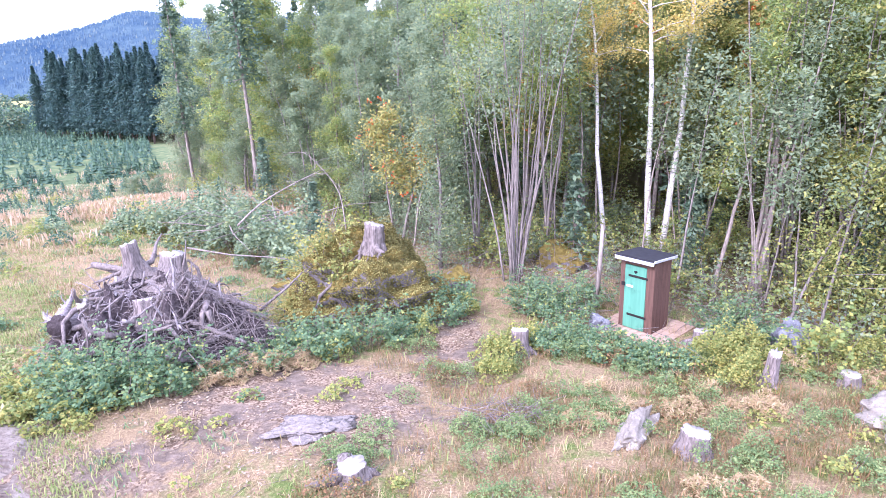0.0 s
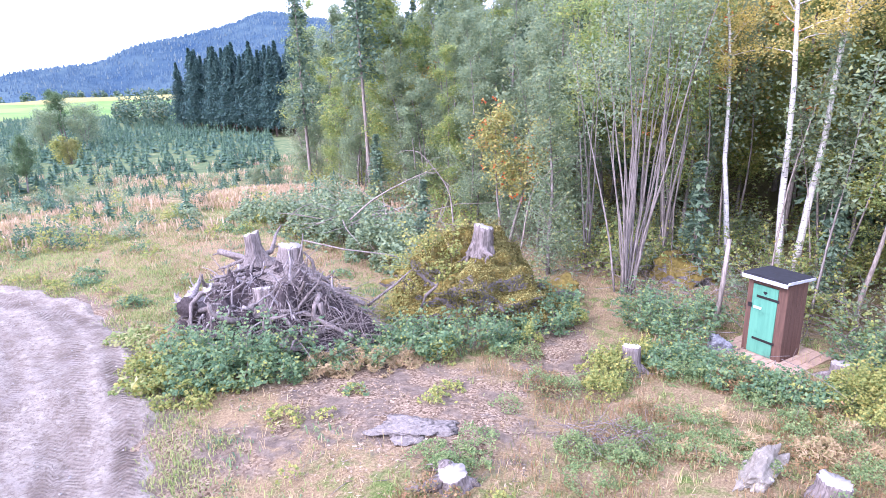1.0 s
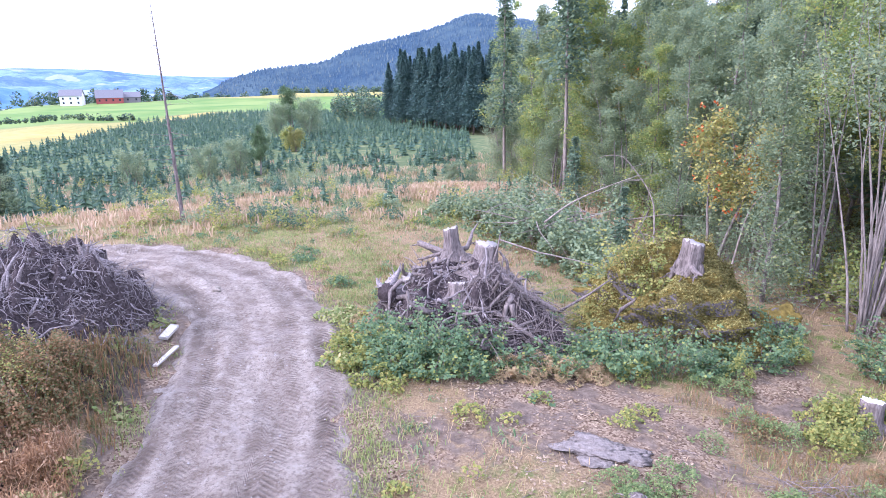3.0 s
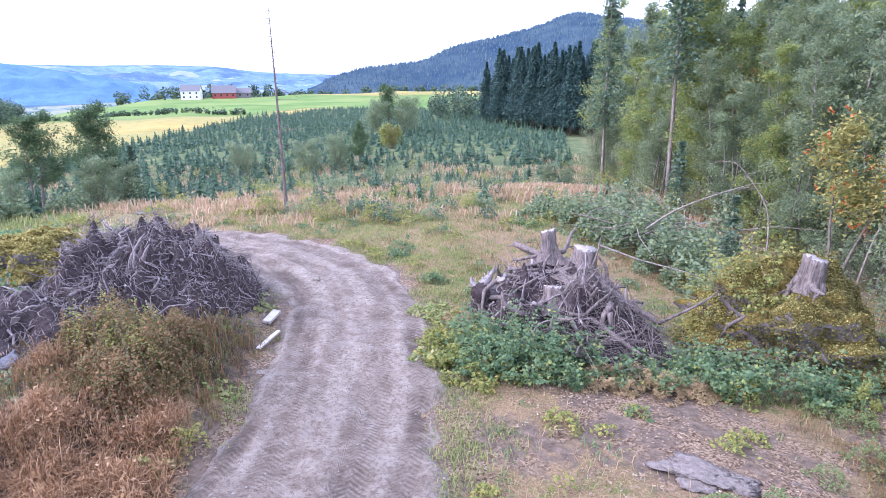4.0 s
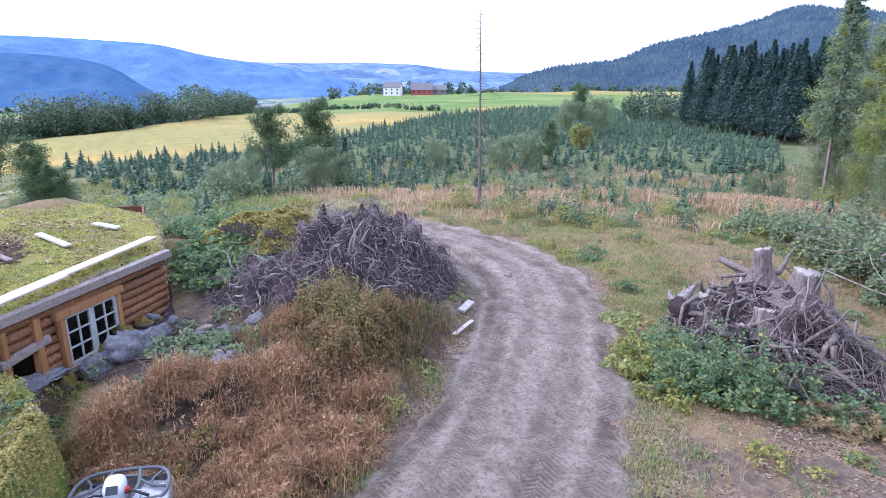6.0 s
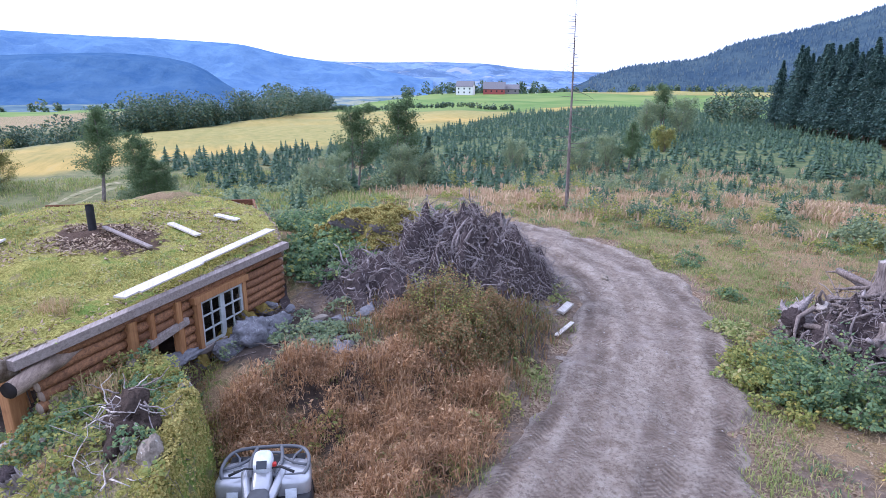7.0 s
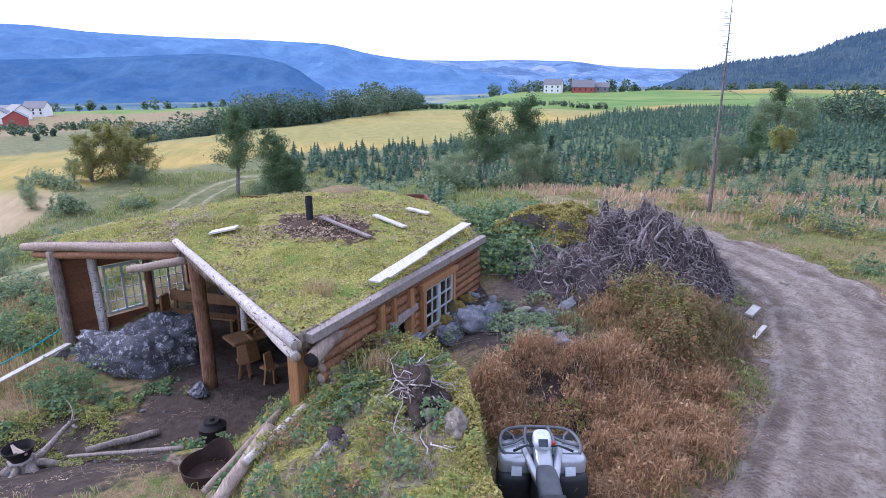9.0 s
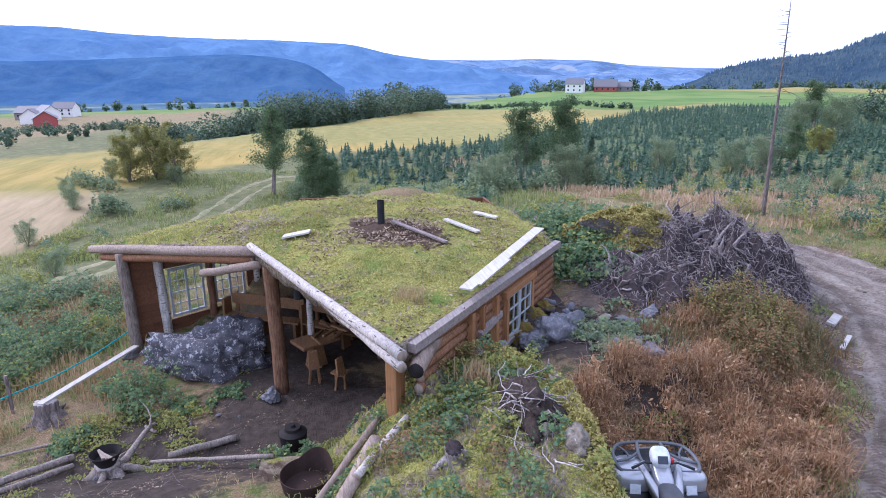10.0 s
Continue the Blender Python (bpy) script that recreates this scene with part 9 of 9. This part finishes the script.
blades("tall_dry_grass", "tall dry grass on the slope by the shelter", field(rg, 22000, (-60, -16, -30, 8), lambda x, y: np.maximum(sm(-9.6, -10.6, y), sm(-22.5, -24, x)) * sm(-0.6, 0.4, waves(x, y, 4, 1.0)) * (1 - zone_corn(x, y)) * sm(1.0, 2.0, from_line(x, y, lane))), 0.36, M_GRASS, 45, 0.022, 0.6, 4, 0.15)
blades("tall_dry_grass", "pale dry grass on the slope by the shelter", field(rg, 5200, (-26, -14, -20, -9.6), lambda x, y: sm(-0.5, 0.4, waves(x, y, 2.6, 5.0))), 0.5, M_STRAW, 451, 0.008, 0.6, 5, 0.12)
roof_spots = np.concatenate([np.stack([p[:, 0], p[:, 1], p[:, 2]], 1) for p in [rv[3:59].reshape(-1, 3)[rg.integers(0, 56 * len(edge), 9000)]]])
roof_spots = roof_spots[(bump(roof_spots[:, 0], roof_spots[:, 1], -15.15, -3.6, 1.7, 1.2, 35) < 0.4) & (waves(roof_spots[:, 0], roof_spots[:, 1], 2.1, 1.0) > -0.15)]
blades("roof_grass", "short grass growing on the turf roof", roof_spots, 0.07, M_WEED, 46, 0.008, 0.8, 3, 0.07)
moss_spots = rv[3:59].reshape(-1, 3)[rg.integers(0, 56 * len(edge), 16000)] + np.concatenate([rg.normal(size=(16000, 2)) * 0.08, rg.uniform(0, 0.03, (16000, 1))], 1)
moss_spots = moss_spots[(bump(moss_spots[:, 0], moss_spots[:, 1], -15.15, -3.6, 1.7, 1.2, 35) < 0.45) & (waves(moss_spots[:, 0], moss_spots[:, 1], 1.3, 3.0) > -0.3)]
V, F = sprays(rg, moss_spots, 0.04, 1.4, 1.0)
tagged(new("roof_moss", raw_mesh("roof_moss", V, F, M_MOSSY)), "yellow moss tufts over the turf roof", "moss", kind="stuff")
roof_bits = rv[3:60].reshape(-1, 3)[rg.integers(0, 57 * len(edge), 15000)] + np.concatenate([rg.normal(size=(15000, 2)) * 0.07, rg.uniform(0.0, 0.025, (15000, 1))], 1)
patchy_bits = waves(roof_bits[:, 0], roof_bits[:, 1], 1.6, 6.0)
V, F = sprays(rg, roof_bits[patchy_bits > 0.12], 0.035, 2.6, 1.2)
tagged(new("roof_litter", raw_mesh("roof_litter", V, F, M_CHIPS)), "brown dead moss and litter patches on the turf roof", "litter", kind="stuff")
V, F = sprays(rg, roof_bits[patchy_bits < -0.5], 0.042, 1.6, 0.9)
tagged(new("roof_clover", raw_mesh("roof_clover", V, F, M_GRASS)), "small green plants in the turf roof", "plants", kind="stuff")
blades("roof_tuft", "tall wiry grass tuft near the roof corner", [(-10.9 - 0.5 * rg.random(), -3.35 - 0.45 * rg.random(), 1.70) for _ in range(110)], 0.34, M_STRAW, 47, 0.006, 0.5, 5, 0.05)
blades("dry_weed_tuft", "dry pale weed tuft by the opening", [(-9.6 + 0.16 * rg.normal(), -2.75 + 0.13 * rg.normal(), top_at(-9.6, -2.75) - 0.03) for _ in range(70)], 0.45, M_STRAW, 48, 0.010, 0.35, 5, 0.05)
blades("mound_grass", "thin grass and moss tufts on the mound", field(rg, 2600, (-12, -4.6, -5.4, -1.2), lambda x, y: np.ones_like(x), lambda x, y: np.maximum(mound_top(x, y), height(x, y))), 0.10, M_WEED, 49, 0.009, 0.9, 4, 0.05)

# dead bracken and rusty weeds between the mound and the track
fern_zone = lambda x, y: sm(1.1, 0.75, ((x + 9.1) * 0.6 + (y - 1.2) * 0.8) ** 2 / 3.6 + ((x + 9.3) * 0.8 - (y - 1.3) * 0.6) ** 2 / 6.5) * off_road(x, y) * (1 - sm(-10.15, -10.6, x + 0.35 * waves(x, y, 0.9, 4.0)) * sm(2.0, 1.4, y))
fern_edge = lambda x, y: np.maximum(fern_zone(x, y), sm(1.1, 0.7, ((x + 9.2) / 1.1) ** 2 + ((y + 0.35) / 1.0) ** 2) * sm(-10.4, -10.0, x) * np.where(y < 0.1, sm(-8.45, -8.75, x), 1.0) * sm(-0.05, 0.1, y - mound_side(x)))
clumps = lambda x, y: 0.35 + 0.85 * sm(-0.5, 0.7, waves(x, y, 1.25, 2.0) + 0.5 * waves(x, y, 0.5, 1.0))
thin_spots = lambda x, y: fern_edge(x, y) * sm(-1.0, -0.35, waves(x, y, 1.25, 2.0) + 0.6 * waves(x, y, 0.6, 5.0))
fz = lambda x, y: height(x, y) + 0.02 + 0.34 * np.maximum(0, waves(x, y, 1.5, 1.0)) + 0.12 * np.maximum(0, waves(x, y, 0.6, 3.0))
blades("dead_bracken", "collapsed rust-brown dead bracken", field(rg, 15000, (-13.5, -5, -1.5, 5), thin_spots, fz), 0.30, M_FERN, 51, 0.006, 1.0, 6, 0.10, "bracken", 0.25, clumps)
blades("dead_bracken", "collapsed rust-brown dead bracken", field(rg, 7000, (-13.5, -5, -1.5, 5), thin_spots, fz), 0.40, M_FERN, 52, 0.0055, 0.8, 8, 0.07, "bracken", 0.0, clumps)
crumbs = field(rg, 26000, (-13.5, -5, -1.5, 5), thin_spots, fz)
crumbs[:, 2] += rg.uniform(0, 0.34, len(crumbs)) * clumps(crumbs[:, 0], crumbs[:, 1])
V, F = sprays(rg, crumbs, 0.035, 2.2, 0.3)
tagged(new("bracken_leaves", raw_mesh("bracken_leaves", V, F, M_FERN)), "crumpled dead bracken leaves", "bracken", kind="stuff")
thicket("bracken_herbs", "green herbs among dead bracken at the track's edge", [(-8.1 + 0.35 * k * math.cos(k), 1.0 + 0.3 * k * math.sin(1.3 * k), 0.3, 0.25) for k in range(7)] + [(-9.0, 3.3, 0.35, 0.3), (-7.4, 0.9, 0.3, 0.2), (-7.9, 1.9, 0.35, 0.25)], M_WEED, 0.045, 1000, 56, "herbs")
blades("rusty_weeds", "tall rust-and-green weeds below the root heap", field(rg, 5200, (-14, -9, 1.0, 6.2), lambda x, y: np.maximum(bump(x, y, -11.2, 3.0, 1.4, 1.0, 30), 0.55 * bump(x, y, -11.4, 4.7, 1.9, 0.7, 135)) * off_road(x, y)), 0.36, M_RUSTWEED, 53, 0.009, 0.6, 5, 0.06, "weeds")
thicket("rusty_weeds", "tall rust-and-green weeds below the root heap", [(-11.5, 3.3, 0.9, 0.75), (-10.9, 3.6, 0.6, 0.6), (-12.2, 2.8, 0.6, 0.5), (-10.7, 2.9, 0.7, 0.45), (-11.2, 2.5, 0.6, 0.4), (-10.4, 3.5, 0.6, 0.7), (-10.0, 2.9, 0.5, 0.5), (-11.1, 4.3, 0.5, 0.4), (-11.7, 4.5, 0.5, 0.4), (-10.7, 4.2, 0.35, 0.3)], M_RUSTWEED, 0.032, 3400, 54)
thicket("weed_shoots", "olive-green shoots in the tall weeds below the root heap", [(-11.5, 3.2, 0.8, 0.82), (-10.9, 3.4, 0.6, 0.66), (-11.9, 2.9, 0.6, 0.6), (-11.2, 3.9, 0.5, 0.5), (-10.6, 3.3, 0.5, 0.55)], M_WEED, 0.03, 900, 541, "weeds")
thicket("verge_herbs", "bright green herbs at the track's edge", [(-10.2, 4.5, 0.35, 0.2), (-13.6, 7.1, 0.35, 0.14), (-14.3, 7.3, 0.4, 0.2), (-12.4, 5.75, 0.3, 0.12), (-8.7, 2.7, 0.35, 0.22), (-9.1, 3.2, 0.3, 0.2), (-8.3, 2.2, 0.3, 0.18), (-10.4, 9.9, 0.6, 0.25), (-9.8, 9.6, 0.4, 0.25), (-8.5, 8.0, 0.4, 0.25)], M_GRASS, 0.07, 620, 55, stalks=False)

# wood chips and leaf litter on the worn earth
def litter(name, label, at, size, mat, seed):
    rng = np.random.default_rng(seed)
    V, F = sprays(rng, at + np.array([0, 0, 0.012]), size, 2.0, 6.0)
    return tagged(new(name, raw_mesh(name, V, F, mat)), label, "litter", kind="stuff")


chip_zone = lambda x, y: np.clip(np.maximum.reduce([bump(x, y, -4.2, 9.3, 4.2, 2.4, -20), bump(x, y, -1.6, 13.2, 1.4, 3.2, 15), bump(x, y, -6.3, 6.6, 2.8, 1.3, 40)]) * sm(-0.9, 0.4, waves(x, y, 1.6, 2.0)), 0, 1) * off_road(x, y)
litter("wood_chips", "brown wood chips and bark litter on bare earth", field(rg, 52000, (-11, 3, 4, 17), chip_zone), 0.032, M_CHIPS, 61)
litter("leaf_litter", "fallen brown leaves at the wood's edge", field(rg, 16000, (-14, 12, 12, 26), lambda x, y: sm(-2, 1.5, into_wood(x, y)) * 0.9), 0.07, M_CHIPS, 62)
yard_zone = lambda x, y: np.clip(np.maximum(bump(x, y, -13.4, -8.0, 3.2, 2.4, 20), bump(x, y, -11.4, -9.2, 2.4, 1.6, 20)) * sm(-0.7, 0.4, waves(x, y, 1.2, 5.0)), 0, 1)
litter("yard_litter", "bark crumbs and dead leaves trodden into the yard", field(rg, 15000, (-17, -8.6, -12, -5), lambda x, y: 0.6 * yard_zone(x, y)), 0.024, M_CHIPS, 63)
sticks("twigs", "dry grey twigs lying about the yard", np.random.default_rng(64), 330, disc(-12.9, -8.6, 3.0, 2.2, 20), height, 0.36, 0.006, M_STICK, 0.04, 0.14, "twigs", 0.02)
thicket("yard_herbs", "low green plants sprouting in the yard", [(-13.0 + 1.5 * rg.normal(), -8.9 + 1.1 * rg.normal(), rg.uniform(0.12, 0.3), rg.uniform(0.05, 0.16)) for _ in range(40)], M_WEED, 0.035, 1000, 65, "herbs")
for k in range(22):
    x, y = -13.0 + 1.6 * rg.normal(), -8.2 + 1.1 * rg.normal()
    stn = tagged(new("stone", rock_mesh("stone", tuple(rg.uniform(0.025, 0.07, 3)), 380 + k, M_GREY_ROCK, 0.25, 0.4, 3)), "small grey stone trodden into the yard", "stone", "stones on the yard")
    stn.matrix_basis = pose(x, y, on_ground(x, y) + 0.012, 0, 0, 47 * k)
sprink = plain("pale_gravel", (0.36, 0.33, 0.31), 0.9, 0, 0.2, 0.3)
gv = field(rg, 5200, (-24, 0, -4, 13), lambda x, y: sm(2.1, 1.2, from_line(x, y, road_line)) * 0.8, lambda x, y: height(x, y) + 0.045)
gb = np.array([[-1, -1, 0], [1, -1, 0], [1, 1, 0], [-1, 1, 0], [0, 0, 0.9]], float)
gs = rg.uniform(0.006, 0.018, (len(gv), 1, 1)) * rg.uniform(0.7, 1.3, (len(gv), 1, 3))
gt = rg.uniform(0, 6.283, len(gv))
gq = gb[None] * gs
gq = np.stack([gq[..., 0] * np.cos(gt)[:, None] - gq[..., 1] * np.sin(gt)[:, None], gq[..., 0] * np.sin(gt)[:, None] + gq[..., 1] * np.cos(gt)[:, None], gq[..., 2]], -1) + gv[:, None]
gi = np.arange(len(gv))[:, None] * 5
gf = np.concatenate([gi + np.array([[a, b, 4]]) for a, b in ((0, 1), (1, 2), (2, 3), (3, 0))])
tagged(new("gravel", raw_mesh("gravel", gq.reshape(-1, 3), gf, sprink)), "loose pale gravel scattered on the track", "gravel", kind="stuff")

ledge = tagged(new("mossy_rock", rock_mesh("mossy_rock", (2.0, 1.2, 0.85), 15, M_MOSS_ROCK, 0.4, 0.45, 5)), "moss-grown rock ledge behind the root heap", "rock")
ledge.matrix_basis = pose(-15.9, 2.9, float(height(-15.9, 2.9)) + 0.02, 0, 0, 75)

for k in range(26):
    x, y = -11.7 + 1.3 * rg.normal() * 0.7, 0.55 + 0.75 * rg.normal() * 0.7
    stn = tagged(new("stone", rock_mesh("stone", tuple(rg.uniform(0.06, 0.17, 3) * np.array([1.2, 1.0, 0.8])), 300 + k, M_GREY_ROCK if k % 3 else M_WHITE_ROCK, 0.25, 0.4, 3)), "grey rubble stone lying in the dark soil", "stone", "rubble by the shelter wall")
    stn.matrix_basis = pose(x, y, float(height(x, y)) + 0.03, 0, 0, 47 * k)
thicket("soil_herbs", "pale grey-green herbs on the dark soil", [(-11.6 + 0.7 * rg.normal(), 0.6 + 0.6 * rg.normal(), rg.uniform(0.14, 0.3), rg.uniform(0.08, 0.24)) for _ in range(34)], M_BUSH, 0.05, 1100, 57, "herbs")
thicket("bank_moss", "yellow moss and low plants over the bank", [(-15.6 + 0.8 * rg.normal(), 2.7 + 0.8 * rg.normal(), rg.uniform(0.25, 0.6), 0.12) for _ in range(20)], M_MOSSY, 0.04, 1500, 58, "moss", False)
fur("moss", "bright yellow moss over the rock ledge", ledge, 15000, 0.045, M_MOSSY, 91, lambda p, n: n.z > -0.3 and waves(p.x + p.z, p.y, 0.8, 2.0) > -0.55)
for k in range(16):
    x, y = -9.0 + 1.5 * rg.normal(), -2.5 + 0.8 * rg.normal()
    if -11 < x < -5.6 and -4.6 < y < -1.5:
        stn = tagged(new("stone", rock_mesh("stone", tuple(rg.uniform(0.05, 0.12, 3)), 340 + k, M_WHITE_ROCK, 0.25, 0.4, 3)), "pale stone lying in moss on the mound", "stone", "stones on the mound")
        stn.matrix_basis = pose(x, y, top_at(x, y) + 0.02, 0, 0, 47 * k)
for k in range(6):
    x, y, z = wall_at(3.0 + 0.46 * k, 0.0, 0.22 + 0.08 * math.sin(k * 2.1))
    stn = tagged(new("foundation_stone", rock_mesh("foundation_stone", (0.26, 0.18, 0.2 + 0.05 * math.sin(k)), 380 + k, M_MOSS_ROCK, 0.3, 0.5, 4)), "moss-grown foundation stone under the log wall", "stone", "foundation stones")
    stn.matrix_basis = pose(x, y, max(top_at(x, y), 0.0) + 0.02, 0, 0, 49 + 20 * math.sin(k))
